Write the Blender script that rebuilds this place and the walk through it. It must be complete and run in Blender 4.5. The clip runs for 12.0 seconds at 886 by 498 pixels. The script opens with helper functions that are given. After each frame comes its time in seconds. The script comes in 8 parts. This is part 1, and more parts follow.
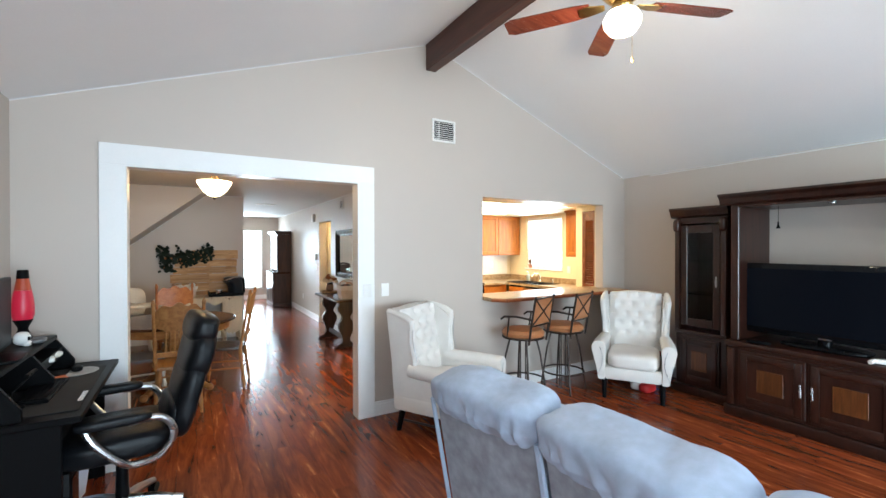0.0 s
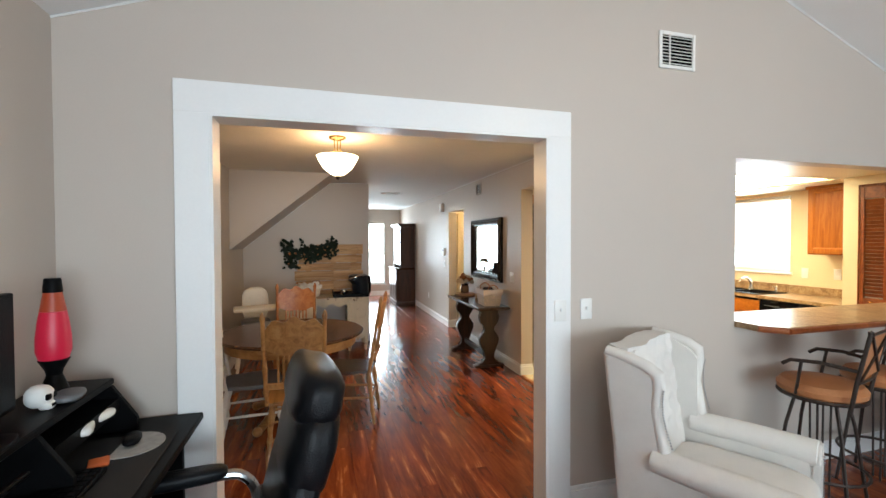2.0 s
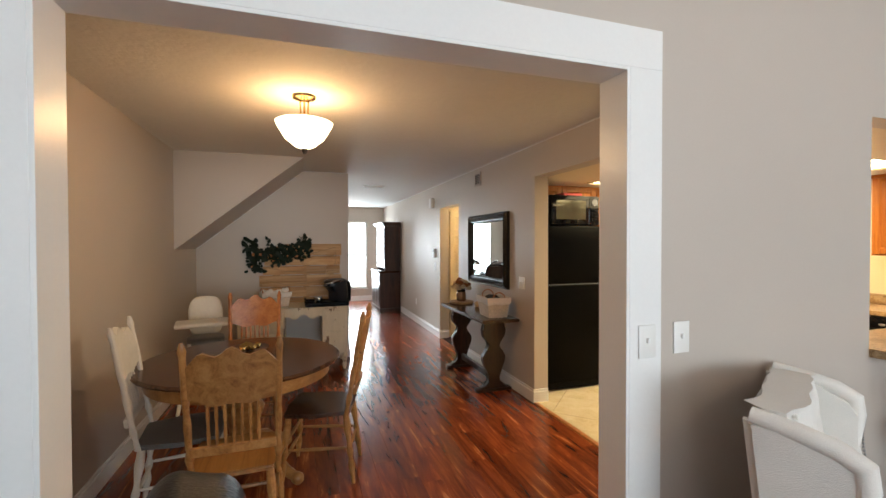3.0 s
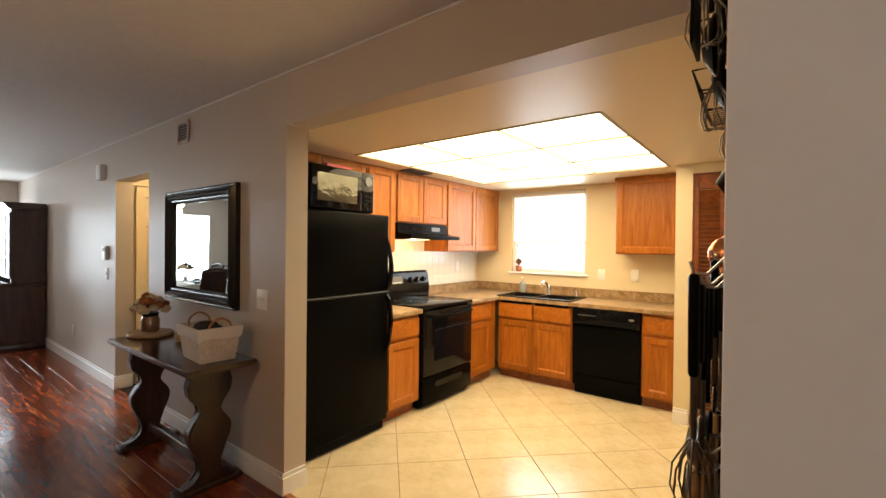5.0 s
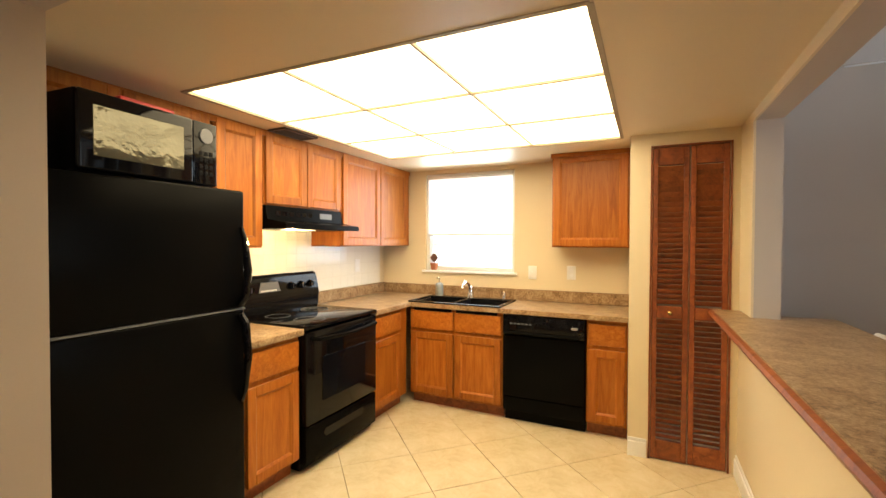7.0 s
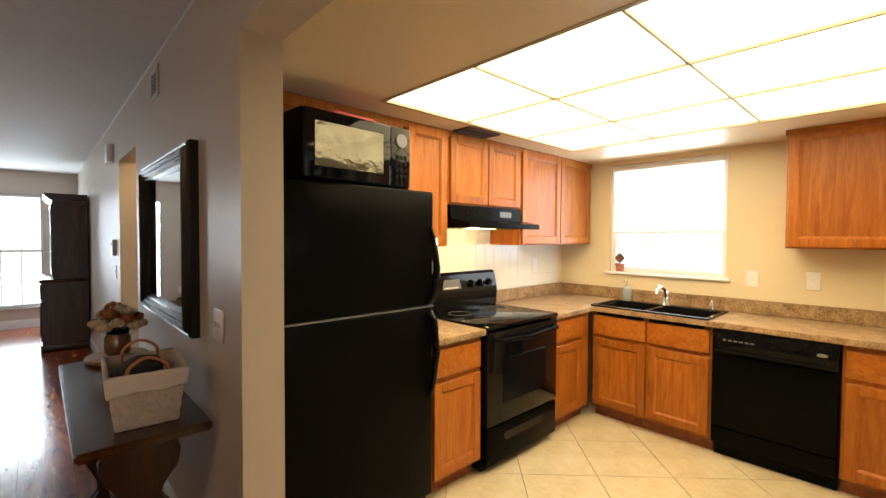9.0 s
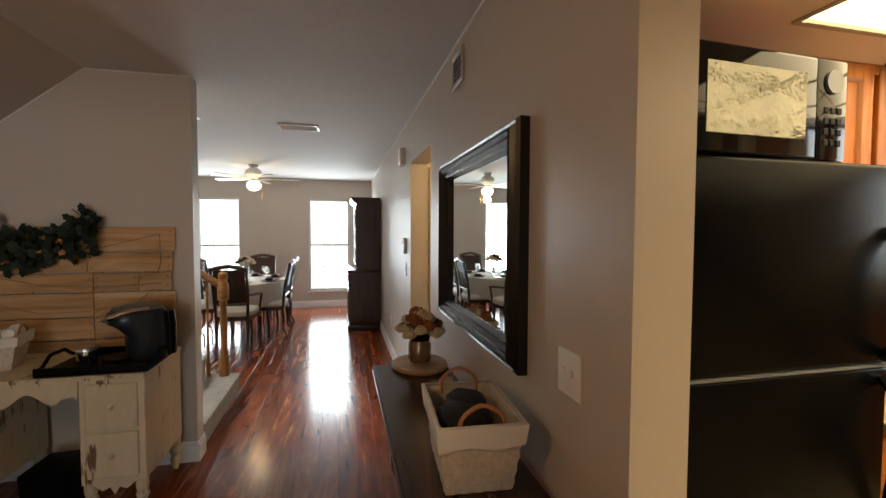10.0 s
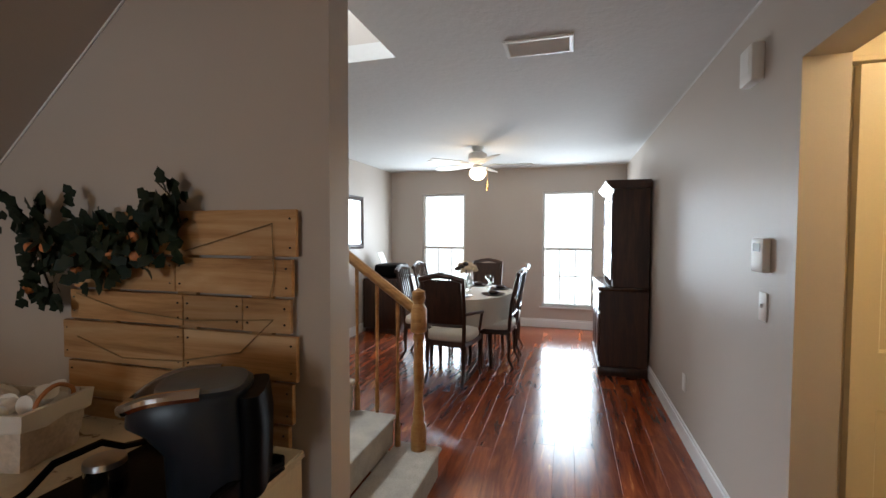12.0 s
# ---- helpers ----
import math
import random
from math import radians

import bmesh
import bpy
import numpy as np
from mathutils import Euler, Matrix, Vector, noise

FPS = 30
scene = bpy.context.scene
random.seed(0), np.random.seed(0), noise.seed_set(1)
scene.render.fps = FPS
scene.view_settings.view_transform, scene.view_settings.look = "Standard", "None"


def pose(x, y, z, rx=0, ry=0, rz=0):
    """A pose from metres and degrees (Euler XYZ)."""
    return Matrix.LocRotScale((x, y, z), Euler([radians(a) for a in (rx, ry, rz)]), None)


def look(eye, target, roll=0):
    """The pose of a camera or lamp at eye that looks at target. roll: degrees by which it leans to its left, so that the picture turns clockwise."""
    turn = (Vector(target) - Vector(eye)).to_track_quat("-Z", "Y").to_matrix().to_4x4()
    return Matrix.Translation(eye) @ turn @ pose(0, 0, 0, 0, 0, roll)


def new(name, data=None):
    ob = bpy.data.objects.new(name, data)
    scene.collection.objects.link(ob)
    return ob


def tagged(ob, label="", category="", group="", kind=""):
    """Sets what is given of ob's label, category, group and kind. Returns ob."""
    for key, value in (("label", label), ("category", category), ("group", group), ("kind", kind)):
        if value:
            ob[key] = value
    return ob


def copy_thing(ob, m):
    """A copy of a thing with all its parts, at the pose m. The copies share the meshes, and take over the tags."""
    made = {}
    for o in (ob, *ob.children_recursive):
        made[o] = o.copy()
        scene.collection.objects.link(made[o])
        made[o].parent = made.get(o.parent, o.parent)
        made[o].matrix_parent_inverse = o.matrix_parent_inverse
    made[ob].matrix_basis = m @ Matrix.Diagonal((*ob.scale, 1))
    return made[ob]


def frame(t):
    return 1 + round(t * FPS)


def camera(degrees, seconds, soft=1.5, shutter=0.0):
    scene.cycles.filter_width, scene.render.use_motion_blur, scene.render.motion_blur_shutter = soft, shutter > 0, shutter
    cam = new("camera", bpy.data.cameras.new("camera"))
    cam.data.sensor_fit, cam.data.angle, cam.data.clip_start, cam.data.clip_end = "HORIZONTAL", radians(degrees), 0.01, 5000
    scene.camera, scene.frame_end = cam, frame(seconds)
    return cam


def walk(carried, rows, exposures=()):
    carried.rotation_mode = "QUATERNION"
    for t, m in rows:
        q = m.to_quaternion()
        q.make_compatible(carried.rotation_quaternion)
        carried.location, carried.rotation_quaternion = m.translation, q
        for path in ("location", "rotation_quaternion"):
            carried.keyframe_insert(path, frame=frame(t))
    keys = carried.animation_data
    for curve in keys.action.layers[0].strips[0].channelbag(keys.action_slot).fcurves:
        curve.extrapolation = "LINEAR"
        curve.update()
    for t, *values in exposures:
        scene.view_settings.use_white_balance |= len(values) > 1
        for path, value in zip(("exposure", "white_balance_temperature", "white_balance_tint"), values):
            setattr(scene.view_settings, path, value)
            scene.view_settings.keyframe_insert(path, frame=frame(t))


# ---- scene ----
cam = camera(91.3, 12.0)
PATH = [
    (0, (0.064, 0.102, 1.563), (1.07, 1.83, 1.551), -0.1),
    (0.5, (0.101, 0.361, 1.554), (0.909, 2.191, 1.543), -0.2),
    (1, (0.112, 0.751, 1.533), (0.733, 2.652, 1.523), -0.2),
    (1.5, (0.133, 1.18, 1.555), (0.681, 3.103, 1.527), -0.1),
    (2, (0.144, 1.671, 1.561), (0.688, 3.595, 1.521), -0.2),
    (2.5, (0.212, 2.154, 1.553), (0.723, 4.09, 1.513), 0.0),
    (4.3, (0.614, 3.56, 1.432), (1.932, 5.064, 1.433), 0.3),
    (4.5, (0.736, 3.689, 1.434), (2.132, 5.119, 1.432), 0.7),
    (5, (0.925, 3.966, 1.455), (2.514, 5.181, 1.439), 0.6),
    (5.5, (1.191, 4.182, 1.481), (2.909, 5.206, 1.453), 0.4),
    (6, (1.447, 4.319, 1.438), (3.222, 5.24, 1.418), 0.1),
    (6.5, (1.662, 4.467, 1.434), (3.473, 5.314, 1.399), 0.2),
    (8.5, (1.911, 4.567, 1.442), (3.6, 5.638, 1.392), 0.2),
    (9, (1.859, 4.684, 1.452), (3.225, 6.143, 1.396), 0.3),
    (9.5, (1.816, 5.026, 1.477), (2.744, 6.796, 1.403), 0.4),
    (10, (1.771, 5.428, 1.488), (2.23, 7.373, 1.402), 0.2),
    (10.5, (1.746, 5.868, 1.499), (1.847, 7.863, 1.403), 0.1),
    (11, (1.656, 6.366, 1.498), (1.552, 8.361, 1.401), 0.0),
    (11.5, (1.594, 6.849, 1.471), (1.315, 8.828, 1.381), -0.1),
    (12, (1.569, 7.272, 1.431), (1.012, 9.191, 1.359), 0.2),
]
EXPOSURES = [(0, 0.82, 5900, 3), (0.5, 0.8, 6050, 4), (1.5, 0.68, 6150, 4), (2.5, 0.54, 6400, 6), (4.5, 0.28, 6700, 9), (5.5, 0.12, 6550, 9), (9, 0.06, 6350, 8), (10, 0.0, 6800, 8), (10.5, -0.12, 6850, 9), (11, -0.12, 6850, 9), (11.5, -0.08, 6850, 9), (12, -0.04, 6300, 9)]
walk(cam, [(t, look(eye, target, roll)) for t, eye, target, roll in PATH], EXPOSURES)

# world, large lights
world = bpy.data.worlds.new("sky")
scene.world = world
world.use_nodes = True
wn = world.node_tree.nodes
sky = wn.new("ShaderNodeTexSky")
sky.sky_type, sky.sun_disc = "NISHITA", False
sky.sun_elevation, sky.sun_rotation = radians(50), radians(200)
world.node_tree.links.new(sky.outputs[0], wn["Background"].inputs[0])
wn["Background"].inputs[1].default_value = 0.12


def area_lamp(name, loc, target, w, h, watts, colour):
    """An area lamp: sky light in the opening of a window, or fill in the closed stairwell."""
    d = bpy.data.lights.new(name, "AREA")
    d.shape, d.size, d.size_y, d.energy, d.color = "RECTANGLE", w, h, watts, colour
    ob = new(name, d)
    ob.matrix_world = look(loc, target)
    return ob


def bulb(name, loc, watts, colour, radius=0.05):
    d = bpy.data.lights.new(name, "POINT")
    d.energy, d.color, d.shadow_soft_size = watts, colour, radius
    ob = new(name, d)
    ob.location = loc
    return ob


DAY = (0.78, 0.9, 1.0)
WARM = (1.0, 0.66, 0.34)
area_lamp("patio_daylight", (1.9, -4.05, 1.3), (1.9, 4, 1.3), 3.6, 2.0, 235, DAY)
area_lamp("side_daylight", (-0.85, -1.6, 1.5), (3, -1.0, 1.2), 1.8, 1.3, 25, DAY)
area_lamp("front_daylight_a", (-0.39, 13.98, 1.2), (-0.39, 5, 0.8), 0.7, 1.7, 48, DAY)
area_lamp("front_daylight_b", (1.555, 13.98, 1.2), (1.555, 5, 0.8), 0.72, 1.7, 48, DAY)
area_lamp("kitchen_daylight", (5.62, 6.07, 1.65), (2, 5.8, 1.0), 0.88, 0.9, 14, DAY)
# added unseen lamp: stands for light from upstairs, where no window is built
area_lamp("upstairs_fill", (-1.2, 9.1, 3.9), (0.5, 9.1, 2.0), 0.8, 1.0, 150, DAY)
bulb("pendant_bulb", (0.29, 5.47, 2.17), 10.5, (1.0, 0.52, 0.2), 0.06)
bulb("side_hall_bulb", (3.15, 8.35, 2.2), 18, (1.0, 0.76, 0.44), 0.05)
bulb("hood_bulb", (4.05, 6.72, 1.49), 12, (1, 0.62, 0.22), 0.03)
bulb("dining_fan_bulb", (0.53, 12.3, 2.0), 7, WARM, 0.06)
bulb("living_fan_bulb", (2.1, 1.67, 2.66), 12, (1, 0.8, 0.55), 0.07)


# materials
def material(name):
    m = bpy.data.materials.new(name)
    m.use_nodes = True
    n = m.node_tree.nodes
    return m, n, m.node_tree.links, n["Principled BSDF"]


def ramp(n, stops):
    r = n.new("ShaderNodeValToRGB")
    e = r.color_ramp.elements
    while len(e) < len(stops):
        e.new(0.5)
    for el, (p, c) in zip(e, stops):
        el.position, el.color = p, (*c, 1)
    return r


def coords(n, l, scale, space="Object"):
    t = n.new("ShaderNodeTexCoord")
    mp = n.new("ShaderNodeMapping")
    mp.inputs["Scale"].default_value = scale
    l.new(t.outputs[space], mp.inputs[0])
    return mp


def noise_tex(n, l, vec, scale, detail=4.0, rough=0.55, dist=0.0):
    t = n.new("ShaderNodeTexNoise")
    t.inputs["Scale"].default_value, t.inputs["Detail"].default_value = scale, detail
    t.inputs["Roughness"].default_value, t.inputs["Distortion"].default_value = rough, dist
    l.new(vec.outputs[0], t.inputs["Vector"])
    return t


def bump_to(n, l, p, height, strength, distance=0.01):
    b = n.new("ShaderNodeBump")
    b.inputs["Strength"].default_value, b.inputs["Distance"].default_value = strength, distance
    l.new(height, b.inputs["Height"])
    l.new(b.outputs[0], p.inputs["Normal"])


def paint(name, base, rough=0.6, metal=0.0, vary=0.1, fine=60.0, coarse=2.5, bump=0.08, spec=0.5, stretch=(1, 1, 1), coat=0.0):
    """A surface with variation at two scales, in colour, gloss and relief."""
    m, n, l, p = material(name)
    mp = coords(n, l, stretch)
    a, b = noise_tex(n, l, mp, fine), noise_tex(n, l, mp, coarse, 3)
    mix = n.new("ShaderNodeMath")
    mix.operation = "MULTIPLY_ADD"
    l.new(a.outputs[0], mix.inputs[0])
    mix.inputs[1].default_value = 0.5
    half = n.new("ShaderNodeMath")
    half.operation = "MULTIPLY"
    half.inputs[1].default_value = 0.5
    l.new(b.outputs[0], half.inputs[0])
    l.new(half.outputs[0], mix.inputs[2])
    lo, hi = [c * (1 - vary) for c in base], [min(1, c * (1 + vary)) for c in base]
    r = ramp(n, [(0.3, lo), (0.7, hi)])
    l.new(mix.outputs[0], r.inputs[0])
    l.new(r.outputs[0], p.inputs["Base Color"])
    rr = n.new("ShaderNodeMapRange")
    rr.inputs["To Min"].default_value, rr.inputs["To Max"].default_value = max(0.02, rough * 0.85), min(1, rough * 1.15)
    l.new(b.outputs[0], rr.inputs["Value"])
    l.new(rr.outputs[0], p.inputs["Roughness"])
    p.inputs["Metallic"].default_value = metal
    p.inputs["Specular IOR Level"].default_value = spec
    p.inputs["Coat Weight"].default_value = coat
    p.inputs["Coat Roughness"].default_value = 0.08
    if bump:
        bump_to(n, l, p, a.outputs[0], bump)
    return m


def wood(name, dark, mid, light, rough=0.35, along="z", scale=1.0, coat=0.0, island=False):
    """Grain drawn out along one axis, with a different stretch of board on every piece."""
    m, n, l, p = material(name)
    s = {"x": (1.2, 14, 14), "y": (14, 1.2, 14), "z": (14, 14, 1.2)}[along]
    mp = coords(n, l, tuple(v * scale for v in s))
    if island:
        g = n.new("ShaderNodeNewGeometry")
        rnd = g.outputs["Random Per Island"]
    else:
        g = n.new("ShaderNodeObjectInfo")
        rnd = g.outputs["Random"]
    k = n.new("ShaderNodeMath")
    k.operation = "MULTIPLY"
    k.inputs[1].default_value = 40
    l.new(rnd, k.inputs[0])
    cb = n.new("ShaderNodeCombineXYZ")
    for i in range(3):
        l.new(k.outputs[0], cb.inputs[i])
    l.new(cb.outputs[0], mp.inputs["Location"])
    a = noise_tex(n, l, mp, 1.0, 8, 0.62, 1.2)
    b = noise_tex(n, l, mp, 6.0, 4, 0.6, 0.2)
    ad = n.new("ShaderNodeMath")
    ad.operation = "MULTIPLY_ADD"
    ad.inputs[1].default_value = 0.3
    l.new(b.outputs[0], ad.inputs[0])
    l.new(a.outputs[0], ad.inputs[2])
    r = ramp(n, [(0.42, dark), (0.62, mid), (0.86, light)])
    l.new(ad.outputs[0], r.inputs[0])
    hs = n.new("ShaderNodeHueSaturation")
    mr = n.new("ShaderNodeMapRange")
    mr.inputs["To Min"].default_value, mr.inputs["To Max"].default_value = 0.82, 1.18
    l.new(rnd, mr.inputs["Value"])
    l.new(mr.outputs[0], hs.inputs["Value"])
    l.new(r.outputs[0], hs.inputs["Color"])
    l.new(hs.outputs[0], p.inputs["Base Color"])
    rr = n.new("ShaderNodeMapRange")
    rr.inputs["To Min"].default_value, rr.inputs["To Max"].default_value = rough * 0.8, rough * 1.25
    l.new(b.outputs[0], rr.inputs["Value"])
    l.new(rr.outputs[0], p.inputs["Roughness"])
    p.inputs["Coat Weight"].default_value = coat
    p.inputs["Coat Roughness"].default_value = 0.06
    bump_to(n, l, p, b.outputs[0], 0.06, 0.004)
    return m


def speckle(name, stops, rough, scale, bump=0.02):
    """Laminate or stone with a mottled speckle."""
    m, n, l, p = material(name)
    mp = coords(n, l, (1, 1, 1))
    a, b = noise_tex(n, l, mp, scale, 6, 0.75, 0.6), noise_tex(n, l, mp, scale * 0.18, 3)
    ad = n.new("ShaderNodeMath")
    ad.operation = "MULTIPLY_ADD"
    ad.inputs[1].default_value = 0.35
    l.new(b.outputs[0], ad.inputs[0])
    sc = n.new("ShaderNodeMath")
    sc.operation = "MULTIPLY"
    sc.inputs[1].default_value = 0.7
    l.new(a.outputs[0], sc.inputs[0])
    l.new(sc.outputs[0], ad.inputs[2])
    r = ramp(n, stops)
    l.new(ad.outputs[0], r.inputs[0])
    l.new(r.outputs[0], p.inputs["Base Color"])
    p.inputs["Roughness"].default_value = rough
    bump_to(n, l, p, a.outputs[0], bump)
    return m


def glow(name, colour, strength, base=(0.9, 0.88, 0.84)):
    m, n, l, p = material(name)
    p.inputs["Base Color"].default_value = (*base, 1)
    p.inputs["Emission Color"].default_value = (*colour, 1)
    p.inputs["Emission Strength"].default_value = strength
    p.inputs["Roughness"].default_value = 0.4
    return m


def glass(name, tint=(1, 1, 1), rough=0.0, ior=1.45, alpha=1.0):
    m, n, l, p = material(name)
    p.inputs["Base Color"].default_value = (*tint, 1)
    p.inputs["Transmission Weight"].default_value = 1
    p.inputs["Roughness"].default_value = rough
    p.inputs["IOR"].default_value = ior
    return m


def floor_wood(name, island):
    """Glossy red-brown laminate with pale tiger streaks."""
    m, n, l, p = material(name)
    g = n.new("ShaderNodeNewGeometry")
    if island:
        rnd = g.outputs["Random Per Island"]
    else:
        rnd = n.new("ShaderNodeObjectInfo").outputs["Random"]
    mp = n.new("ShaderNodeMapping")
    mp.inputs["Scale"].default_value = (8.0, 0.95, 1)
    l.new(g.outputs["Position"], mp.inputs[0])
    k = n.new("ShaderNodeMath")
    k.operation = "MULTIPLY"
    k.inputs[1].default_value = 57
    l.new(rnd, k.inputs[0])
    cb = n.new("ShaderNodeCombineXYZ")
    for i in range(3):
        l.new(k.outputs[0], cb.inputs[i])
    l.new(cb.outputs[0], mp.inputs["Location"])
    a = noise_tex(n, l, mp, 1.1, 7, 0.6, 1.6)
    b = noise_tex(n, l, mp, 5.0, 5, 0.65, 0.6)
    ad = n.new("ShaderNodeMath")
    ad.operation = "MULTIPLY_ADD"
    ad.inputs[1].default_value = 0.3
    l.new(b.outputs[0], ad.inputs[0])
    l.new(a.outputs[0], ad.inputs[2])
    r = ramp(n, [(0.42, (0.07, 0.014, 0.006)), (0.62, (0.18, 0.036, 0.012)), (0.78, (0.29, 0.068, 0.02)), (0.82, (0.46, 0.15, 0.045)), (0.92, (0.58, 0.23, 0.08))])
    l.new(ad.outputs[0], r.inputs[0])
    hs = n.new("ShaderNodeHueSaturation")
    mr = n.new("ShaderNodeMapRange")
    mr.inputs["To Min"].default_value, mr.inputs["To Max"].default_value = 0.8, 1.2
    l.new(rnd, mr.inputs["Value"])
    l.new(mr.outputs[0], hs.inputs["Value"])
    l.new(r.outputs[0], hs.inputs["Color"])
    l.new(hs.outputs[0], p.inputs["Base Color"])
    rr = n.new("ShaderNodeMapRange")
    rr.inputs["To Min"].default_value, rr.inputs["To Max"].default_value = 0.13, 0.24
    l.new(b.outputs[0], rr.inputs["Value"])
    l.new(rr.outputs[0], p.inputs["Roughness"])
    bump_to(n, l, p, b.outputs[0], 0.03, 0.003)
    return m


WALL = paint("greige_wall_paint", (0.52, 0.46, 0.405), 0.42, vary=0.025, fine=140, coarse=1.2, bump=0.05)
CREAM = paint("cream_kitchen_paint", (0.74, 0.63, 0.43), 0.4, vary=0.025, fine=140, coarse=1.2, bump=0.05)
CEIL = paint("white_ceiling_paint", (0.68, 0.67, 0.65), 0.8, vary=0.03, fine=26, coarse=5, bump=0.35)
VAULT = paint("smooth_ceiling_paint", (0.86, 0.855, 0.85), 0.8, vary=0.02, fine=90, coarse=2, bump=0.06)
TRIM = paint("white_trim_paint", (0.82, 0.82, 0.81), 0.32, vary=0.02, fine=80, bump=0.02)
CAULK = paint("white_caulk", (0.74, 0.73, 0.72), 0.6, bump=0.1)
PLANK = floor_wood("laminate_plank", False)
PLANKS = floor_wood("laminate_planks", True)
GROUT = paint("dark_joint", (0.03, 0.015, 0.01), 0.8)
OAK = wood("honey_oak_cabinet", (0.26, 0.07, 0.008), (0.36, 0.11, 0.013), (0.46, 0.165, 0.024), 0.36, "z", 1.9)
OAKH = wood("honey_oak_rail", (0.26, 0.07, 0.008), (0.36, 0.11, 0.013), (0.46, 0.165, 0.024), 0.36, "y", 1.9)
OAKX = wood("honey_oak_rail_x", (0.26, 0.07, 0.008), (0.36, 0.11, 0.013), (0.46, 0.165, 0.024), 0.36, "x", 1.9)
LOUVRE = wood("red_brown_louvre", (0.13, 0.028, 0.008), (0.25, 0.065, 0.018), (0.36, 0.11, 0.03), 0.35, "y", 1.2)
GOLDOAK = wood("golden_oak", (0.17, 0.065, 0.016), (0.31, 0.14, 0.04), (0.43, 0.22, 0.075), 0.32, "x", 1.1)
REDOAK = wood("reddish_oak", (0.24, 0.075, 0.017), (0.4, 0.14, 0.036), (0.5, 0.22, 0.075), 0.32, "x", 1.1)
DARKWOOD = wood("dark_walnut", (0.012, 0.006, 0.004), (0.035, 0.014, 0.008), (0.07, 0.028, 0.014), 0.3, "z", 1.0)
DARKTOP = wood("dark_table_top", (0.016, 0.007, 0.004), (0.045, 0.018, 0.009), (0.085, 0.034, 0.016), 0.2, "y", 1.0)
MAHOG = wood("carved_mahogany", (0.008, 0.003, 0.002), (0.022, 0.007, 0.004), (0.042, 0.014, 0.008), 0.3, "z", 0.9)
INLAY = wood("burl_inlay", (0.045, 0.014, 0.004), (0.09, 0.028, 0.007), (0.13, 0.045, 0.012), 0.3, "z", 2.2)
BEAM = wood("stained_beam", (0.02, 0.006, 0.004), (0.06, 0.016, 0.009), (0.1, 0.032, 0.018), 0.4, "y", 0.8)
BLADE = wood("rosewood_blade", (0.07, 0.012, 0.008), (0.14, 0.026, 0.014), (0.2, 0.05, 0.025), 0.25, "x", 1.0)
PALLET = wood("pallet_board", (0.25, 0.12, 0.042), (0.46, 0.26, 0.11), (0.6, 0.4, 0.22), 0.6, "x", 0.8)
BLACK = paint("black_appliance", (0.0035, 0.0035, 0.0035), 0.22, vary=0.2, fine=220, bump=0.06, spec=0.04)
GLOSSBLACK = paint("gloss_black", (0.005, 0.005, 0.006), 0.07, vary=0.1, bump=0, spec=0.2)
SATINBLACK = paint("satin_black", (0.004, 0.004, 0.0045), 0.38, vary=0.2, fine=120, spec=0.06)
LEATHER = paint("black_leather", (0.006, 0.0065, 0.008), 0.3, vary=0.2, fine=160, bump=0.2, spec=0.16)
LINEN = paint("cream_linen", (0.73, 0.7, 0.66), 0.85, vary=0.08, fine=320, coarse=6, bump=0.3)
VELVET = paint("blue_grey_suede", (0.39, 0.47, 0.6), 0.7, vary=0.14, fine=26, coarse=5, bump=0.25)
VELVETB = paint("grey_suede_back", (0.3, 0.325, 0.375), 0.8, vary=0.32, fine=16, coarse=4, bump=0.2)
TAN = paint("tan_seat_leather", (0.42, 0.17, 0.065), 0.45, vary=0.15, fine=120, bump=0.15)
IRON = paint("bronze_iron", (0.05, 0.036, 0.03), 0.4, 0.6, vary=0.25, fine=90, bump=0.1)
CHROME = paint("chrome", (0.7, 0.7, 0.7), 0.12, 1.0, vary=0.03, bump=0)
SILVER = paint("brushed_silver", (0.45, 0.45, 0.46), 0.28, 1.0, vary=0.08, fine=200, bump=0.03)
BRASS = paint("polished_brass", (0.62, 0.42, 0.16), 0.2, 1.0, vary=0.06, bump=0)
STEEL = paint("dull_steel", (0.22, 0.2, 0.17), 0.3, 1.0, vary=0.2, fine=150, bump=0.03)
COPPER = paint("polished_copper", (0.72, 0.31, 0.14), 0.24, 1.0, vary=0.08, bump=0.02)
COUNTER = speckle("brown_speckled_laminate", [(0.34, (0.05, 0.026, 0.012)), (0.45, (0.22, 0.13, 0.06)), (0.55, (0.36, 0.24, 0.13)), (0.68, (0.52, 0.39, 0.24))], 0.3, 75)
TILE = speckle("travertine_tile", [(0.3, (0.5, 0.39, 0.22)), (0.5, (0.64, 0.53, 0.34)), (0.7, (0.72, 0.62, 0.44))], 0.22, 7, 0.05)
TILEGROUT = paint("tan_grout", (0.36, 0.28, 0.17), 0.85, vary=0.1)
WTILE = paint("white_wall_tile", (0.82, 0.79, 0.7), 0.12, vary=0.02, bump=0.01)
PLASTIC = paint("white_plastic", (0.8, 0.79, 0.76), 0.35, vary=0.02, bump=0.01)
CREAMPAINT = paint("distressed_cream_paint", (0.62, 0.54, 0.4), 0.5, vary=0.1, fine=30, coarse=5, bump=0.1, stretch=(4, 4, 0.6))
n_, l_ = CREAMPAINT.node_tree.nodes, CREAMPAINT.node_tree.links
p_ = n_["Principled BSDF"]
worn = noise_tex(n_, l_, coords(n_, l_, (26, 26, 2.6)), 1.0, 6, 0.7, 0.4)
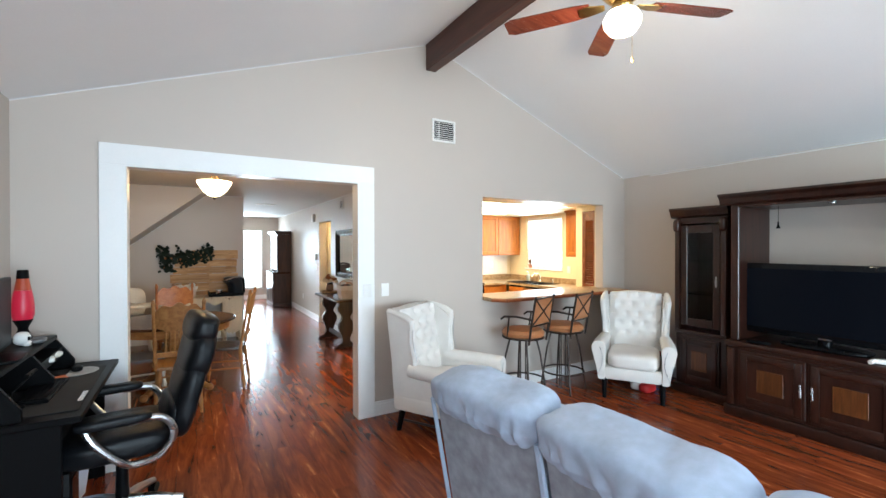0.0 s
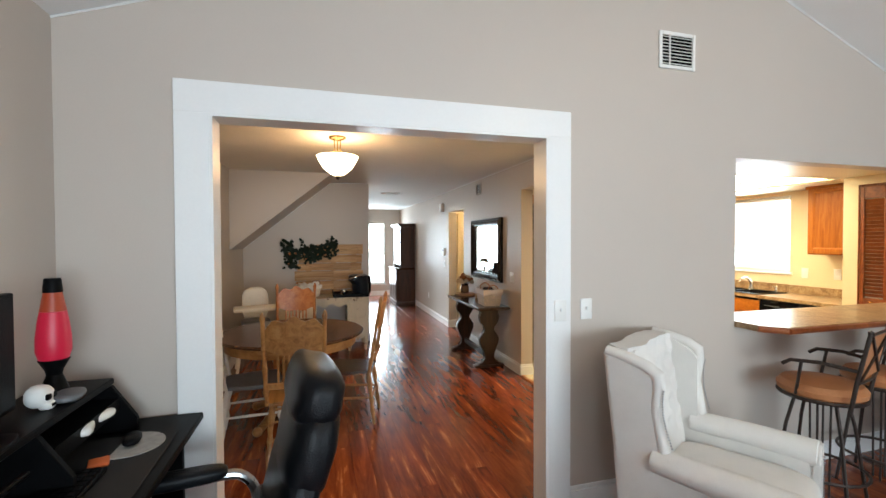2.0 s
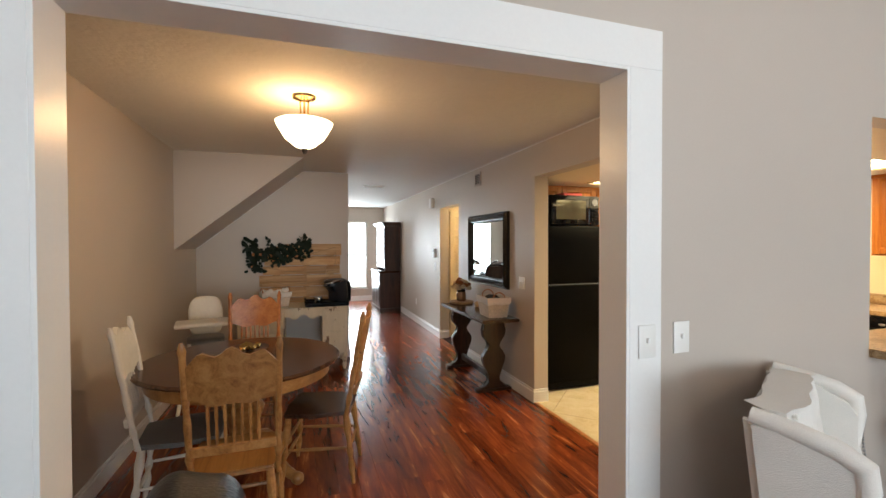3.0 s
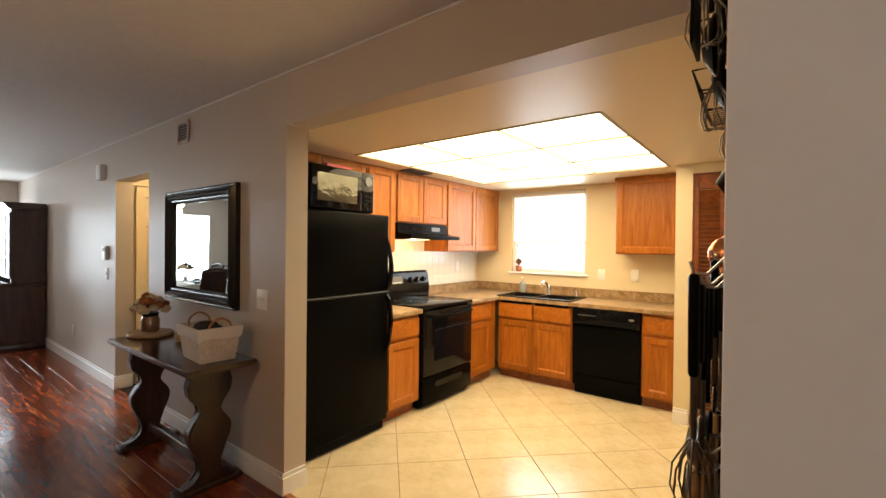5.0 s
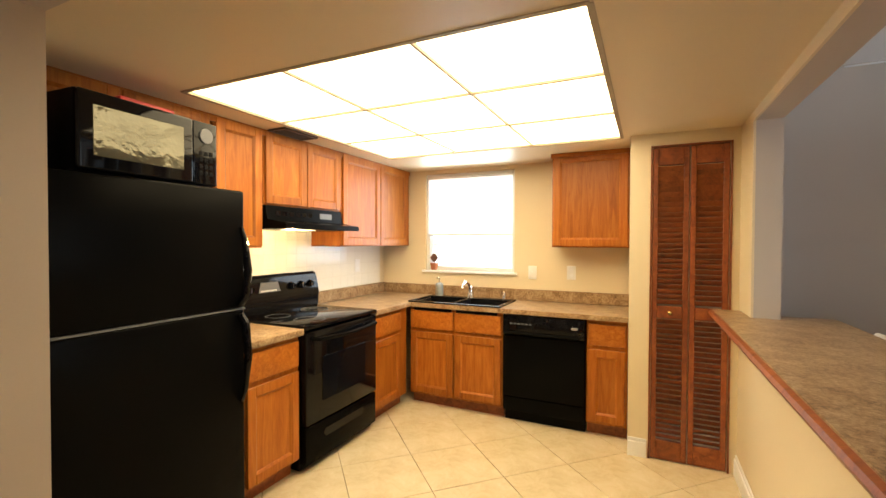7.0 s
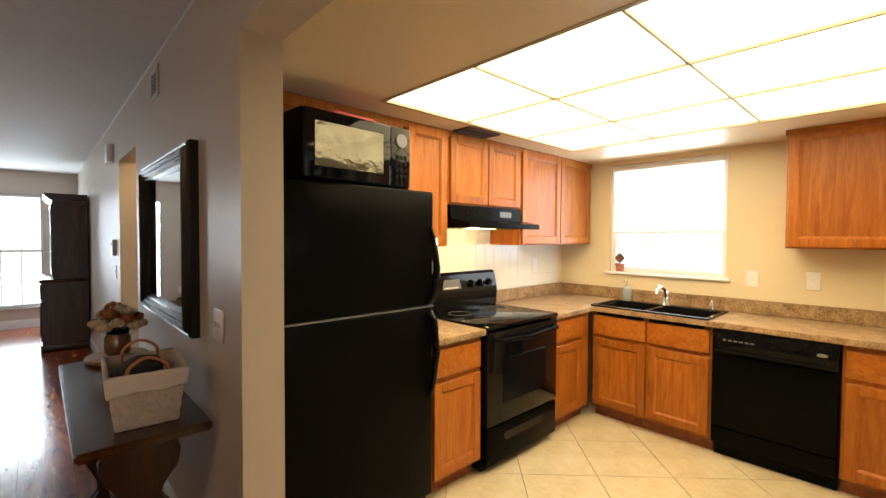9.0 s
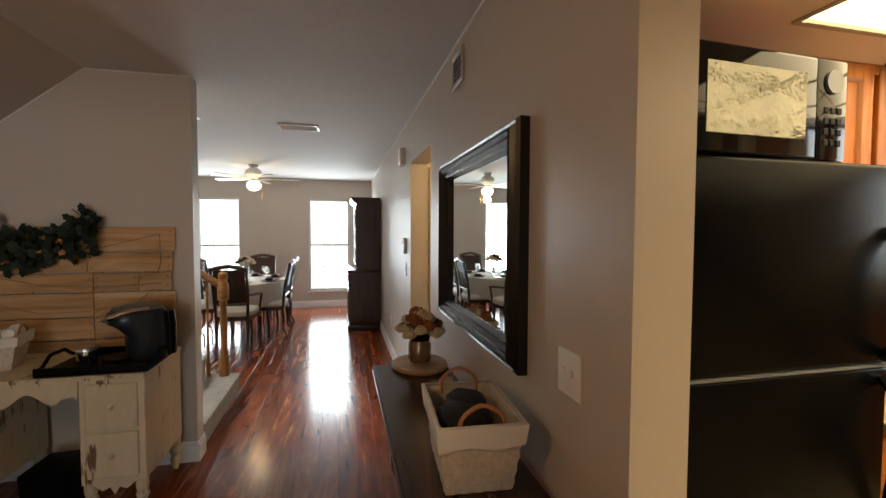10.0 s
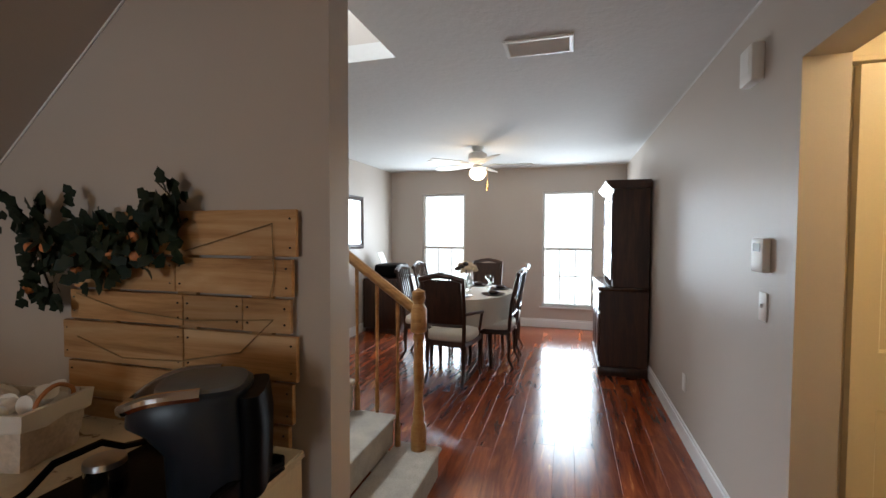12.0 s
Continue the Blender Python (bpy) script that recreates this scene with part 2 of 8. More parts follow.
patch = noise_tex(n_, l_, coords(n_, l_, (5, 5, 4)), 1.0, 2)
both = n_.new("ShaderNodeMath")
both.operation = "MULTIPLY"
l_.new(worn.outputs[0], both.inputs[0])
l_.new(patch.outputs[0], both.inputs[1])
edge_ = ramp(n_, [(0.315, (0, 0, 0)), (0.35, (1, 1, 1))])
l_.new(both.outputs[0], edge_.inputs[0])
bare = n_.new("ShaderNodeMix")
bare.data_type = "RGBA"
l_.new(edge_.outputs[0], bare.inputs[0])
l_.new(p_.inputs["Base Color"].links[0].from_socket, bare.inputs[6])
bare.inputs[7].default_value = (0.16, 0.09, 0.045, 1)
l_.new(bare.outputs[2], p_.inputs["Base Color"])
WHITEPAINT = paint("white_furniture_paint", (0.72, 0.69, 0.62), 0.45, vary=0.08, fine=40, coarse=6)
CARPET = paint("beige_carpet", (0.42, 0.37, 0.31), 0.95, vary=0.3, fine=180, coarse=9, bump=0.9)
CLOTH = paint("ivory_tablecloth", (0.68, 0.64, 0.56), 0.8, vary=0.06, fine=260, coarse=5, bump=0.15)
WICKER = paint("whitewashed_wicker", (0.6, 0.52, 0.44), 0.75, vary=0.25, fine=70, coarse=9, bump=0.5)
LEAF = paint("ivy_leaf", (0.009, 0.017, 0.008), 0.55, vary=0.4, fine=30, spec=0.25)
FRUIT = paint("orange_berry", (0.6, 0.22, 0.08), 0.5, vary=0.2)
ROSE = paint("ivory_rose", (0.62, 0.5, 0.34), 0.8, vary=0.15, fine=40)
RUST = paint("rust_rose", (0.3, 0.1, 0.03), 0.8, vary=0.2, fine=40)
TWINE = paint("jute_twine", (0.3, 0.2, 0.1), 0.9, vary=0.2)
PEG = paint("pegboard_tan", (0.085, 0.06, 0.034), 0.55, vary=0.06, fine=60)
HOLE = paint("pegboard_hole", (0.03, 0.025, 0.02), 0.9)
RED = paint("red_plastic", (0.6, 0.03, 0.03), 0.4)
BLUE = paint("blue_plastic", (0.03, 0.1, 0.4), 0.4)
GREEN = paint("lime_plastic", (0.35, 0.6, 0.06), 0.4)
TERRA = paint("terracotta", (0.5, 0.2, 0.1), 0.8)
BARK = wood("live_edge_slice", (0.3, 0.16, 0.07), (0.45, 0.27, 0.13), (0.55, 0.37, 0.2), 0.5, "x", 1.0)
SCREEN = paint("dark_screen", (0.004, 0.005, 0.008), 0.2, vary=0.05, bump=0, spec=0.08)
GREYPL = paint("grey_plastic", (0.13, 0.135, 0.145), 0.4, vary=0.05)
NAVY = paint("slate_blue_plastic", (0.014, 0.02, 0.03), 0.3, vary=0.1, spec=0.3)
BLIND = glow("sunlit_blind", (0.93, 0.97, 1.0), 2.6)
GLASS = glass("clear_glass", (0.95, 0.98, 0.97))
SMOKED = glass("cabinet_glass", (0.85, 0.88, 0.88), 0.0, 1.18)
PANEL = glow("light_panel_diffuser", (1.0, 0.79, 0.46), 6.5)
BOWL = glow("lit_alabaster_bowl", (1.0, 0.78, 0.48), 4.5)
GLOBE = glow("lit_white_globe", (1.0, 0.86, 0.66), 5.0)
LAVA_RED = glow("pink_lava_fluid", (0.8, 0.01, 0.06), 0.13, (0.36, 0.008, 0.03))
LAVA_ORANGE = glow("orange_lava_fluid", (0.7, 0.09, 0.02), 0.07, (0.26, 0.035, 0.01))
m_, n_, l_, p_ = material("silvered_mirror")
p_.inputs["Base Color"].default_value, p_.inputs["Metallic"].default_value, p_.inputs["Roughness"].default_value = (0.72, 0.76, 0.75, 1), 1, 0.01
MIRROR = m_
for m_ in (OAK, OAKH, OAKX, COUNTER):
    m_.node_tree.nodes["Principled BSDF"].inputs["Specular IOR Level"].default_value = 0.28


# mesh builders
def B():
    return bmesh.new()


def box(bm, x0, y0, z0, x1, y1, z1, bev=0.0, seg=1):
    vs = [bm.verts.new((x, y, z)) for x in (x0, x1) for y in (y0, y1) for z in (z0, z1)]
    for q in ((0, 1, 3, 2), (4, 6, 7, 5), (0, 4, 5, 1), (2, 3, 7, 6), (0, 2, 6, 4), (1, 5, 7, 3)):
        bm.faces.new([vs[i] for i in q])
    if bev:
        es = {e for v in vs for e in v.link_edges}
        bmesh.ops.bevel(bm, geom=list(es), offset=bev, segments=seg, affect="EDGES", profile=0.5)
    return bm


def frame_axes(d):
    d = Vector(d).normalized()
    u = d.cross(Vector((0, 0, 1)) if abs(d.z) < 0.95 else Vector((1, 0, 0))).normalized()
    return u, d.cross(u).normalized()


def rings(bm, loops, cap=True, closed=False):
    for a, b in zip(loops, loops[1:] + ([loops[0]] if closed else [])):
        k = len(a)
        for i in range(k):
            bm.faces.new((a[i], a[(i + 1) % k], b[(i + 1) % k], b[i]))
    if cap and not closed:
        bm.faces.new(loops[0][::-1])
        bm.faces.new(loops[-1])


def tube(bm, pts, r, n=8, closed=False):
    """A round bar along a line of points; r: one radius or one for each point."""
    pts = [Vector(p) for p in pts]
    rs = r if isinstance(r, (list, tuple)) else [r] * len(pts)
    loops, u = [], None
    for i, p in enumerate(pts):
        a = pts[i - 1] if i or closed else p
        b = pts[(i + 1) % len(pts)] if i < len(pts) - 1 or closed else p
        d = (b - a).normalized()
        if u is None:
            u, v = frame_axes(d)
        else:
            u = (u - d * u.dot(d)).normalized()
            v = d.cross(u)
        loops.append([bm.verts.new(p + (u * math.cos(t) + v * math.sin(t)) * rs[i]) for t in (2 * math.pi * j / n for j in range(n))])
    rings(bm, loops, True, closed)
    return bm


def smooth_line(pts, k=5):
    """A rounded line through the points."""
    p = [Vector(q) for q in pts]
    p = [p[0] * 2 - p[1]] + p + [p[-1] * 2 - p[-2]]
    out = []
    for a, b, c, d in zip(p, p[1:], p[2:], p[3:]):
        for i in range(k):
            t = i / k
            out.append(((b * 2) + (c - a) * t + (a * 2 - b * 5 + c * 4 - d) * t * t + (b * 3 - a - c * 3 + d) * t ** 3) / 2)
    return out + [p[-2]]


def lathe(bm, prof, c=(0, 0, 0), n=20, sx=1.0, sy=1.0):
    """A turned shape from (radius, height) pairs."""
    loops = []
    for r, z in prof:
        loops.append([bm.verts.new((c[0] + sx * r * math.cos(2 * math.pi * j / n), c[1] + sy * r * math.sin(2 * math.pi * j / n), c[2] + z)) for j in range(n)])
    rings(bm, loops)
    return bm


def prism(bm, poly, axis, a, b, bev=0.0):
    """A flat outline drawn out along an axis. For x the outline is (y, z), for y (x, z), for z (x, y)."""
    def put(p, s):
        return {"x": (s, p[0], p[1]), "y": (p[0], s, p[1]), "z": (p[0], p[1], s)}[axis]
    lo = [bm.verts.new(put(p, a)) for p in poly]
    hi = [bm.verts.new(put(p, b)) for p in poly]
    k = len(poly)
    fs = [bm.faces.new(lo), bm.faces.new(hi[::-1])]
    fs += [bm.faces.new((lo[i], hi[i], hi[(i + 1) % k], lo[(i + 1) % k])) for i in range(k)]
    if bev:
        es = {e for v in lo + hi for e in v.link_edges}
        bmesh.ops.bevel(bm, geom=list(es), offset=bev, segments=2, affect="EDGES")
    return bm


def puff(bm, c, size, power=3.0, n=10, wob=0.0, m=None):
    """A soft cushion: a rounded block of the given full size."""
    g = bmesh.new()
    bmesh.ops.create_cube(g, size=2)
    bmesh.ops.subdivide_edges(g, edges=g.edges[:], cuts=n - 1, use_grid_fill=True)
    for v in g.verts:
        p = v.co
        k = (abs(p.x) ** power + abs(p.y) ** power + abs(p.z) ** power) ** (1 / power)
        q = p / k
        if wob:
            q *= 1 + wob * noise.noise(q * 2.2 + Vector(c) * 3)
        v.co = Vector((c[0] + q.x * size[0] / 2, c[1] + q.y * size[1] / 2, c[2] + q.z * size[2] / 2))
    if m is not None:
        g.transform(m)
    me = bpy.data.meshes.new("tmp")
    g.to_mesh(me)
    g.free()
    bm.from_mesh(me)
    bpy.data.meshes.remove(me)
    return bm


def ball(bm, c, r, sub=2, sz=1.0):
    g = bmesh.ops.create_icosphere(bm, subdivisions=sub, radius=r)
    for v in g["verts"]:
        v.co = Vector((v.co.x + c[0], v.co.y + c[1], v.co.z * sz + c[2]))
    return bm


def arc(cx, cy, r, a0, a1, n):
    return [(cx + r * math.cos(radians(a0 + (a1 - a0) * i / n)), cy + r * math.sin(radians(a0 + (a1 - a0) * i / n))) for i in range(n + 1)]


def mesh_of(name, bm, mat, flat=False):
    bmesh.ops.recalc_face_normals(bm, faces=bm.faces[:])
    if not flat:
        for f in bm.faces:
            f.smooth = True
        for e in bm.edges:
            e.smooth = len(e.link_faces) == 2 and e.calc_face_angle(0) < 0.6
    me = bpy.data.meshes.new(name)
    bm.to_mesh(me)
    bm.free()
    me.materials.append(mat)
    return me


def part(name, bm, mat, parent, label="", flat=False):
    ob = new(name, mesh_of(name, bm, mat, flat))
    ob.parent = parent
    if label:
        ob["label"] = label
    return ob


def share(name, me, parent, loc, rz=0.0):
    ob = new(name, me)
    ob.parent = parent
    ob.location = loc
    ob.rotation_euler = (0, 0, radians(rz))
    return ob


def thing(name, label, category, loc=(0, 0, 0), rz=0.0, group="", kind=""):
    ob = new(name)
    ob.empty_display_size = 0.1
    ob.location = loc
    ob.rotation_euler = (0, 0, radians(rz))
    return tagged(ob, label, category, group, kind)


def structure(name, bm, mat, label="", category=""):
    return tagged(new(name, mesh_of(name, bm, mat)), label, category, "", "structure")


def solo(name, bm, mat, label, category, loc=(0, 0, 0), rz=0.0, group=""):
    ob = new(name, mesh_of(name, bm, mat))
    ob.location = loc
    ob.rotation_euler = (0, 0, radians(rz))
    return tagged(ob, label, category, group)


# ---- structure ----
WX, EX, PW, PT = -0.93, 5.05, 3.87, 0.12      # living room west and east walls, partition face and thickness
RX, RZ = 2.12, 3.56                            # ridge
HALL, HT = 2.355, 0.145                        # hall's east wall face and thickness
KE, KN, KC = 5.68, 7.03, 2.14                  # kitchen east and north walls, kitchen ceiling
FAR, FWX, CH = 14.05, -1.3, 2.44
BACK = -4.2


def roof(x):
    return RZ - (RX - x) * (RZ - 2.5) / (RX - WX) if x < RX else RZ - (x - RX) * (RZ - 2.45) / (EX - RX)


def gable(bm, x0, x1, z0, y0, y1, top=None):
    xs = [x0] + ([RX] if x0 < RX < x1 else []) + [x1]
    prism(bm, [(x0, z0), (x1, z0)] + [(x, roof(x) if top is None else top) for x in xs[::-1]], "y", y0, y1)


OX0, OX1, OZ = -0.335, 1.374, 2.14             # wide opening
QX0, QX1, QZ0, QZ1 = 2.745, 4.63, 0.985, 2.09  # pass-through
bm = B()
gable(bm, WX - 0.12, OX0, 0, PW, PW + PT)
gable(bm, OX0, OX1, OZ, PW, PW + PT)
gable(bm, OX1, QX0, 0, PW, PW + PT)
gable(bm, QX0, QX1, QZ1, PW, PW + PT)
gable(bm, QX0, QX1, 0, PW, PW + PT, QZ0)
gable(bm, QX1, EX + 0.12, 0, PW, PW + PT)
structure("wall_partition", bm, WALL, "greige gable wall with a wide opening and a pass-through", "wall")

bm = B()
box(bm, WX - 0.12, BACK, 0, WX, -2.5, 2.52)
box(bm, WX - 0.12, -2.5, 0, WX, -0.7, 0.85)
box(bm, WX - 0.12, -2.5, 2.15, WX, -0.7, 2.52)
box(bm, WX - 0.12, -0.7, 0, WX, PW, 2.52)
structure("wall_west", bm, WALL, "greige painted living room wall", "wall")
bm = B()
box(bm, EX, BACK, 0, EX + 0.12, PW, 2.47)
structure("wall_east", bm, WALL, "greige painted living room wall", "wall")
bm = B()
gable(bm, WX - 0.12, 0.1, 0, BACK - 0.12, BACK)
gable(bm, 0.1, 3.7, 2.3, BACK - 0.12, BACK)
gable(bm, 3.7, EX + 0.12, 0, BACK - 0.12, BACK)
structure("wall_back", bm, WALL, "greige wall around a patio door", "wall")
bm = B()
prism(bm, [(WX - 0.12, roof(WX) - 0.04), (RX, RZ), (EX + 0.12, roof(EX) - 0.04), (EX + 0.12, roof(EX) + 0.1), (RX, RZ + 0.14), (WX - 0.12, roof(WX) + 0.1)], "y", BACK - 0.12, PW)
structure("ceiling_living", bm, VAULT, "smooth white vaulted ceiling", "ceiling")
bm = B()
box(bm, RX - 0.055, BACK, RZ - 0.27, RX + 0.055, PW, RZ + 0.02, 0.008)
structure("ridge_beam", bm, BEAM, "dark red-brown stained wooden ridge beam", "beam")

# hall and dining walls
bm = B()
box(bm, WX - 0.12, PW + PT, 0, WX, 8.57, CH)
structure("wall_dining_west", bm, WALL, "greige dining room wall", "wall")
bm = B()
box(bm, WX, 8.45, 0, 0.866, 8.57, CH)
structure("wall_stairs", bm, WALL, "greige wall end beside the staircase", "wall")
bm = B()
prism(bm, [(0.3, CH), (WX, CH), (WX, 1.45)], "y", 7.5, 8.45)
structure("stair_soffit", bm, WALL, "sloping underside of the upper stairs, painted greige", "soffit")
bm = B()
DY0, DY1, DZ = 8.263, 9.12, 2.06
box(bm, HALL, 6.2, 0, HALL + HT, DY0, CH)
box(bm, HALL, DY0, DZ, HALL + HT, DY1, CH)
box(bm, HALL, DY1, 0, HALL + HT, FAR, CH)
box(bm, HALL, PW + PT, KC, HALL + HT, 6.2, CH)
structure("wall_hall_east", bm, WALL, "greige hall wall with a doorway and the kitchen opening", "wall")
bm = B()
box(bm, HALL + HT, 9.17, 0, 3.6, 9.25, CH)
box(bm, 3.5, 8.0, 0, 3.6, 9.17, CH)
box(bm, HALL + HT, 8.0, 0, 3.5, 8.1, CH)
structure("wall_side_hall", bm, CREAM, "cream walls of a small side hall", "wall")
bm = B()
box(bm, HALL + HT, 8.0, 2.3, 3.6, 9.25, 2.38)
structure("ceiling_side_hall", bm, CEIL, "white side hall ceiling", "ceiling")

# far room
W1, W2, WZ0, WZ1 = (-0.75, -0.03), (1.18, 1.93), 0.32, 2.07
bm = B()
for x0, x1 in ((FWX - 0.12, W1[0]), (W1[1], W2[0]), (W2[1], HALL + HT)):
    box(bm, x0, FAR, 0, x1, FAR + 0.14, CH)
for w in (W1, W2):
    box(bm, w[0], FAR, 0, w[1], FAR + 0.14, WZ0)
    box(bm, w[0], FAR, WZ1, w[1], FAR + 0.14, CH)
structure("wall_front", bm, WALL, "greige front wall with two tall windows", "wall")
bm = B()
box(bm, FWX - 0.12, 8.45, 0, FWX, FAR, CH)
box(bm, FWX - 0.12, 8.45, CH, FWX, 9.62, 5.0)
box(bm, FWX, 8.45, 0, WX, 8.57, 5.0)
box(bm, WX, 8.45, CH + 0.004, 0.72, 8.57, 5.0)
box(bm, 0.6, 8.57, CH + 0.1, 0.72, 9.62, 5.0)
box(bm, FWX, 9.62, CH + 0.1, 0.6, 9.74, 5.0)
structure("wall_stairwell", bm, WALL, "light painted stairwell walls", "wall")
bm = B()
box(bm, FWX - 0.12, 8.45, 5.0, 0.72, 9.74, 5.1)
structure("ceiling_stairwell", bm, CEIL, "white stairwell ceiling", "ceiling")
bm = B()
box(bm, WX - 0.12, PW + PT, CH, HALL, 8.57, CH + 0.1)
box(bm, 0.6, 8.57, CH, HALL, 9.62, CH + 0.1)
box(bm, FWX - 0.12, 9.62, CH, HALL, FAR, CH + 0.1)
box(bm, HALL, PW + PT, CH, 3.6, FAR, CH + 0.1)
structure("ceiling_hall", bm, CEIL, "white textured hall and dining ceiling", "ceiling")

# kitchen shell
KW = (5.614, 6.532, 1.148, 2.1)
bm = B()
box(bm, KE, PW, 0, KE + 0.14, KW[0], CH)
box(bm, KE, KW[1], 0, KE + 0.14, KN + 0.12, CH)
box(bm, KE, KW[0], 0, KE + 0.14, KW[1], KW[2])
box(bm, KE, KW[0], KW[3], KE + 0.14, KW[1], CH)
structure("wall_kitchen_east", bm, CREAM, "cream kitchen wall with a window over the sink", "wall")
bm = B()
box(bm, HALL + HT, KN, 0, KE, KN + 0.12, CH)
structure("wall_kitchen_north", bm, CREAM, "cream kitchen wall behind the stove", "wall")
bm = B()
box(bm, HALL + 0.05, PW + PT, 0, QX0, PW + PT + 0.012, KC)
box(bm, QX0, PW + PT, 0, QX1, PW + PT + 0.012, QZ0)
box(bm, QX0, PW + PT, QZ1, QX1, PW + PT + 0.012, KC)
box(bm, QX1, PW + PT, 0, 4.957, PW + PT + 0.012, KC)
structure("wall_kitchen_south", bm, CREAM, "cream kitchen side of the bar wall", "wall")
PX, PY0, PY1 = 4.957, 4.055, 4.484
bm = B()
box(bm, PX, PW + PT, 0, PX + 0.09, PY0, KC)
box(bm, PX, PY1, 0, PX + 0.09, 4.62, KC)
box(bm, PX, PY0, 2.055, PX + 0.09, PY1, KC)
box(bm, PX + 0.09, 4.53, 0, KE, 4.62, KC)
structure("wall_pantry", bm, CREAM, "cream pantry closet walls", "wall")
# kitchen ceiling with the well of the light panel
LX, LY, LP = 3.15, 4.675, 0.615
bm = B()
LX1, LY1 = LX + 3 * LP, LY + 3 * LP
box(bm, HALL + HT, PW + PT, KC, LX, KN, KC + 0.1)
box(bm, LX1, PW + PT, KC, KE, KN, KC + 0.1)
box(bm, LX, PW + PT, KC, LX1, LY, KC + 0.1)
box(bm, LX, LY1, KC, LX1, KN, KC + 0.1)
structure("ceiling_kitchen", bm, CREAM, "cream lowered kitchen ceiling round a light panel", "ceiling")

# floor bed, ground
bm = B()
box(bm, FWX - 0.12, BACK - 0.12, -0.12, EX + 0.12, FAR + 0.14, -0.008)
box(bm, EX + 0.12, PW, -0.12, KE + 0.14, FAR, -0.008)
floor_bed = structure("floor", bm, GROUT, "glossy red-brown wood laminate floor with tiger streaks", "floor")
bm = B()
box(bm, -400, -400, -0.3, 400, 400, -0.14)
structure("ground", bm, paint("lawn", (0.07, 0.1, 0.04), 0.9, vary=0.3), "lawn outside the house", "ground")


# trim
def run_board(bm, x0, y0, x1, y1, nx, ny, h=0.13, t=0.016):
    """A length of baseboard against a wall, standing out along (nx, ny)."""
    a = (min(x0, x1) + min(0, nx * t), min(y0, y1) + min(0, ny * t))
    b = (max(x0, x1) + max(0, nx * t), max(y0, y1) + max(0, ny * t))
    box(bm, a[0], a[1], 0, b[0], b[1], h - 0.025, 0.002)
    k = 0.6
    a = (min(x0, x1) + min(0, nx * t * k), min(y0, y1) + min(0, ny * t * k))
    b = (max(x0, x1) + max(0, nx * t * k), max(y0, y1) + max(0, ny * t * k))
    box(bm, a[0], a[1], h - 0.025, b[0], b[1], h, 0.003)


def baseboard(label, *runs):
    bm = B()
    for r in runs:
        run_board(bm, *r)
    structure("baseboard", bm, TRIM, label, "baseboard")


baseboard("white living room baseboard", (OX1 + 0.15, PW, QX0, PW, 0, -1), (QX0, PW, EX, PW, 0, -1), (EX, BACK, EX, PW - 0.016, -1, 0), (WX, BACK, WX, PW - 0.016, 1, 0), (WX + 0.016, PW, OX0 - 0.14, PW, 0, -1))
baseboard("white hall baseboard", (HALL, 6.2, HALL, DY0, -1, 0), (HALL, DY1, HALL, FAR, -1, 0), (HALL - 0.016, DY1, HALL + HT, DY1, 0, -1), (HALL - 0.016, 6.2, HALL + HT, 6.2, 0, -1))
baseboard("white baseboard round the front room", (FWX, FAR, HALL - 0.016, FAR, 0, -1), (FWX, 9.7, FWX, FAR - 0.016, 1, 0))
baseboard("white baseboard at the stair wall", (WX, 8.45, 0.866, 8.45, 0, -1), (0.866, 8.434, 0.866, 8.57, 1, 0), (WX, PW + PT, WX, 8.434, 1, 0))
baseboard("white kitchen baseboard", (PX, PY1 + 0.02, PX, 4.62, -1, 0), (HALL + 0.05, PW + PT + 0.012, PX, PW + PT + 0.012, 0, 1))

# cased opening
trim = thing("door_casing", "wide flat white door casing round the room opening", "door casing", (0.52, PW, 0), kind="structure")
cw = 0.145
bm = B(); box(bm, OX0 - cw - 0.52, -0.02, 0, OX0 - 0.52, 0, OZ, 0.002); part("jamb_casing", bm, TRIM, trim)
bm = B(); box(bm, OX1 - 0.52, -0.02, 0, OX1 + cw - 0.52, 0, OZ, 0.002); part("jamb_casing", bm, TRIM, trim)
bm = B(); box(bm, OX0 - cw - 0.52, -0.02, OZ, OX1 + cw - 0.52, 0, OZ + cw, 0.002); part("head_casing", bm, TRIM, trim)
bm = B(); box(bm, OX0 - 0.52, -0.02, 0, OX0 + 0.012 - 0.52, PT + 0.01, OZ, 0.001); part("jamb", bm, TRIM, trim)
bm = B(); box(bm, OX1 - 0.012 - 0.52, -0.02, 0, OX1 - 0.52, PT + 0.01, OZ, 0.001); part("jamb", bm, TRIM, trim)
bm = B(); box(bm, OX0 - 0.52 + 0.012, -0.02, OZ - 0.012, OX1 - 0.52 - 0.012, PT + 0.01, OZ, 0.001); part("head_jamb", bm, TRIM, trim)

# painted caulk line where walls meet ceilings
bm = B()
for a, b in (((WX, roof(WX)), (RX - 0.06, roof(RX - 0.06))), ((RX + 0.06, roof(RX + 0.06)), (EX, roof(EX)))):
    n_pts = [(a[0] + (b[0] - a[0]) * i / 24, PW - 0.003, a[1] + (b[1] - a[1]) * i / 24 - 0.004 + 0.003 * noise.noise(Vector((i * 0.9, a[0], 0)))) for i in range(25)]
    tube(bm, n_pts, 0.005, 5)
tube(bm, [(WX + 0.003, BACK + 0.1 + i * 0.4, roof(WX) - 0.004) for i in range(20)], 0.006, 5)
tube(bm, [(EX - 0.003, BACK + 0.1 + i * 0.4, roof(EX) - 0.006) for i in range(20)], 0.006, 5)
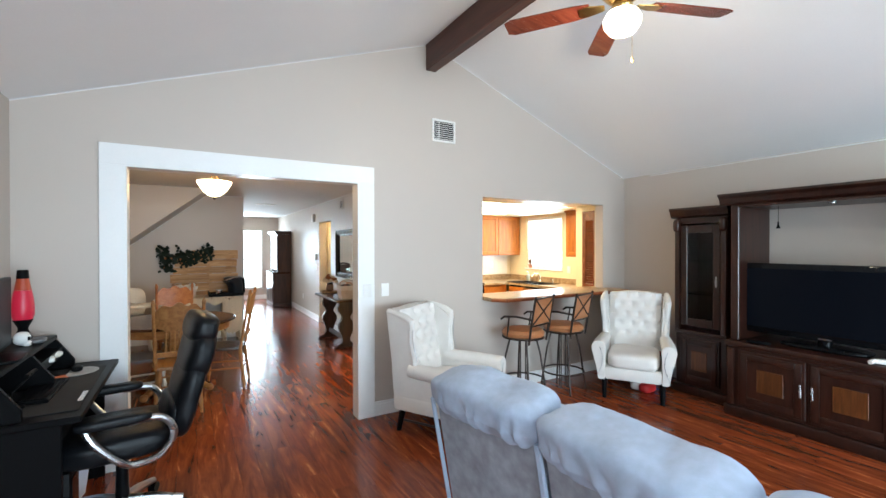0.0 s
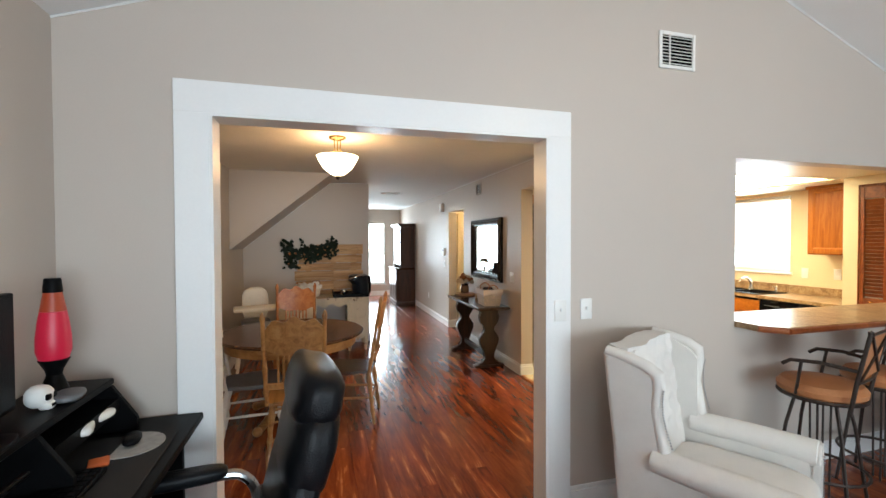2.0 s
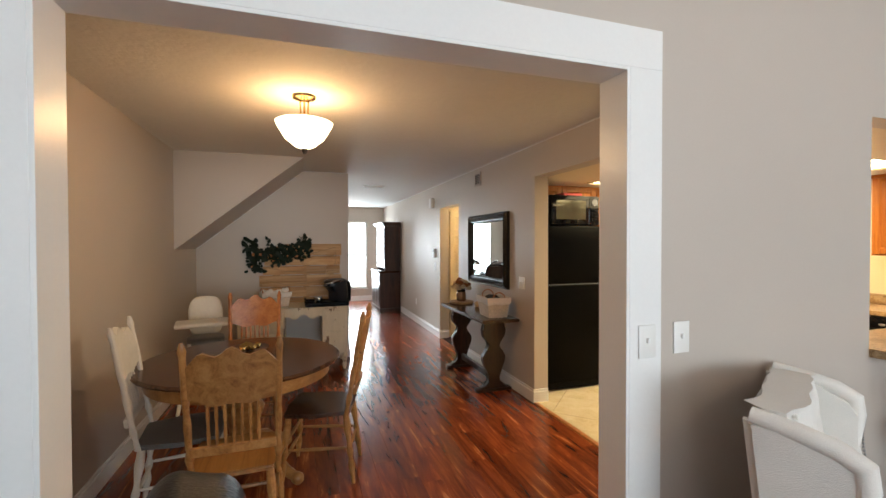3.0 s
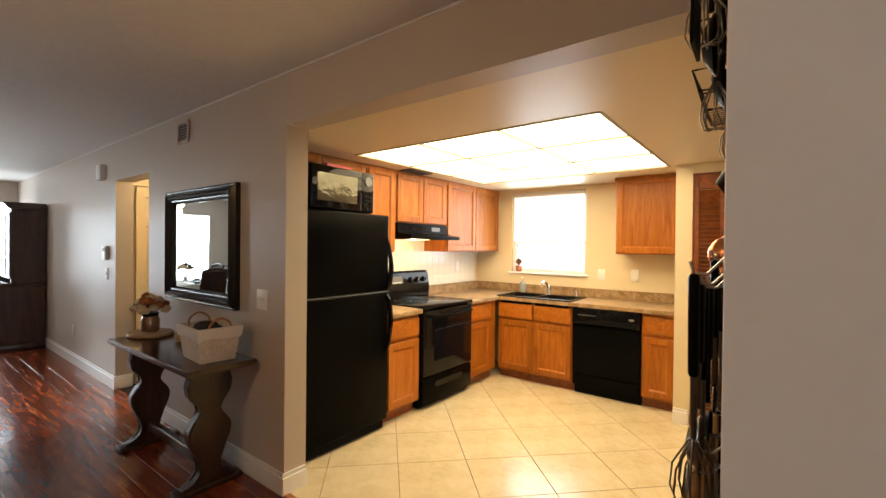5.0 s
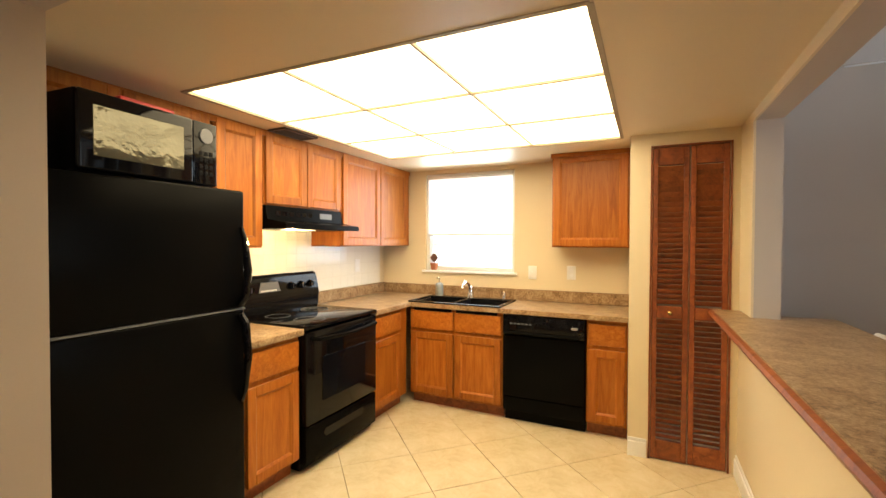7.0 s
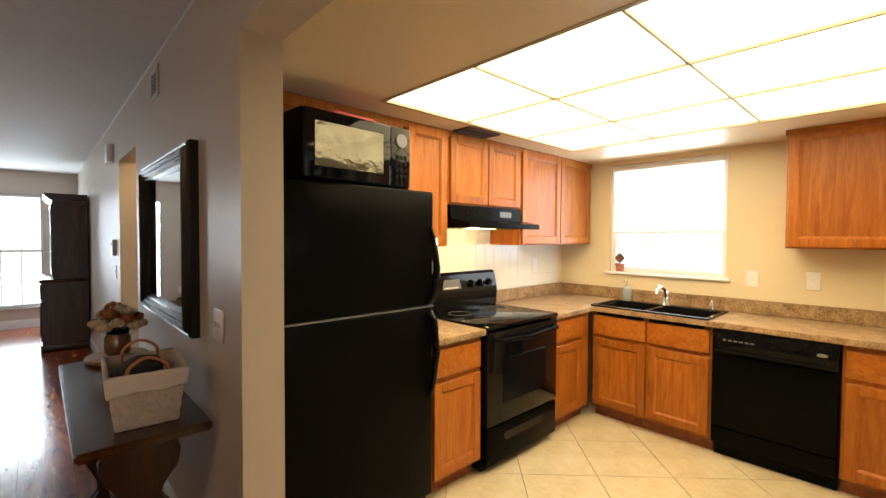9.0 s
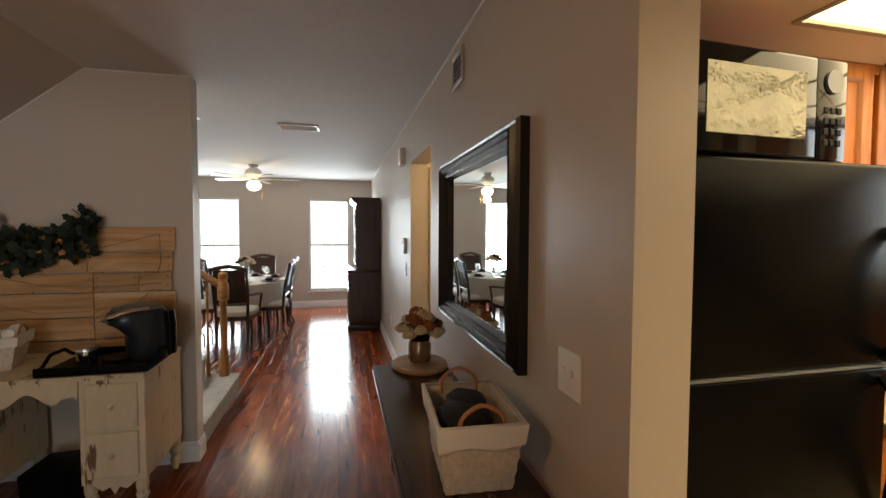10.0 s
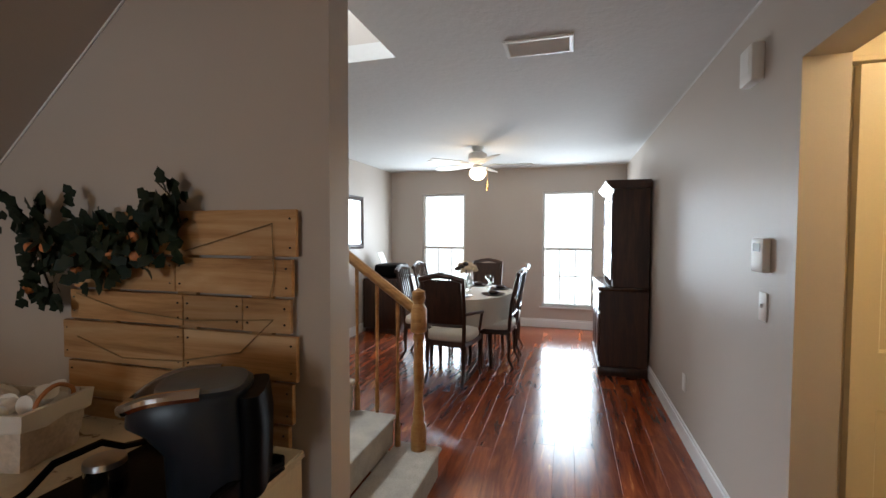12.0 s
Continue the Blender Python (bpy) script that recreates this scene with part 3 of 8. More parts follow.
tube(bm, [(HALL - 0.003, 4.0 + i * 0.5, CH - 0.004 + 0.002 * noise.noise(Vector((i * 1.3, 0, 0)))) for i in range(21)], 0.006, 5)
tube(bm, [(-0.92 + i * 0.061, 8.447, 1.453 + i * 0.0493) for i in range(21)], 0.005, 5)
tube(bm, [(0.3 + i * 0.056, 8.447, CH - 0.004) for i in range(11)], 0.005, 5)
structure("caulk_line", bm, CAULK, "white caulk bead along the ceiling edges", "trim")

# kitchen threshold strip
bm = B()
prism(bm, [(HALL - 0.02, -0.006), (HALL + 0.03, -0.006), (HALL + 0.022, 0.012), (HALL - 0.012, 0.012)], "y", PW + PT, 6.18)
structure("threshold", bm, REDOAK, "wooden threshold strip between laminate and tile", "threshold")


# windows
def sash_window(name, label, origin, rz, w, h, blind_from, blind_to, cols):
    """A double-hung window in its opening: origin at the lower corner of the room side, local x across, y outwards."""
    t = thing(name, label, "window", origin, rz, kind="structure")
    bm = B()
    box(bm, 0, 0.03, 0, 0.035, 0.11, h, 0.003); box(bm, w - 0.035, 0.03, 0, w, 0.11, h, 0.003)
    box(bm, 0.035, 0.03, h - 0.035, w - 0.035, 0.11, h, 0.003); box(bm, 0.035, 0.03, 0, w - 0.035, 0.11, 0.04, 0.003)
    f = part("window_frame", bm, TRIM, t)
    bm = B()
    box(bm, 0.035, 0.055, h * 0.49, w - 0.035, 0.1, h * 0.49 + 0.04, 0.003)
    part("meeting_rail", bm, TRIM, f)
    bm = B()
    for i in range(1, cols):
        x = 0.035 + (w - 0.07) * i / cols
        box(bm, x - 0.008, 0.075, 0.04, x + 0.008, 0.09, h * 0.49)
    box(bm, 0.035, 0.076, h * 0.26, w - 0.035, 0.089, h * 0.26 + 0.014)
    part("muntins", bm, TRIM, f)
    for z0, z1 in ((0.04, h * 0.49), (h * 0.49 + 0.04, h - 0.035)):
        bm = B(); box(bm, 0.035, 0.092, z0, w - 0.035, 0.096, z1)
        g = part("pane", bm, GLASS, t)
        g.visible_shadow = False
    bm = B(); box(bm, -0.03, -0.03, -0.022, w + 0.03, 0.03, 0, 0.004)
    part("sill", bm, TRIM, t)
    return t


def blind(parent, w, z0, z1, pitch=0.026):
    b = B()
    z = z0
    while z < z1:
        prism(b, [(0.012, z), (0.03, z + 0.012), (0.031, z + 0.0135), (0.013, z + 0.0015)], "x", 0.02, w - 0.02)
        z += pitch
    part("blind_slats", b, PLASTIC, parent)
    b = B(); box(b, 0.015, 0.008, z1, w - 0.015, 0.045, z1 + 0.035, 0.004); part("headrail", b, PLASTIC, parent)
    b = B(); box(b, 0.018, 0.01, z0 - 0.018, w - 0.018, 0.034, z0 - 0.004, 0.003); part("bottom_rail", b, PLASTIC, parent)


h_ = WZ1 - WZ0
sash_window("window_1", "tall white double-hung front window, bright with daylight", (W1[0], FAR, WZ0), 0, W1[1] - W1[0], h_, 0, 0, 3)
sash_window("window_2", "tall white double-hung front window beside the hutch", (W2[0], FAR, WZ0), 0, W2[1] - W2[0], h_, 0, 0, 3)
kw = sash_window("window_3", "white kitchen window with a raised shade over the sink", (KE, KW[1], KW[2]), -90, KW[1] - KW[0], KW[3] - KW[2], 0, 0, 1)
kwid = KW[1] - KW[0]
# shade glows by itself, in place of daylight coming through the cloth
b = B(); box(b, 0.03, 0.012, 0.36, kwid - 0.03, 0.018, 0.9); part("roller_shade", b, glow("shade_daylight_glow", (0.96, 0.97, 1.0), 0.95), kw, "white roller shade, made to glow as if daylight came through")
b = B(); box(b, 0.03, 0.008, 0.345, kwid - 0.03, 0.024, 0.362, 0.004); part("shade_bar", b, PLASTIC, kw)
b = B(); tube(b, [(0.025, 0.02, 0.915), (kwid - 0.025, 0.02, 0.915)], 0.018, 10); part("shade_roll", b, PLASTIC, kw)
# bright distance outside the windows
SKYCARD = glow("bright_hazy_daylight", (0.9, 0.96, 1.0), 2.2)
for nm, bx in (("backdrop", (-3, FAR + 1.2, -0.1, 4.5, FAR + 1.22, 3.2)), ("backdrop", (KE + 1.2, 4.5, -0.1, KE + 1.22, 8, 3.2))):
    bm = B(); box(bm, *bx)
    structure(nm, bm, SKYCARD, "bright hazy daylight outside the window", "backdrop")
# patio door behind the start of the walk
pd = thing("door_1", "white framed sliding glass patio door", "door", (0.1, BACK, 0), kind="structure")
for i, x in enumerate((0, 1.78)):
    bm = B()
    box(bm, x, -0.09, 0, x + 0.08, -0.04, 2.3); box(bm, x + 1.74, -0.09, 0, x + 1.82, -0.04, 2.3)
    box(bm, x + 0.08, -0.09, 0, x + 1.74, -0.04, 0.1); box(bm, x + 0.08, -0.09, 2.2, x + 1.74, -0.04, 2.3)
    part("door_frame", bm, TRIM, pd)
    bm = B(); box(bm, x + 0.08, -0.07, 0.1, x + 1.74, -0.064, 2.2)
    g = part("pane", bm, GLASS, pd); g.visible_shadow = False
sw = thing("window_4", "white framed side window", "window", (WX, -2.5, 0.85), 90, kind="structure")
bm = B(); box(bm, 0, 0.04, 0, 0.05, 0.1, 1.3); box(bm, 1.75, 0.04, 0, 1.8, 0.1, 1.3); box(bm, 0.05, 0.04, 0, 1.75, 0.1, 0.05); box(bm, 0.05, 0.04, 1.25, 1.75, 0.1, 1.3); box(bm, 0.87, 0.04, 0.05, 0.93, 0.1, 1.25)
part("window_frame", bm, TRIM, sw)
bm = B(); box(bm, 0.05, 0.068, 0.05, 1.75, 0.073, 1.25)
g = part("pane", bm, GLASS, sw); g.visible_shadow = False


# ---- living room ----
def wing_chair(loc, rz, label):
    """Upholstered wing chair; local +x is the front."""
    t = thing("wing_chair", label, "armchair", loc, rz, "wing chairs")
    t.scale.z = 0.965
    for x in (0.32, -0.3):
        for y in (-0.27, 0.27):
            bm = B(); tube(bm, [(x + (0.0 if x > 0 else -0.05), y, 0), (x, y, 0.22)], [0.021, 0.03], 8)
            part("leg", bm, SATINBLACK, t)
    bm = B(); tube(bm, [(-0.3, -0.27, 0.1), (0.3, -0.27, 0.1)], 0.01, 6); part("stretcher", bm, DARKWOOD, t)
    bm = B(); tube(bm, [(-0.3, 0.27, 0.1), (0.3, 0.27, 0.1)], 0.01, 6); part("stretcher", bm, DARKWOOD, t)
    bm = B(); box(bm, -0.36, -0.335, 0.2, 0.345, 0.335, 0.33, 0.02, 2); part("seat_frame", bm, LINEN, t)
    bm = B(); puff(bm, (0.06, 0, 0.4), (0.62, 0.5, 0.17), 5, 8); part("seat_cushion", bm, LINEN, t)
    # tufted back
    bm = B()
    grid = []
    for i in range(19):
        row = []
        for j in range(25):
            y, z = -0.27 + 0.54 * i / 18, 0.42 + 0.64 * j / 24
            top = 1.0 - 0.04 * ((y / 0.27) ** 2)
            z = 0.42 + (z - 0.42) * (top + 0.04)
            d = 0.0
            for r in range(5):
                for c in range(4):
                    ty = -0.195 + 0.13 * c + (0.065 if r % 2 else 0) - 0.03
                    tz = 0.6 + 0.11 * r
                    d += 0.045 * math.exp(-((y - ty) ** 2 + (z - tz) ** 2) / 0.0011)
            edge = 0.05 * max(0, abs(y) / 0.27 - 0.8) / 0.2
            row.append(bm.verts.new((-0.2 - 0.13 * (z - 0.42) - d - edge, y, z)))
        grid.append(row)
    for a, b in zip(grid, grid[1:]):
        for j in range(24):
            bm.faces.new((a[j], b[j], b[j + 1], a[j + 1]))
    edge_loop = [g[0] for g in grid] + grid[-1][1:] + [g[-1] for g in grid[::-1]][1:] + grid[0][1:-1][::-1]
    backv = [bm.verts.new((v.co.x - (0.12 if abs(v.co.y) < 0.26 else 0.06), v.co.y, v.co.z)) for v in edge_loop]
    k = len(edge_loop)
    for i in range(k):
        bm.faces.new((edge_loop[i], edge_loop[(i + 1) % k], backv[(i + 1) % k], backv[i]))
    bm.faces.new(backv)
    back = part("backrest", bm, LINEN, t, "button-tufted linen back")
    btn = B(); ball(btn, (0, 0, 0), 0.01, 1)
    me = mesh_of("button", btn, LINEN)
    for r in range(5):
        for c in range(4):
            y, z = -0.225 + 0.13 * c + (0.065 if r % 2 else 0), 0.6 + 0.11 * r
            share("button", me, back, (-0.2 - 0.13 * (z - 0.42) - 0.04, y, z))
    for s in (-1, 1):
        # wing and outer side
        bm = B()
        prism(bm, [(-0.36, 0.22), (0.32, 0.22), (0.33, 0.5), (0.3, 0.56), (-0.39, 0.56)], "y", s * 0.262, s * 0.33, 0.014)
        part("side_panel", bm, LINEN, t)
        bm = B()
        prism(bm, [(-0.385, 0.5), (-0.15, 0.5), (-0.16, 0.62), (-0.19, 0.8), (-0.17, 0.92), (-0.17, 0.97), (-0.22, 1.005), (-0.3, 1.025), (-0.44, 1.055)], "y", s * 0.262, s * 0.33, 0.022)
        for v in bm.verts:
            v.co.y += s * 0.14 * max(0, v.co.z - 0.56) * (0.25 + max(0, v.co.x + 0.4))
        wing = part("wing", bm, LINEN, t, "flared linen wing")
        # soft roll along the front and top of the wing
        edge = [(-0.15, 0.56), (-0.165, 0.66), (-0.19, 0.8), (-0.175, 0.92), (-0.18, 0.975), (-0.23, 1.005), (-0.31, 1.028), (-0.42, 1.05)]
        bm = B(); tube(bm, [(x, s * (0.305 + 0.14 * (z - 0.56) * (0.25 + x + 0.4)), z) for x, z in edge], [0.032, 0.03, 0.029, 0.031, 0.032, 0.031, 0.03, 0.026], 12); part("rolled_edge", bm, LINEN, wing)
        bm = B()
        for i in range(22):
            a = i / 21
            ball(bm, (-0.118 - 0.035 * math.sin(a * 2.2), s * (0.325 + 0.03 * a), 0.64 + 0.27 * a), 0.0055, 1)
        for i in range(24):
            a = i / 23
            ball(bm, (0.367, s * (0.335 - 0.05 * math.sin(a * 2.6)), 0.24 + 0.3 * a), 0.0055, 1)
        part("nailheads", bm, SILVER, t, "rows of silver nailheads")["kind"] = "stuff"
        bm = B(); tube(bm, [(-0.2, s * 0.305, 0.555), (0.05, s * 0.318, 0.55), (0.25, s * 0.325, 0.54), (0.34, s * 0.325, 0.535), (0.352, s * 0.325, 0.535)], [0.06, 0.066, 0.07, 0.072, 0.06], 18); part("armrest", bm, LINEN, t, "rolled linen arm")
        bm = B(); prism(bm, [(s * 0.262, 0.2), (s * 0.33, 0.2), (s * 0.345, 0.36)] + [(s * (0.325 + 0.07 * math.cos(radians(q))), 0.535 + 0.07 * math.sin(radians(q))) for q in range(-20, 215, 25)] + [(s * 0.268, 0.4)], "x", 0.33, 0.362, 0.008); part("arm_front", bm, LINEN, t)
    return t


wing_chair((2.0, 3.31, 0), -60, "cream linen wing chair beside the room opening")
wing_chair((4.18, 3.09, 0), 214, "cream tufted wing chair beside the dark cabinet")


def bar_stool(loc, rz):
    t = thing("bar_stool", "bronze iron bar stool with tan leather seat", "bar stool", loc, rz, "bar stools")
    bm = B(); lathe(bm, [(0.02, 0.645), (0.19, 0.645), (0.21, 0.66), (0.215, 0.69), (0.19, 0.72), (0.1, 0.735), (0.01, 0.738)], n=28)
    part("seat", bm, TAN, t)
    bm = B(); tube(bm, [(0.205 * math.cos(a), 0.205 * math.sin(a), 0.64) for a in (2 * math.pi * i / 24 for i in range(24))], 0.011, 6, True); part("seat_ring", bm, IRON, t)
    for i in range(4):
        a = radians(45 + 90 * i)
        c, s = math.cos(a), math.sin(a)
        bm = B()
        tube(bm, [(0.13 * c, 0.13 * s, 0.64), (0.18 * c, 0.18 * s, 0.45), (0.215 * c, 0.215 * s, 0.22), (0.25 * c, 0.25 * s, 0.0)], 0.01, 7)
        part("leg", bm, IRON, t)
    for i in range(4):
        a = radians(90 * i)
        bm = B(); tube(bm, [(0.05 * math.cos(a), 0.05 * math.sin(a), 0.64), (0.045 * math.cos(a), 0.045 * math.sin(a), 0.02)], 0.006, 6)
        part("centre_rod", bm, IRON, t)
    bm = B(); tube(bm, [(0.22 * math.cos(a), 0.22 * math.sin(a), 0.2) for a in (2 * math.pi * i / 28 for i in range(28))], 0.009, 6, True); part("foot_ring", bm, IRON, t)
    for s in (-1, 1):
        bm = B(); tube(bm, [(-0.17, s * 0.17, 0.6), (-0.2, s * 0.175, 0.8), (-0.25, s * 0.18, 1.06)], 0.011, 7); ball(bm, (-0.252, s * 0.18, 1.065), 0.016, 1); part("back_post", bm, IRON, t)
        bm = B(); tube(bm, [(-0.2, s * 0.177, 0.85), (-0.05, s * 0.21, 0.87), (0.08, s * 0.22, 0.86), (0.12, s * 0.22, 0.83)], 0.011, 7)
        tube(bm, [(0.03, s * 0.215, 0.86), (0.06, s * 0.2, 0.66)], 0.009, 7); part("armrest", bm, IRON, t)
    bm = B(); prism(bm, [(-0.206, 0.79), (-0.19, 0.79), (-0.235, 1.045), (-0.251, 1.045)], "y", -0.168, 0.168, 0.004); part("back_panel", bm, TAN, t, "tan leather back panel")
    for s in (-1, 1):
        bm = B(); tube(bm, [(-0.213, -0.17 * s, 0.8), (-0.236, 0, 0.92), (-0.258, 0.17 * s, 1.04)], 0.007, 6); part("cross_bar", bm, IRON, t)
    bm = B(); tube(bm, [(-0.25, -0.18, 1.05), (-0.27, 0, 1.06), (-0.25, 0.18, 1.05)], 0.009, 6); part("top_rail", bm, IRON, t)
    bm = B(); tube(bm, [(-0.206, -0.175, 0.785), (-0.22, 0, 0.785), (-0.206, 0.175, 0.785)], 0.008, 6); part("bottom_rail", bm, IRON, t)


bar_stool((3.01, 3.53, 0), 108)
bar_stool((3.6, 3.55, 0), 106)

# bar counter
bar = thing("bar_counter", "brown speckled laminate bar top with wood edge", "counter", (3.7, 3.87, QZ0))
outline = [(-0.955, 0.005), (-0.955, -0.16), (-0.85, -0.27), (1.06, -0.27), (1.06, 0.0), (0.926, 0.0), (0.926, 0.125), (1.2, 0.135), (1.2, 0.28), (-1.06, 0.27), (-1.06, 0.135), (-0.952, 0.128)]
bm = B(); prism(bm, outline, "z", 0.004, 0.042, 0.003); part("top", bm, COUNTER, bar)
bm = B()
for a, b in (((-0.85, -0.272), (1.06, -0.272)), ((-0.957, -0.16), (-0.852, -0.271)), ((-1.06, 0.272), (1.2, 0.282))):
    tube(bm, [(a[0], a[1], 0.02), (b[0], b[1], 0.02)], 0.019, 8)
part("wood_edge", bm, LOUVRE, bar, "rounded red-brown wood edge")

# blue-grey reclining sofa, back towards the walk
sofa = thing("sofa", "blue-grey suede reclining sofa with pillowy back cushions", "sofa", (1.31, 1.36, -0.0), 0)
for y0, y1, turn in ((0.0, 0.69, 8), (-0.72, 0.0, -1), (-1.43, -0.72, -1)):
    ym = (y0 + y1) / 2
    swing = Matrix.Rotation(radians(turn), 4, "Z")
    bm = B()
    prism(bm, [(0.04, 0.1), (0.3, 0.1), (0.1, 0.86), (-0.1, 0.86)], "y", y0 + 0.014, y1 - 0.014, 0.022)
    bm.transform(swing)
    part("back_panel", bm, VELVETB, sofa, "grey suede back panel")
    # pillow rolled over the top of the back, gathered along its lower seam
    g = bmesh.new()
    puff(g, (0, 0, 0), (0.27, y1 - y0 - 0.006, 0.21), 4.5, 40, 0.012)
    for v in g.verts:
        low = max(0.0, min(1.0, (0.085 - v.co.z) / 0.12))
        gather = math.sin(v.co.y * 62 + 5 * noise.noise(Vector((v.co.y * 9, y0, v.co.z * 4))))
        v.co.x += (1 if v.co.x > 0 else -1) * 0.009 * gather * low
        v.co.z += 0.02 * noise.noise(Vector((v.co.y * 5, v.co.x * 5, y0 * 3))) + 0.004 * noise.noise(v.co * 24)
        if v.co.x < 0 and v.co.z < -0.02:
            v.co.x += 0.35 * (-0.02 - v.co.z)
    g.transform(swing @ Matrix.Translation((-0.015, ym, 0.855)) @ Matrix.Rotation(radians(-12), 4, "Y"))
    part("back_cushion", g, VELVET, sofa, "puffed blue-grey back cushion, gathered at its seam")
    for yy in (y0 + 0.012, y1 - 0.012):
        bm = B(); tube(bm, [(0.036, yy, 0.11), (-0.1, yy, 0.8)], 0.011, 8); bm.transform(swing); part("piping", bm, VELVET, sofa)
    bm = B(); puff(bm, (0.64, ym, 0.4), (0.62, 0.69, 0.2), 4, 10, 0.02); bm.transform(swing); part("seat_cushion", bm, VELVET, sofa)
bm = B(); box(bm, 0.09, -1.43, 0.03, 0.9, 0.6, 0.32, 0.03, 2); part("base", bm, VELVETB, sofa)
for y in (0.72, -1.54):
    bm = B(); puff(bm, (0.52, y, 0.28), (0.82, 0.22, 0.56), 5, 10, 0.02); part("armrest", bm, VELVET, sofa)

# entertainment centre
def panel_door(parent, x, y0, y1, z0, z1, inlay):
    """A framed cabinet door in the plane x, facing -x."""
    bm = B(); box(bm, x, y0, z0, x + 0.02, y1, z1, 0.003)
    d = part("door", bm, MAHOG, parent)
    w = 0.055
    for a in ((y0 + 0.02, z0 + 0.02, y0 + 0.02 + w, z1 - 0.02), (y1 - 0.02 - w, z0 + 0.02, y1 - 0.02, z1 - 0.02), (y0 + 0.02 + w, z0 + 0.02, y1 - 0.02 - w, z0 + 0.02 + w), (y0 + 0.02 + w, z1 - 0.02 - w, y1 - 0.02 - w, z1 - 0.02)):
        bm = B(); box(bm, x - 0.012, a[0], a[1], x, a[2], a[3], 0.005, 2); part("moulding", bm, MAHOG, d)
    cy, cz = (y0 + y1) / 2, (z0 + z1) / 2
    bm = B(); box(bm, x - 0.006, cy - inlay[0], cz - inlay[1], x, cy + inlay[0], cz + inlay[1], 0.003)
    part("inlay_panel", bm, INLAY, d, "amber burl inlay panel")
    return d


def bail(parent, x, y, z):
    bm = B(); box(bm, x - 0.004, y - 0.008, z - 0.055, x, y + 0.008, z + 0.055, 0.003)
    tube(bm, [(x - 0.006, y, z + 0.03), (x - 0.02, y, z - 0.0), (x - 0.006, y, z - 0.03)], 0.004, 6)
    part("handle", bm, SILVER, parent, "silver bail handle")


tower = thing("display_cabinet", "dark mahogany glass-front display cabinet beside the television unit", "cabinet", (4.83, 2.64, 0))
bm = B(); box(bm, -0.24, -0.28, 0, 0.2, 0.28, 0.09, 0.012, 2); part("plinth", bm, MAHOG, tower)
bm = B(); box(bm, -0.2, -0.26, 0.09, 0.2, 0.26, 0.63, 0.006); part("body", bm, MAHOG, tower)
bm = B(); box(bm, -0.215, -0.27, 0.63, 0.2, 0.27, 0.67, 0.01, 2); part("waist_moulding", bm, MAHOG, tower)
bm = B()
box(bm, -0.19, -0.26, 0.67, 0.2, -0.235, 1.86); box(bm, -0.19, 0.235, 0.67, 0.2, 0.26, 1.86); box(bm, 0.18, -0.235, 0.67, 0.2, 0.235, 1.86); box(bm, -0.19, -0.235, 1.8, 0.18, 0.235, 1.86)
part("upper_case", bm, MAHOG, tower)
panel_door(tower, -0.222, -0.2, 0.2, 0.13, 0.6, (0.08, 0.1))
bm = B()
box(bm, -0.215, -0.2, 0.72, -0.19, -0.13, 1.78, 0.005); box(bm, -0.215, 0.13, 0.72, -0.19, 0.2, 1.78, 0.005); box(bm, -0.215, -0.13, 0.72, -0.19, 0.13, 0.8, 0.005); box(bm, -0.215, -0.13, 1.7, -0.19, 0.13, 1.78, 0.005)
gd = part("glass_door", bm, MAHOG, tower)
bm = B(); box(bm, -0.205, -0.13, 0.8, -0.2, 0.13, 1.7); part("pane", bm, SMOKED, gd)
bail(gd, -0.216, -0.165, 1.2)
for s in (-1, 1):
    bm = B(); box(bm, -0.225, s * 0.235 - 0.027, 0.67, -0.19, s * 0.235 + 0.027, 1.72, 0.008, 2)
    col = part("pilaster", bm, MAHOG, tower)
    bm = B(); puff(bm, (-0.225, s * 0.235, 1.78), (0.07, 0.07, 0.14), 3, 6); part("carved_corbel", bm, MAHOG, col)
for z in (1.05, 1.4):
    bm = B(); box(bm, -0.17, -0.235, z, 0.18, 0.235, z + 0.008); part("shelf", bm, SMOKED, tower)
bm = B()
prism(bm, [(-0.21, 1.86), (-0.24, 1.88), (-0.25, 1.92), (-0.27, 1.945), (-0.27, 1.965), (0.2, 1.965), (0.2, 1.86)], "y", -0.29, 0.3); part("crown", bm, MAHOG, tower)
bm = B(); lathe(bm, [(0.001, 0), (0.022, 0), (0.004, 0.02), (0.004, 0.05), (0.022, 0.08), (0.02, 0.1), (0.001, 0.1)], n=10)
goblet = mesh_of("goblet", bm, CHROME)
for i in range(5):
    g = new("goblet", goblet); g.location = (4.81 + 0.05 * (i % 2), 2.49 + 0.075 * i, 0.678)
    tagged(g, "small silver goblet on the display cabinet shelf", "goblet", "goblets")

unit = thing("television_unit", "dark mahogany television unit with burl inlaid doors", "media unit", (4.75, 1.36, 0))
U0, U1 = -0.86, 0.9
bm = B(); box(bm, -0.39, U0 - 0.02, 0, 0.28, U1 + 0.02, 0.1, 0.016, 2); part("plinth", bm, MAHOG, unit)
bm = B(); box(bm, -0.35, U0, 0.1, 0.28, U1, 0.64, 0.004); part("body", bm, MAHOG, unit)
bm = B(); box(bm, -0.38, U0 - 0.015, 0.64, 0.28, U1 + 0.015, 0.69, 0.012, 2); part("top", bm, MAHOG, unit)
panel_door(unit, -0.372, 0.3, 0.8, 0.13, 0.61, (0.1, 0.1))
dd = panel_door(unit, -0.372, -0.24, 0.28, 0.13, 0.61, (0.105, 0.1))
panel_door(unit, -0.372, -0.8, -0.26, 0.13, 0.61, (0.1, 0.1))
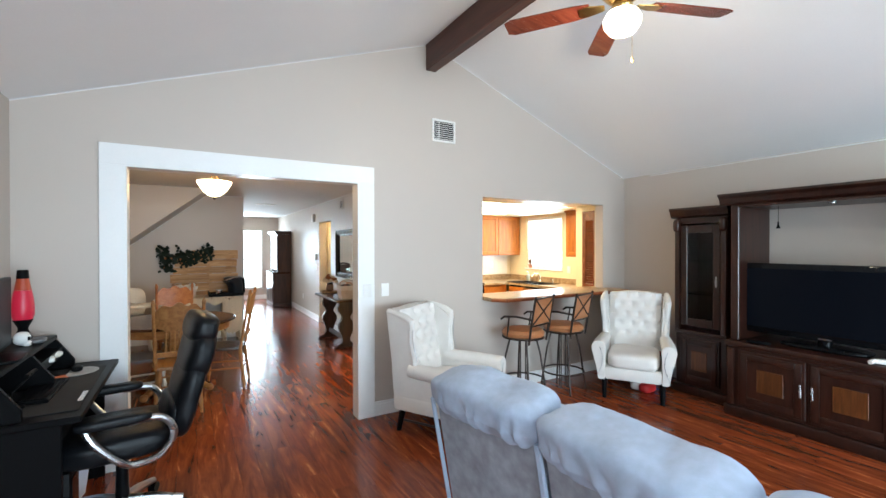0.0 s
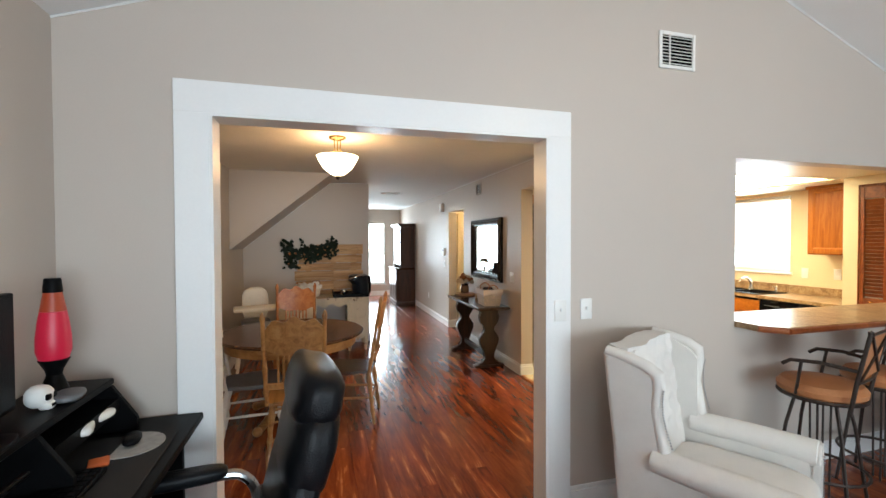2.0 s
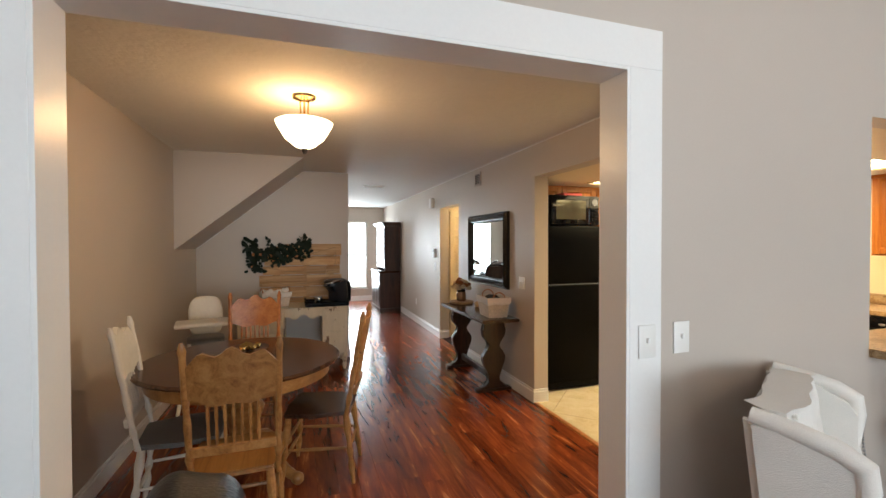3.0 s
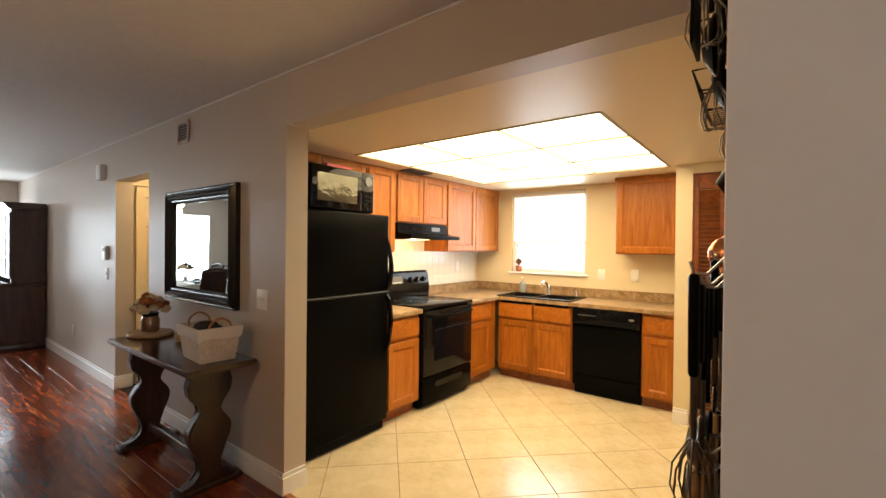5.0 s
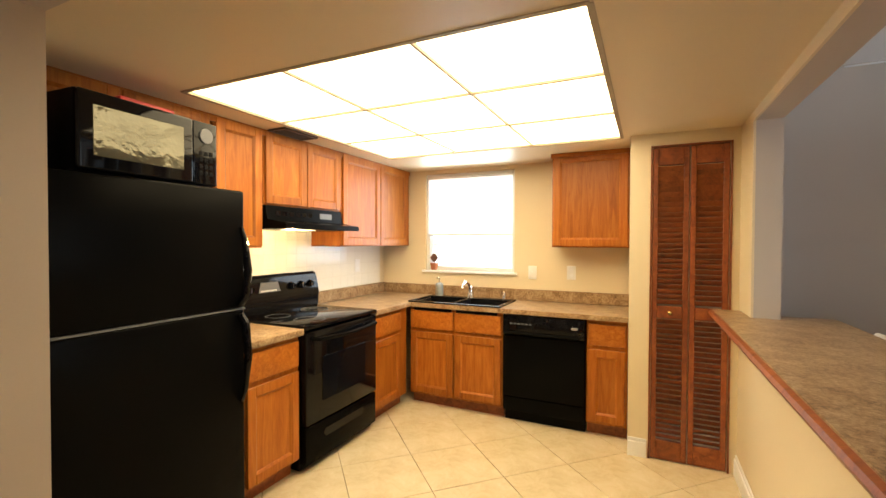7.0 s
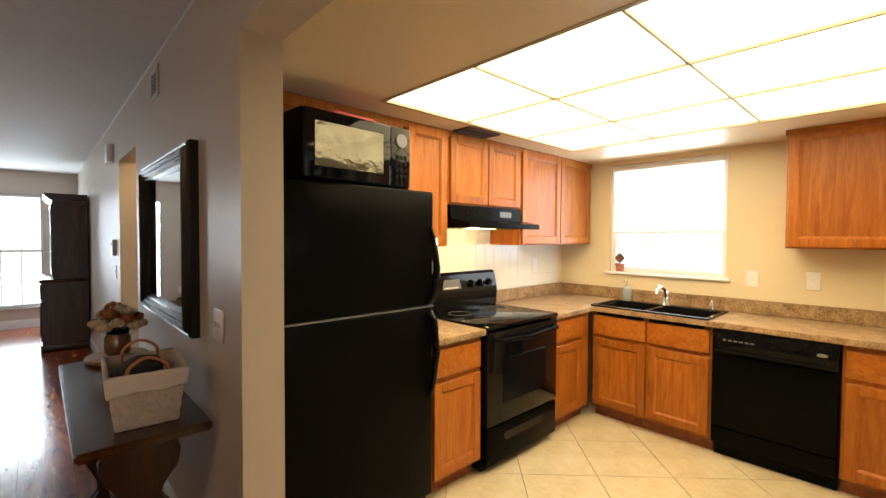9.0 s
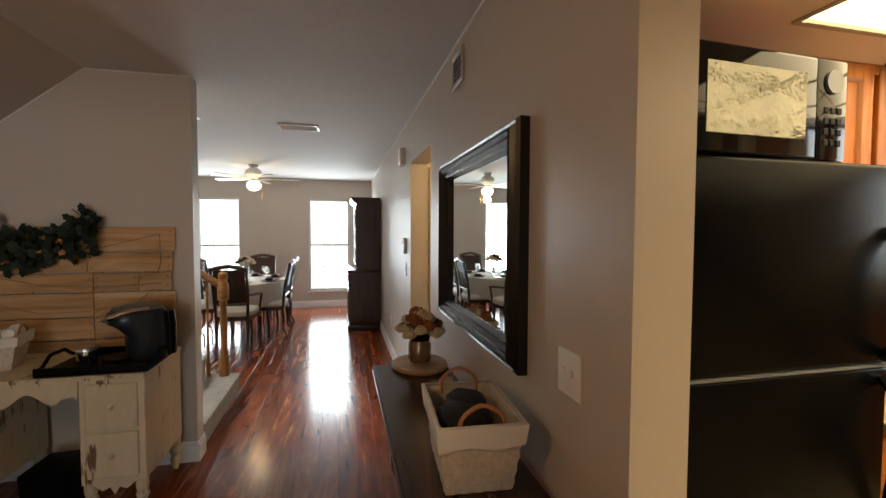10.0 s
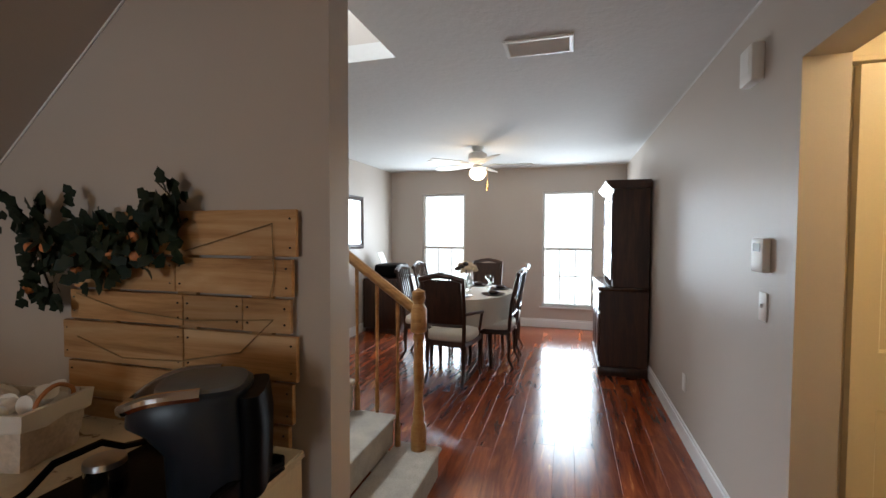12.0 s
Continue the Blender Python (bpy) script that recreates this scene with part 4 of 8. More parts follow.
bail(dd, -0.384, 0.25, 0.37); bail(dd, -0.384, 0.33, 0.37)
for y in (U0 + 0.04, U1 - 0.04):
    bm = B(); box(bm, -0.31, y - 0.035, 0.69, 0.28, y + 0.035, 1.94, 0.006); part("tower_side", bm, MAHOG, unit)
bm = B(); box(bm, -0.38, U1 - 0.06, 0.1, -0.35, U1 - 0.005, 0.62, 0.008, 2); part("pilaster", bm, MAHOG, unit)
bm = B(); box(bm, -0.31, U0 + 0.02, 1.92, 0.28, U1 - 0.02, 1.96, 0.004); part("bridge", bm, MAHOG, unit)
bm = B(); prism(bm, [(-0.33, 1.94), (-0.36, 1.96), (-0.37, 2.0), (-0.4, 2.025), (-0.4, 2.045), (0.28, 2.045), (0.28, 1.96), (-0.33, 1.96)], "y", U0 - 0.05, U1 + 0.07); part("crown", bm, MAHOG, unit)
bm = B(); lathe(bm, [(0.001, 0), (0.03, 0), (0.03, 0.012), (0.001, 0.012)], (-0.15, 0.2, 1.908), 16); part("downlight", bm, SILVER, unit)
bm = B(); tube(bm, [(-0.1, 0.6, 1.92), (-0.1, 0.6, 1.77)], 0.002, 5); lathe(bm, [(0.001, 0), (0.018, 0), (0.008, 0.03), (0.006, 0.06), (0.001, 0.06)], (-0.1, 0.6, 1.72), 10); part("pull_tassel", bm, SATINBLACK, unit)

tv = thing("television", "large black flat-screen television on its unit", "television", (4.62, 1.62, 0.69))
bm = B(); box(bm, -0.03, -0.66, 0.075, 0.05, 0.61, 0.715, 0.012, 2); part("bezel", bm, GLOSSBLACK, tv)
bm = B(); box(bm, -0.034, -0.615, 0.13, -0.029, 0.565, 0.665, 0.001); part("screen", bm, SCREEN, tv)
bm = B(); puff(bm, (0.02, 0, 0.02), (0.26, 0.6, 0.045), 4, 8); tube(bm, [(0.03, 0, 0.02), (0.03, 0, 0.12)], 0.05, 12); part("stand", bm, GLOSSBLACK, tv)
bm = B(); box(bm, -0.032, -0.06, 0.09, -0.0295, 0.03, 0.1); part("badge", bm, SILVER, tv)
bm = B(); puff(bm, (0, 0, 0.02), (0.06, 0.16, 0.04), 3, 6); tube(bm, [(-0.02, -0.07, 0.02), (-0.05, -0.09, 0.015)], 0.016, 8); tube(bm, [(-0.02, 0.07, 0.02), (-0.05, 0.09, 0.015)], 0.016, 8)
solo("game_controller", bm, PLASTIC, "white game controller on the television unit", "controller", (4.44, 1.2, 0.692), 20)
bm = B(); box(bm, -0.02, -0.09, 0, 0.02, 0.09, 0.022, 0.006, 2)
solo("remote_control", bm, SATINBLACK, "black remote control on the television unit", "remote control", (4.43, 2.02, 0.692), 10)

# toys between chair and cabinet
toys = thing("toy_bin", "red and blue stacked plastic toy bin", "toy bin", (4.66, 3.18, 0))
for i, mt in enumerate((BLUE, RED, BLUE, RED)):
    bm = B(); lathe(bm, [(0.001, 0), (0.1, 0), (0.125, 0.16), (0.13, 0.19), (0.115, 0.19), (0.001, 0.18)], (0, 0, 0.196 * i), 18)
    part("tub", bm, mt, toys)
bm = B(); puff(bm, (0, 0, 0.05), (0.2, 0.12, 0.1), 3, 6); solo("toy", bm, RED, "small red plastic toy under the chair", "toy", (4.28, 3.0, 0.0))
bm = B(); puff(bm, (0, 0, 0.06), (0.22, 0.16, 0.11), 4, 6); solo("toy_box", bm, PLASTIC, "small white toy under the chair", "toy", (4.3, 3.12, 0.0), 30)


# ceiling fan
def ceiling_fan(loc, rod, blades, blade_mat, metal, lamp_mat, a0, r0, r1, label, bowl, drop=0.1):
    t = thing("ceiling_fan", label, "ceiling fan", loc)
    bm = B(); lathe(bm, [(0.001, 0), (0.07, 0), (0.065, -0.03), (0.03, -0.06), (0.012, -0.065), (0.001, -0.065)], n=20); part("canopy", bm, metal, t)
    bm = B(); tube(bm, [(0, 0, -0.05), (0, 0, -rod - 0.02)], 0.012, 10); part("downrod", bm, metal, t)
    z = -rod
    bm = B(); lathe(bm, [(0.001, z), (0.06, z), (0.11, z - 0.03), (0.115, z - 0.09), (0.08, z - 0.13), (0.05, z - 0.15), (0.001, z - 0.15)], n=24); part("motor", bm, metal, t)
    for i in range(blades):
        a = radians(a0 + 360 * i / blades)
        m = Matrix.Rotation(a, 4, "Z") @ Matrix.Translation((0, 0, z - drop)) @ Matrix.Rotation(radians(11), 4, "X")
        bm = B(); prism(bm, [(r0, -0.05), (r0 + 0.1, -0.06), (r1 - 0.04, -0.068), (r1, -0.05), (r1, 0.05), (r1 - 0.04, 0.068), (r0 + 0.1, 0.06), (r0, 0.05)], "z", -0.004, 0.004, 0.002); bm.transform(m)
        bl = part("blade", bm, blade_mat, t)
        bm = B(); prism(bm, [(0.09, -0.02), (r0 + 0.02, -0.045), (r0 + 0.06, -0.03), (r0 + 0.06, 0.03), (r0 + 0.02, 0.045), (0.09, 0.02)], "z", -0.012, -0.004, 0.002); bm.transform(m)
        part("blade_iron", bm, metal, bl)
    z -= 0.15
    bm = B(); lathe(bm, [(0.001, z), (0.05, z), (0.06, z - 0.03), (0.055, z - 0.045), (0.001, z - 0.045)], n=18); part("light_fitter", bm, metal, t)
    bm = B()
    g = [(0.05, z - 0.04), (bowl * 0.8, z - 0.055), (bowl, z - 0.09), (bowl * 0.95, z - 0.125), (bowl * 0.7, z - 0.16), (bowl * 0.3, z - 0.178), (0.001, z - 0.18)]
    lathe(bm, g, n=24)
    gl = part("globe", bm, lamp_mat, t, "lit white glass globe")
    gl.visible_shadow = False
    bm = B(); tube(bm, [(bowl + 0.01, 0.02, z - 0.02), (bowl + 0.012, 0.02, z - 0.26)], 0.0015, 5); lathe(bm, [(0.001, 0), (0.008, 0.004), (0.009, 0.02), (0.004, 0.035), (0.001, 0.036)], (bowl + 0.012, 0.02, z - 0.3), 10); part("pull_chain", bm, BRASS, t)
    return t


FANX, FANY = 2.12, 1.67
ceiling_fan((FANX, FANY, RZ - 0.27), 0.24, 5, BLADE, BRASS, GLOBE, 52, 0.17, 0.66, "brass ceiling fan with rosewood blades and a lit globe", 0.1, 0.15)

# air vent, switches
def vent(name, label, loc, rz, w, h, cols, mat_back, mat=None):
    """A louvred wall or ceiling register; local x across, local -y out of the wall."""
    t = thing(name, label, "air vent", loc, rz)
    bm = B()
    e = 0.022
    box(bm, -w / 2, -0.012, -h / 2, -w / 2 + e, 0, h / 2, 0.003); box(bm, w / 2 - e, -0.012, -h / 2, w / 2, 0, h / 2, 0.003)
    box(bm, -w / 2 + e, -0.012, h / 2 - e, w / 2 - e, 0, h / 2, 0.003); box(bm, -w / 2 + e, -0.012, -h / 2, w / 2 - e, 0, -h / 2 + e, 0.003)
    part("frame", bm, mat or PLASTIC, t)
    bm = B(); box(bm, -w / 2 + e, -0.002, -h / 2 + e, w / 2 - e, 0.0, h / 2 - e); part("backing", bm, mat_back, t)
    n = max(4, int((h - 2 * e) / 0.02))
    for i in range(n):
        z = -h / 2 + e + (h - 2 * e) * (i + 0.5) / n
        bm = B(); prism(bm, [(-0.01, z - 0.004), (-0.003, z + 0.004), (-0.002, z + 0.003), (-0.009, z - 0.005)], "x", -w / 2 + e, w / 2 - e); part("slat", bm, mat or PLASTIC, t)
    if cols:
        bm = B(); box(bm, -w * 0.22, -0.011, -h / 2 + e, -w * 0.2, -0.002, h / 2 - e); part("divider", bm, PLASTIC, t)
    return t


vent("wall_vent", "white louvred air return high on the gable wall", (2.267, PW, 2.72), 0, 0.27, 0.225, 1, SATINBLACK)


def plate(label, loc, rz, n=1, mat=None, outlet=False):
    t = thing("wall_outlet" if outlet else "light_switch", label, "outlet" if outlet else "light switch", loc, rz)
    w = 0.035 + 0.04 * n
    bm = B(); box(bm, -w / 2, -0.007, -0.06, w / 2, 0, 0.06, 0.003, 2); part("plate", bm, mat or PLASTIC, t)
    for i in range(n):
        x = (i - (n - 1) / 2) * 0.042
        if outlet:
            for z in (-0.022, 0.022):
                bm = B(); lathe(bm, [(0.001, 0), (0.016, 0), (0.016, 0.002), (0.001, 0.002)], n=14); bm.transform(Matrix.Translation((x, -0.007, z)) @ Matrix.Rotation(radians(90), 4, "X")); part("socket", bm, TRIM, t)
        else:
            bm = B(); box(bm, x - 0.006, -0.016, -0.004, x + 0.006, -0.006, 0.014, 0.002); part("toggle", bm, TRIM, t)


plate("white light switch on the greige wall", (1.63, PW, 1.16), 0)
plate("white light switch set on the casing", (1.45, PW - 0.02, 1.16), 0)


# ---- computer corner ----
desk = thing("computer_desk", "black wooden computer desk with a raised shelf", "desk", (-0.65, 3.25, 0))
desk.scale.z = 1.047
bm = B(); box(bm, -0.265, -0.59, 0.72, 0.275, 0.6, 0.75, 0.005); part("desktop", bm, SATINBLACK, desk)
for y in (-0.56, 0.57):
    bm = B(); box(bm, -0.25, y - 0.014, 0, 0.2, y + 0.014, 0.72, 0.003); part("side_panel", bm, SATINBLACK, desk)
bm = B(); box(bm, -0.26, -0.55, 0.3, -0.245, 0.55, 0.72, 0.003); part("back_panel", bm, SATINBLACK, desk)
bm = B(); box(bm, 0.18, -0.55, 0.64, 0.2, 0.55, 0.72, 0.003); part("front_rail", bm, SATINBLACK, desk)
bm = B(); box(bm, -0.26, -0.55, 0.93, -0.03, 0.5, 0.955, 0.004); riser = part("raised_shelf", bm, SATINBLACK, desk)
for y in (-0.54, 0.0, 0.48):
    bm = B(); prism(bm, [(-0.26, 0.75), (0.06, 0.75), (0.06, 0.8), (-0.03, 0.93), (-0.26, 0.93)], "y", y - 0.012, y + 0.012, 0.002); part("shelf_side", bm, SATINBLACK, desk)
bm = B(); box(bm, -0.24, 0.02, 0.83, 0.0, 0.47, 0.8825); part("cubby_shelf", bm, SATINBLACK, desk)

mon = thing("monitor", "black flat computer monitor on the desk shelf", "monitor", (-0.775, 3.06, 1.0), 6)
bm = B(); box(bm, -0.014, -0.3, 0.03, 0.014, 0.3, 0.4, 0.006, 2); part("bezel", bm, SATINBLACK, mon)
bm = B(); box(bm, 0.0135, -0.288, 0.045, 0.0155, 0.288, 0.388); part("screen", bm, SATINBLACK, mon)
bm = B(); puff(bm, (0.01, 0, 0.008), (0.2, 0.26, 0.018), 5, 6); tube(bm, [(-0.02, 0, 0.01), (-0.03, 0, 0.14)], 0.02, 8); part("stand", bm, SATINBLACK, mon)

lava = thing("lava_lamp", "lava lamp with pink fluid and black base", "lamp", (-0.8, 3.58, 1.0))
lava.scale = (0.78, 0.78, 0.93)
bm = B(); lathe(bm, [(0.001, 0), (0.062, 0), (0.055, 0.02), (0.03, 0.08), (0.035, 0.1), (0.06, 0.14), (0.055, 0.145), (0.001, 0.14)], n=24); part("base", bm, SATINBLACK, lava)
bm = B(); lathe(bm, [(0.001, 0.141), (0.056, 0.143), (0.067, 0.175), (0.066, 0.23), (0.058, 0.29), (0.05, 0.33), (0.001, 0.33)], n=24); part("globe", bm, LAVA_RED, lava, "bright pink glowing fluid")
bm = B(); lathe(bm, [(0.001, 0.331), (0.05, 0.331), (0.036, 0.4), (0.034, 0.41), (0.001, 0.41)], n=24); part("upper_globe", bm, LAVA_ORANGE, lava, "orange wax at the top")
bm = B(); lathe(bm, [(0.001, 0.405), (0.038, 0.405), (0.033, 0.455), (0.03, 0.46), (0.001, 0.46)], n=24); part("cap", bm, SATINBLACK, lava)

skull = B(); puff(skull, (0, 0, 0.045), (0.075, 0.07, 0.075), 2.4, 8, 0.05); puff(skull, (0.022, 0, 0.014), (0.04, 0.045, 0.03), 3, 5)
sk = thing("toy_helmet", "small white and black toy helmet on the desk shelf", "ornament", (-0.765, 3.42, 1.0))
part("shell", skull, PLASTIC, sk)
bm = B(); box(bm, 0.028, -0.025, 0.035, 0.04, -0.006, 0.055, 0.003); box(bm, 0.028, 0.006, 0.035, 0.04, 0.025, 0.055, 0.003); box(bm, 0.034, -0.012, 0.01, 0.043, 0.012, 0.02, 0.002); part("visor", bm, SATINBLACK, sk)
bm = B(); puff(bm, (0, 0, 0.015), (0.09, 0.13, 0.03), 3, 6); solo("headset_case", bm, GREYPL, "grey oval case beside the lava lamp", "case", (-0.72, 3.5, 1.002), 10)
for y, a in ((3.48, 200), (3.58, 160)):
    bm = B(); puff(bm, (0, 0, 0.02), (0.055, 0.13, 0.036), 3, 6); tube(bm, [(0.01, -0.05, 0.018), (0.06, -0.065, 0.012)], 0.015, 7); tube(bm, [(0.01, 0.05, 0.018), (0.06, 0.065, 0.012)], 0.015, 7)
    solo("gamepad", bm, PLASTIC, "white game controller in the desk cubby", "controller", (-0.665, y, 0.8825), a, "gamepads")
bm = B(); box(bm, -0.17, -0.45, 0, 0.17, 0.45, 0.004, 0.002); solo("desk_mat", bm, paint("black_cloth_mat", (0.007, 0.007, 0.008), 0.8, vary=0.3, fine=200), "long black cloth desk mat", "desk mat", (-0.58, 3.2, 0.7865), 1)
bm = B(); prism(bm, arc(0, 0, 0.11, -20, 200, 20), "z", 0, 0.003); solo("mouse_pad", bm, paint("pale_grey_cloth", (0.4, 0.39, 0.37), 0.8, vary=0.3, fine=30), "pale grey round mouse pad on the desk mat", "mouse pad", (-0.55, 3.55, 0.7925), -90)
bm = B(); puff(bm, (0, 0, 0.016), (0.11, 0.06, 0.034), 2.5, 8); solo("computer_mouse", bm, SATINBLACK, "black computer mouse on its pad", "mouse", (-0.55, 3.56, 0.7975), 100)
bm = B(); box(bm, -0.03, -0.035, 0, 0.03, 0.035, 0.012, 0.004); solo("orange_gadget", bm, paint("orange_cover", (0.7, 0.16, 0.04), 0.5), "small orange case on the desk mat", "case", (-0.6, 3.42, 0.7915), 20)
kb = thing("keyboard", "black computer keyboard on the desk mat", "keyboard", (-0.62, 3.15, 0.7915))
bm = B(); box(bm, -0.07, -0.21, 0, 0.07, 0.21, 0.016, 0.004); part("case", bm, SATINBLACK, kb)
bm = B()
for i in range(5):
    for j in range(14):
        box(bm, -0.062 + i * 0.025, -0.2 + j * 0.0286, 0.016, -0.04 + i * 0.025, -0.175 + j * 0.0286, 0.023)
part("keys", bm, SATINBLACK, kb)
bm = B()
for i in range(9):
    box(bm, -0.01, -0.1 + i * 0.02, 0, 0.012, -0.088 + i * 0.02, 0.001)
solo("mat_lettering", bm, PLASTIC, "white lettering along the mat edge", "lettering", (-0.425, 3.0, 0.791), 1)

tower = thing("computer_tower", "black computer tower with a blue-lit front under the desk", "computer", (-0.66, 2.98, 0.0))
bm = B(); box(bm, -0.2, -0.1, 0.0, 0.2, 0.1, 0.44, 0.008, 2); part("case", bm, SATINBLACK, tower)
bm = B(); box(bm, 0.2, -0.07, 0.05, 0.206, 0.07, 0.4, 0.003); part("front_grille", bm, GLOSSBLACK, tower)
bm = B(); lathe(bm, [(0.001, 0), (0.09, 0), (0.13, 0.3), (0.135, 0.31), (0.12, 0.31), (0.001, 0.3)], n=4, sx=1.2, sy=0.9); bm.transform(Matrix.Rotation(radians(45), 4, "Z"))
solo("storage_bin", bm, paint("pale_blue_bin", (0.55, 0.62, 0.78), 0.5), "pale blue storage box under the desk", "box", (-0.6, 3.55, 0))
bm = B(); prism(bm, [(-0.1, 0), (0.1, 0), (0.1, 0.03), (-0.06, 0.03), (-0.06, 0.42), (-0.1, 0.42)], "y", -0.15, 0.15, 0.004); solo("white_stand", bm, PLASTIC, "white bent panel stand under the desk", "stand", (-0.5, 2.78, 0), 0)
box_bm = B(); puff(box_bm, (0, 0, 0.07), (0.1, 0.1, 0.14), 4, 6); solo("desk_speaker", box_bm, SATINBLACK, "small black speaker on the desk", "speaker", (-0.75, 2.8, 0.7865), 0)
bm = B(); tube(bm, [(0, 0, 0.002), (0, 0, 0.08), (0.05, 0.1, 0.14)], 0.006, 6); lathe(bm, [(0.001, 0), (0.05, 0), (0.045, 0.012), (0.001, 0.014)], n=16); box(bm, 0.03, 0.06, 0.13, 0.05, 0.2, 0.145, 0.004); solo("microphone", bm, SATINBLACK, "small black microphone stand on the desk", "microphone", (-0.68, 2.92, 0.7865), 0)
bm = B()
for k in range(4):
    tube(bm, [(0.02 * k, 0.03 * math.sin(i + k) + 0.1 * i - 0.3, 0.008 if i else 0.6) for i in range(7)], 0.005, 5)
solo("cables", bm, SATINBLACK, "tangle of black cables under the desk", "cable", (-0.75, 3.2, 0))

oc = thing("office_chair", "black leather executive chair with silver-framed armrests", "office chair", (-0.28, 3.15, -0.0), 188)
for i in range(5):
    a = radians(20 + 72 * i)
    bm = B(); tube(bm, [(0.03 * math.cos(a), 0.03 * math.sin(a), 0.12), (0.17 * math.cos(a), 0.17 * math.sin(a), 0.105), (0.3 * math.cos(a), 0.3 * math.sin(a), 0.075)], [0.03, 0.026, 0.018], 8)
    leg = part("base_arm", bm, SILVER, oc)
    bm = B(); tube(bm, [(0.3 * math.cos(a) - 0.02 * math.sin(a), 0.3 * math.sin(a) + 0.02 * math.cos(a), 0.03), (0.3 * math.cos(a) + 0.02 * math.sin(a), 0.3 * math.sin(a) - 0.02 * math.cos(a), 0.03)], 0.03, 12); part("castor", bm, SATINBLACK, leg)
bm = B(); tube(bm, [(0, 0, 0.1), (0, 0, 0.42)], [0.035, 0.026], 12); part("gas_lift", bm, SATINBLACK, oc)
bm = B(); puff(bm, (0.02, 0, 0.5), (0.56, 0.54, 0.16), 4, 12, 0.02); part("seat", bm, LEATHER, oc)
m = Matrix.Translation((-0.25, 0, 0.52)) @ Matrix.Rotation(radians(-15), 4, "Y")
for nm, c, s in (("backrest", (-0.01, 0, 0.18), (0.13, 0.52, 0.5)), ("backrest_upper", (-0.015, 0, 0.42), (0.15, 0.5, 0.3)), ("headrest", (0.0, 0, 0.57), (0.16, 0.46, 0.18)), ("lumbar_roll", (0.03, 0, 0.06), (0.1, 0.46, 0.2))):
    bm = B(); puff(bm, c, s, 3.5, 12, 0.03, m); part(nm, bm, LEATHER, oc)
for s in (-1, 1):
    bm = B(); puff(bm, (0.04, s * 0.32, 0.68), (0.32, 0.085, 0.055), 3.5, 8); arm = part("arm_pad", bm, LEATHER, oc)
    bm = B(); tube(bm, smooth_line([(0.16, s * 0.31, 0.66), (0.12, s * 0.315, 0.58), (0.02, s * 0.3, 0.46), (-0.05, s * 0.28, 0.42), (-0.16, s * 0.3, 0.45), (-0.22, s * 0.315, 0.56), (-0.16, s * 0.32, 0.655), (-0.02, s * 0.32, 0.66)]), 0.019, 10); part("arm_frame", bm, SILVER, arm, "brushed silver arm loop")


# ---- kitchen ----
lp = thing("ceiling_light_panel", "recessed fluorescent light panel of nine lit diffusers", "ceiling light", (LX + 1.5 * LP, LY + 1.5 * LP, KC))
h = 1.5 * LP
bm = B()
for i in range(4):
    a = -h + i * LP
    w = 0.006 if 0 < i < 3 else 0.012
    box(bm, a - w, -h, 0.0 if 0 < i < 3 else -0.004, a + w, h, 0.02, 0.002)
    box(bm, -h, a - w, 0.001 if 0 < i < 3 else -0.003, h, a + w, 0.019, 0.002)
part("grid", bm, paint("tan_enamel_grid", (0.4, 0.33, 0.22), 0.5), lp)
for i in range(3):
    for j in range(3):
        bm = B(); box(bm, -h + i * LP + 0.01, -h + j * LP + 0.01, 0.012, -h + (i + 1) * LP - 0.01, -h + (j + 1) * LP - 0.01, 0.016)
        part("diffuser", bm, PANEL, lp)
bm = B()
box(bm, -h - 0.02, -h - 0.02, 0.19, h + 0.02, h + 0.02, 0.2)
for s in (-1, 1):
    box(bm, s * (h + 0.01) - 0.01, -h - 0.02, 0.1, s * (h + 0.01) + 0.01, h + 0.02, 0.19)
    box(bm, -h, s * (h + 0.01) - 0.01, 0.1, h, s * (h + 0.01) + 0.01, 0.19)
part("housing", bm, TRIM, lp)


def raised_door(parent, name, w, hgt, m, arch=False):
    """An oak door with a frame and a raised panel; local x across, z up, front at y = 0 facing -y."""
    f = 0.055
    bm = B()
    box(bm, 0, 0, 0, f, 0.02, hgt, 0.003); box(bm, w - f, 0, 0, w, 0.02, hgt, 0.003)
    box(bm, f, 0.001, 0, w - f, 0.02, f, 0.003); box(bm, f, 0.001, hgt - f, w - f, 0.02, hgt, 0.003)
    bm.transform(m)
    d = part(name, bm, OAK, parent)
    bm = B(); box(bm, f - 0.002, 0.013, f - 0.002, w - f + 0.002, 0.018, hgt - f + 0.002)
    bm.transform(m); part("panel", bm, OAK, d)
    bm = B()
    loops = [[bm.verts.new(p) for p in ((q, y, q), (w - q, y, q), (w - q, y, hgt - q), (q, y, hgt - q))] for q, y in ((f - 0.001, 0.002), (f + 0.005, 0.005), (f + 0.012, 0.0128))]
    rings(bm, loops, False)
    bm.transform(m); part("bead", bm, OAK, d)
    return d


def drawer_front(parent, w, hgt, m):
    bm = B(); box(bm, 0, 0, 0, w, 0.02, hgt, 0.006, 2); bm.transform(m)
    return part("drawer_front", bm, OAKH, parent)


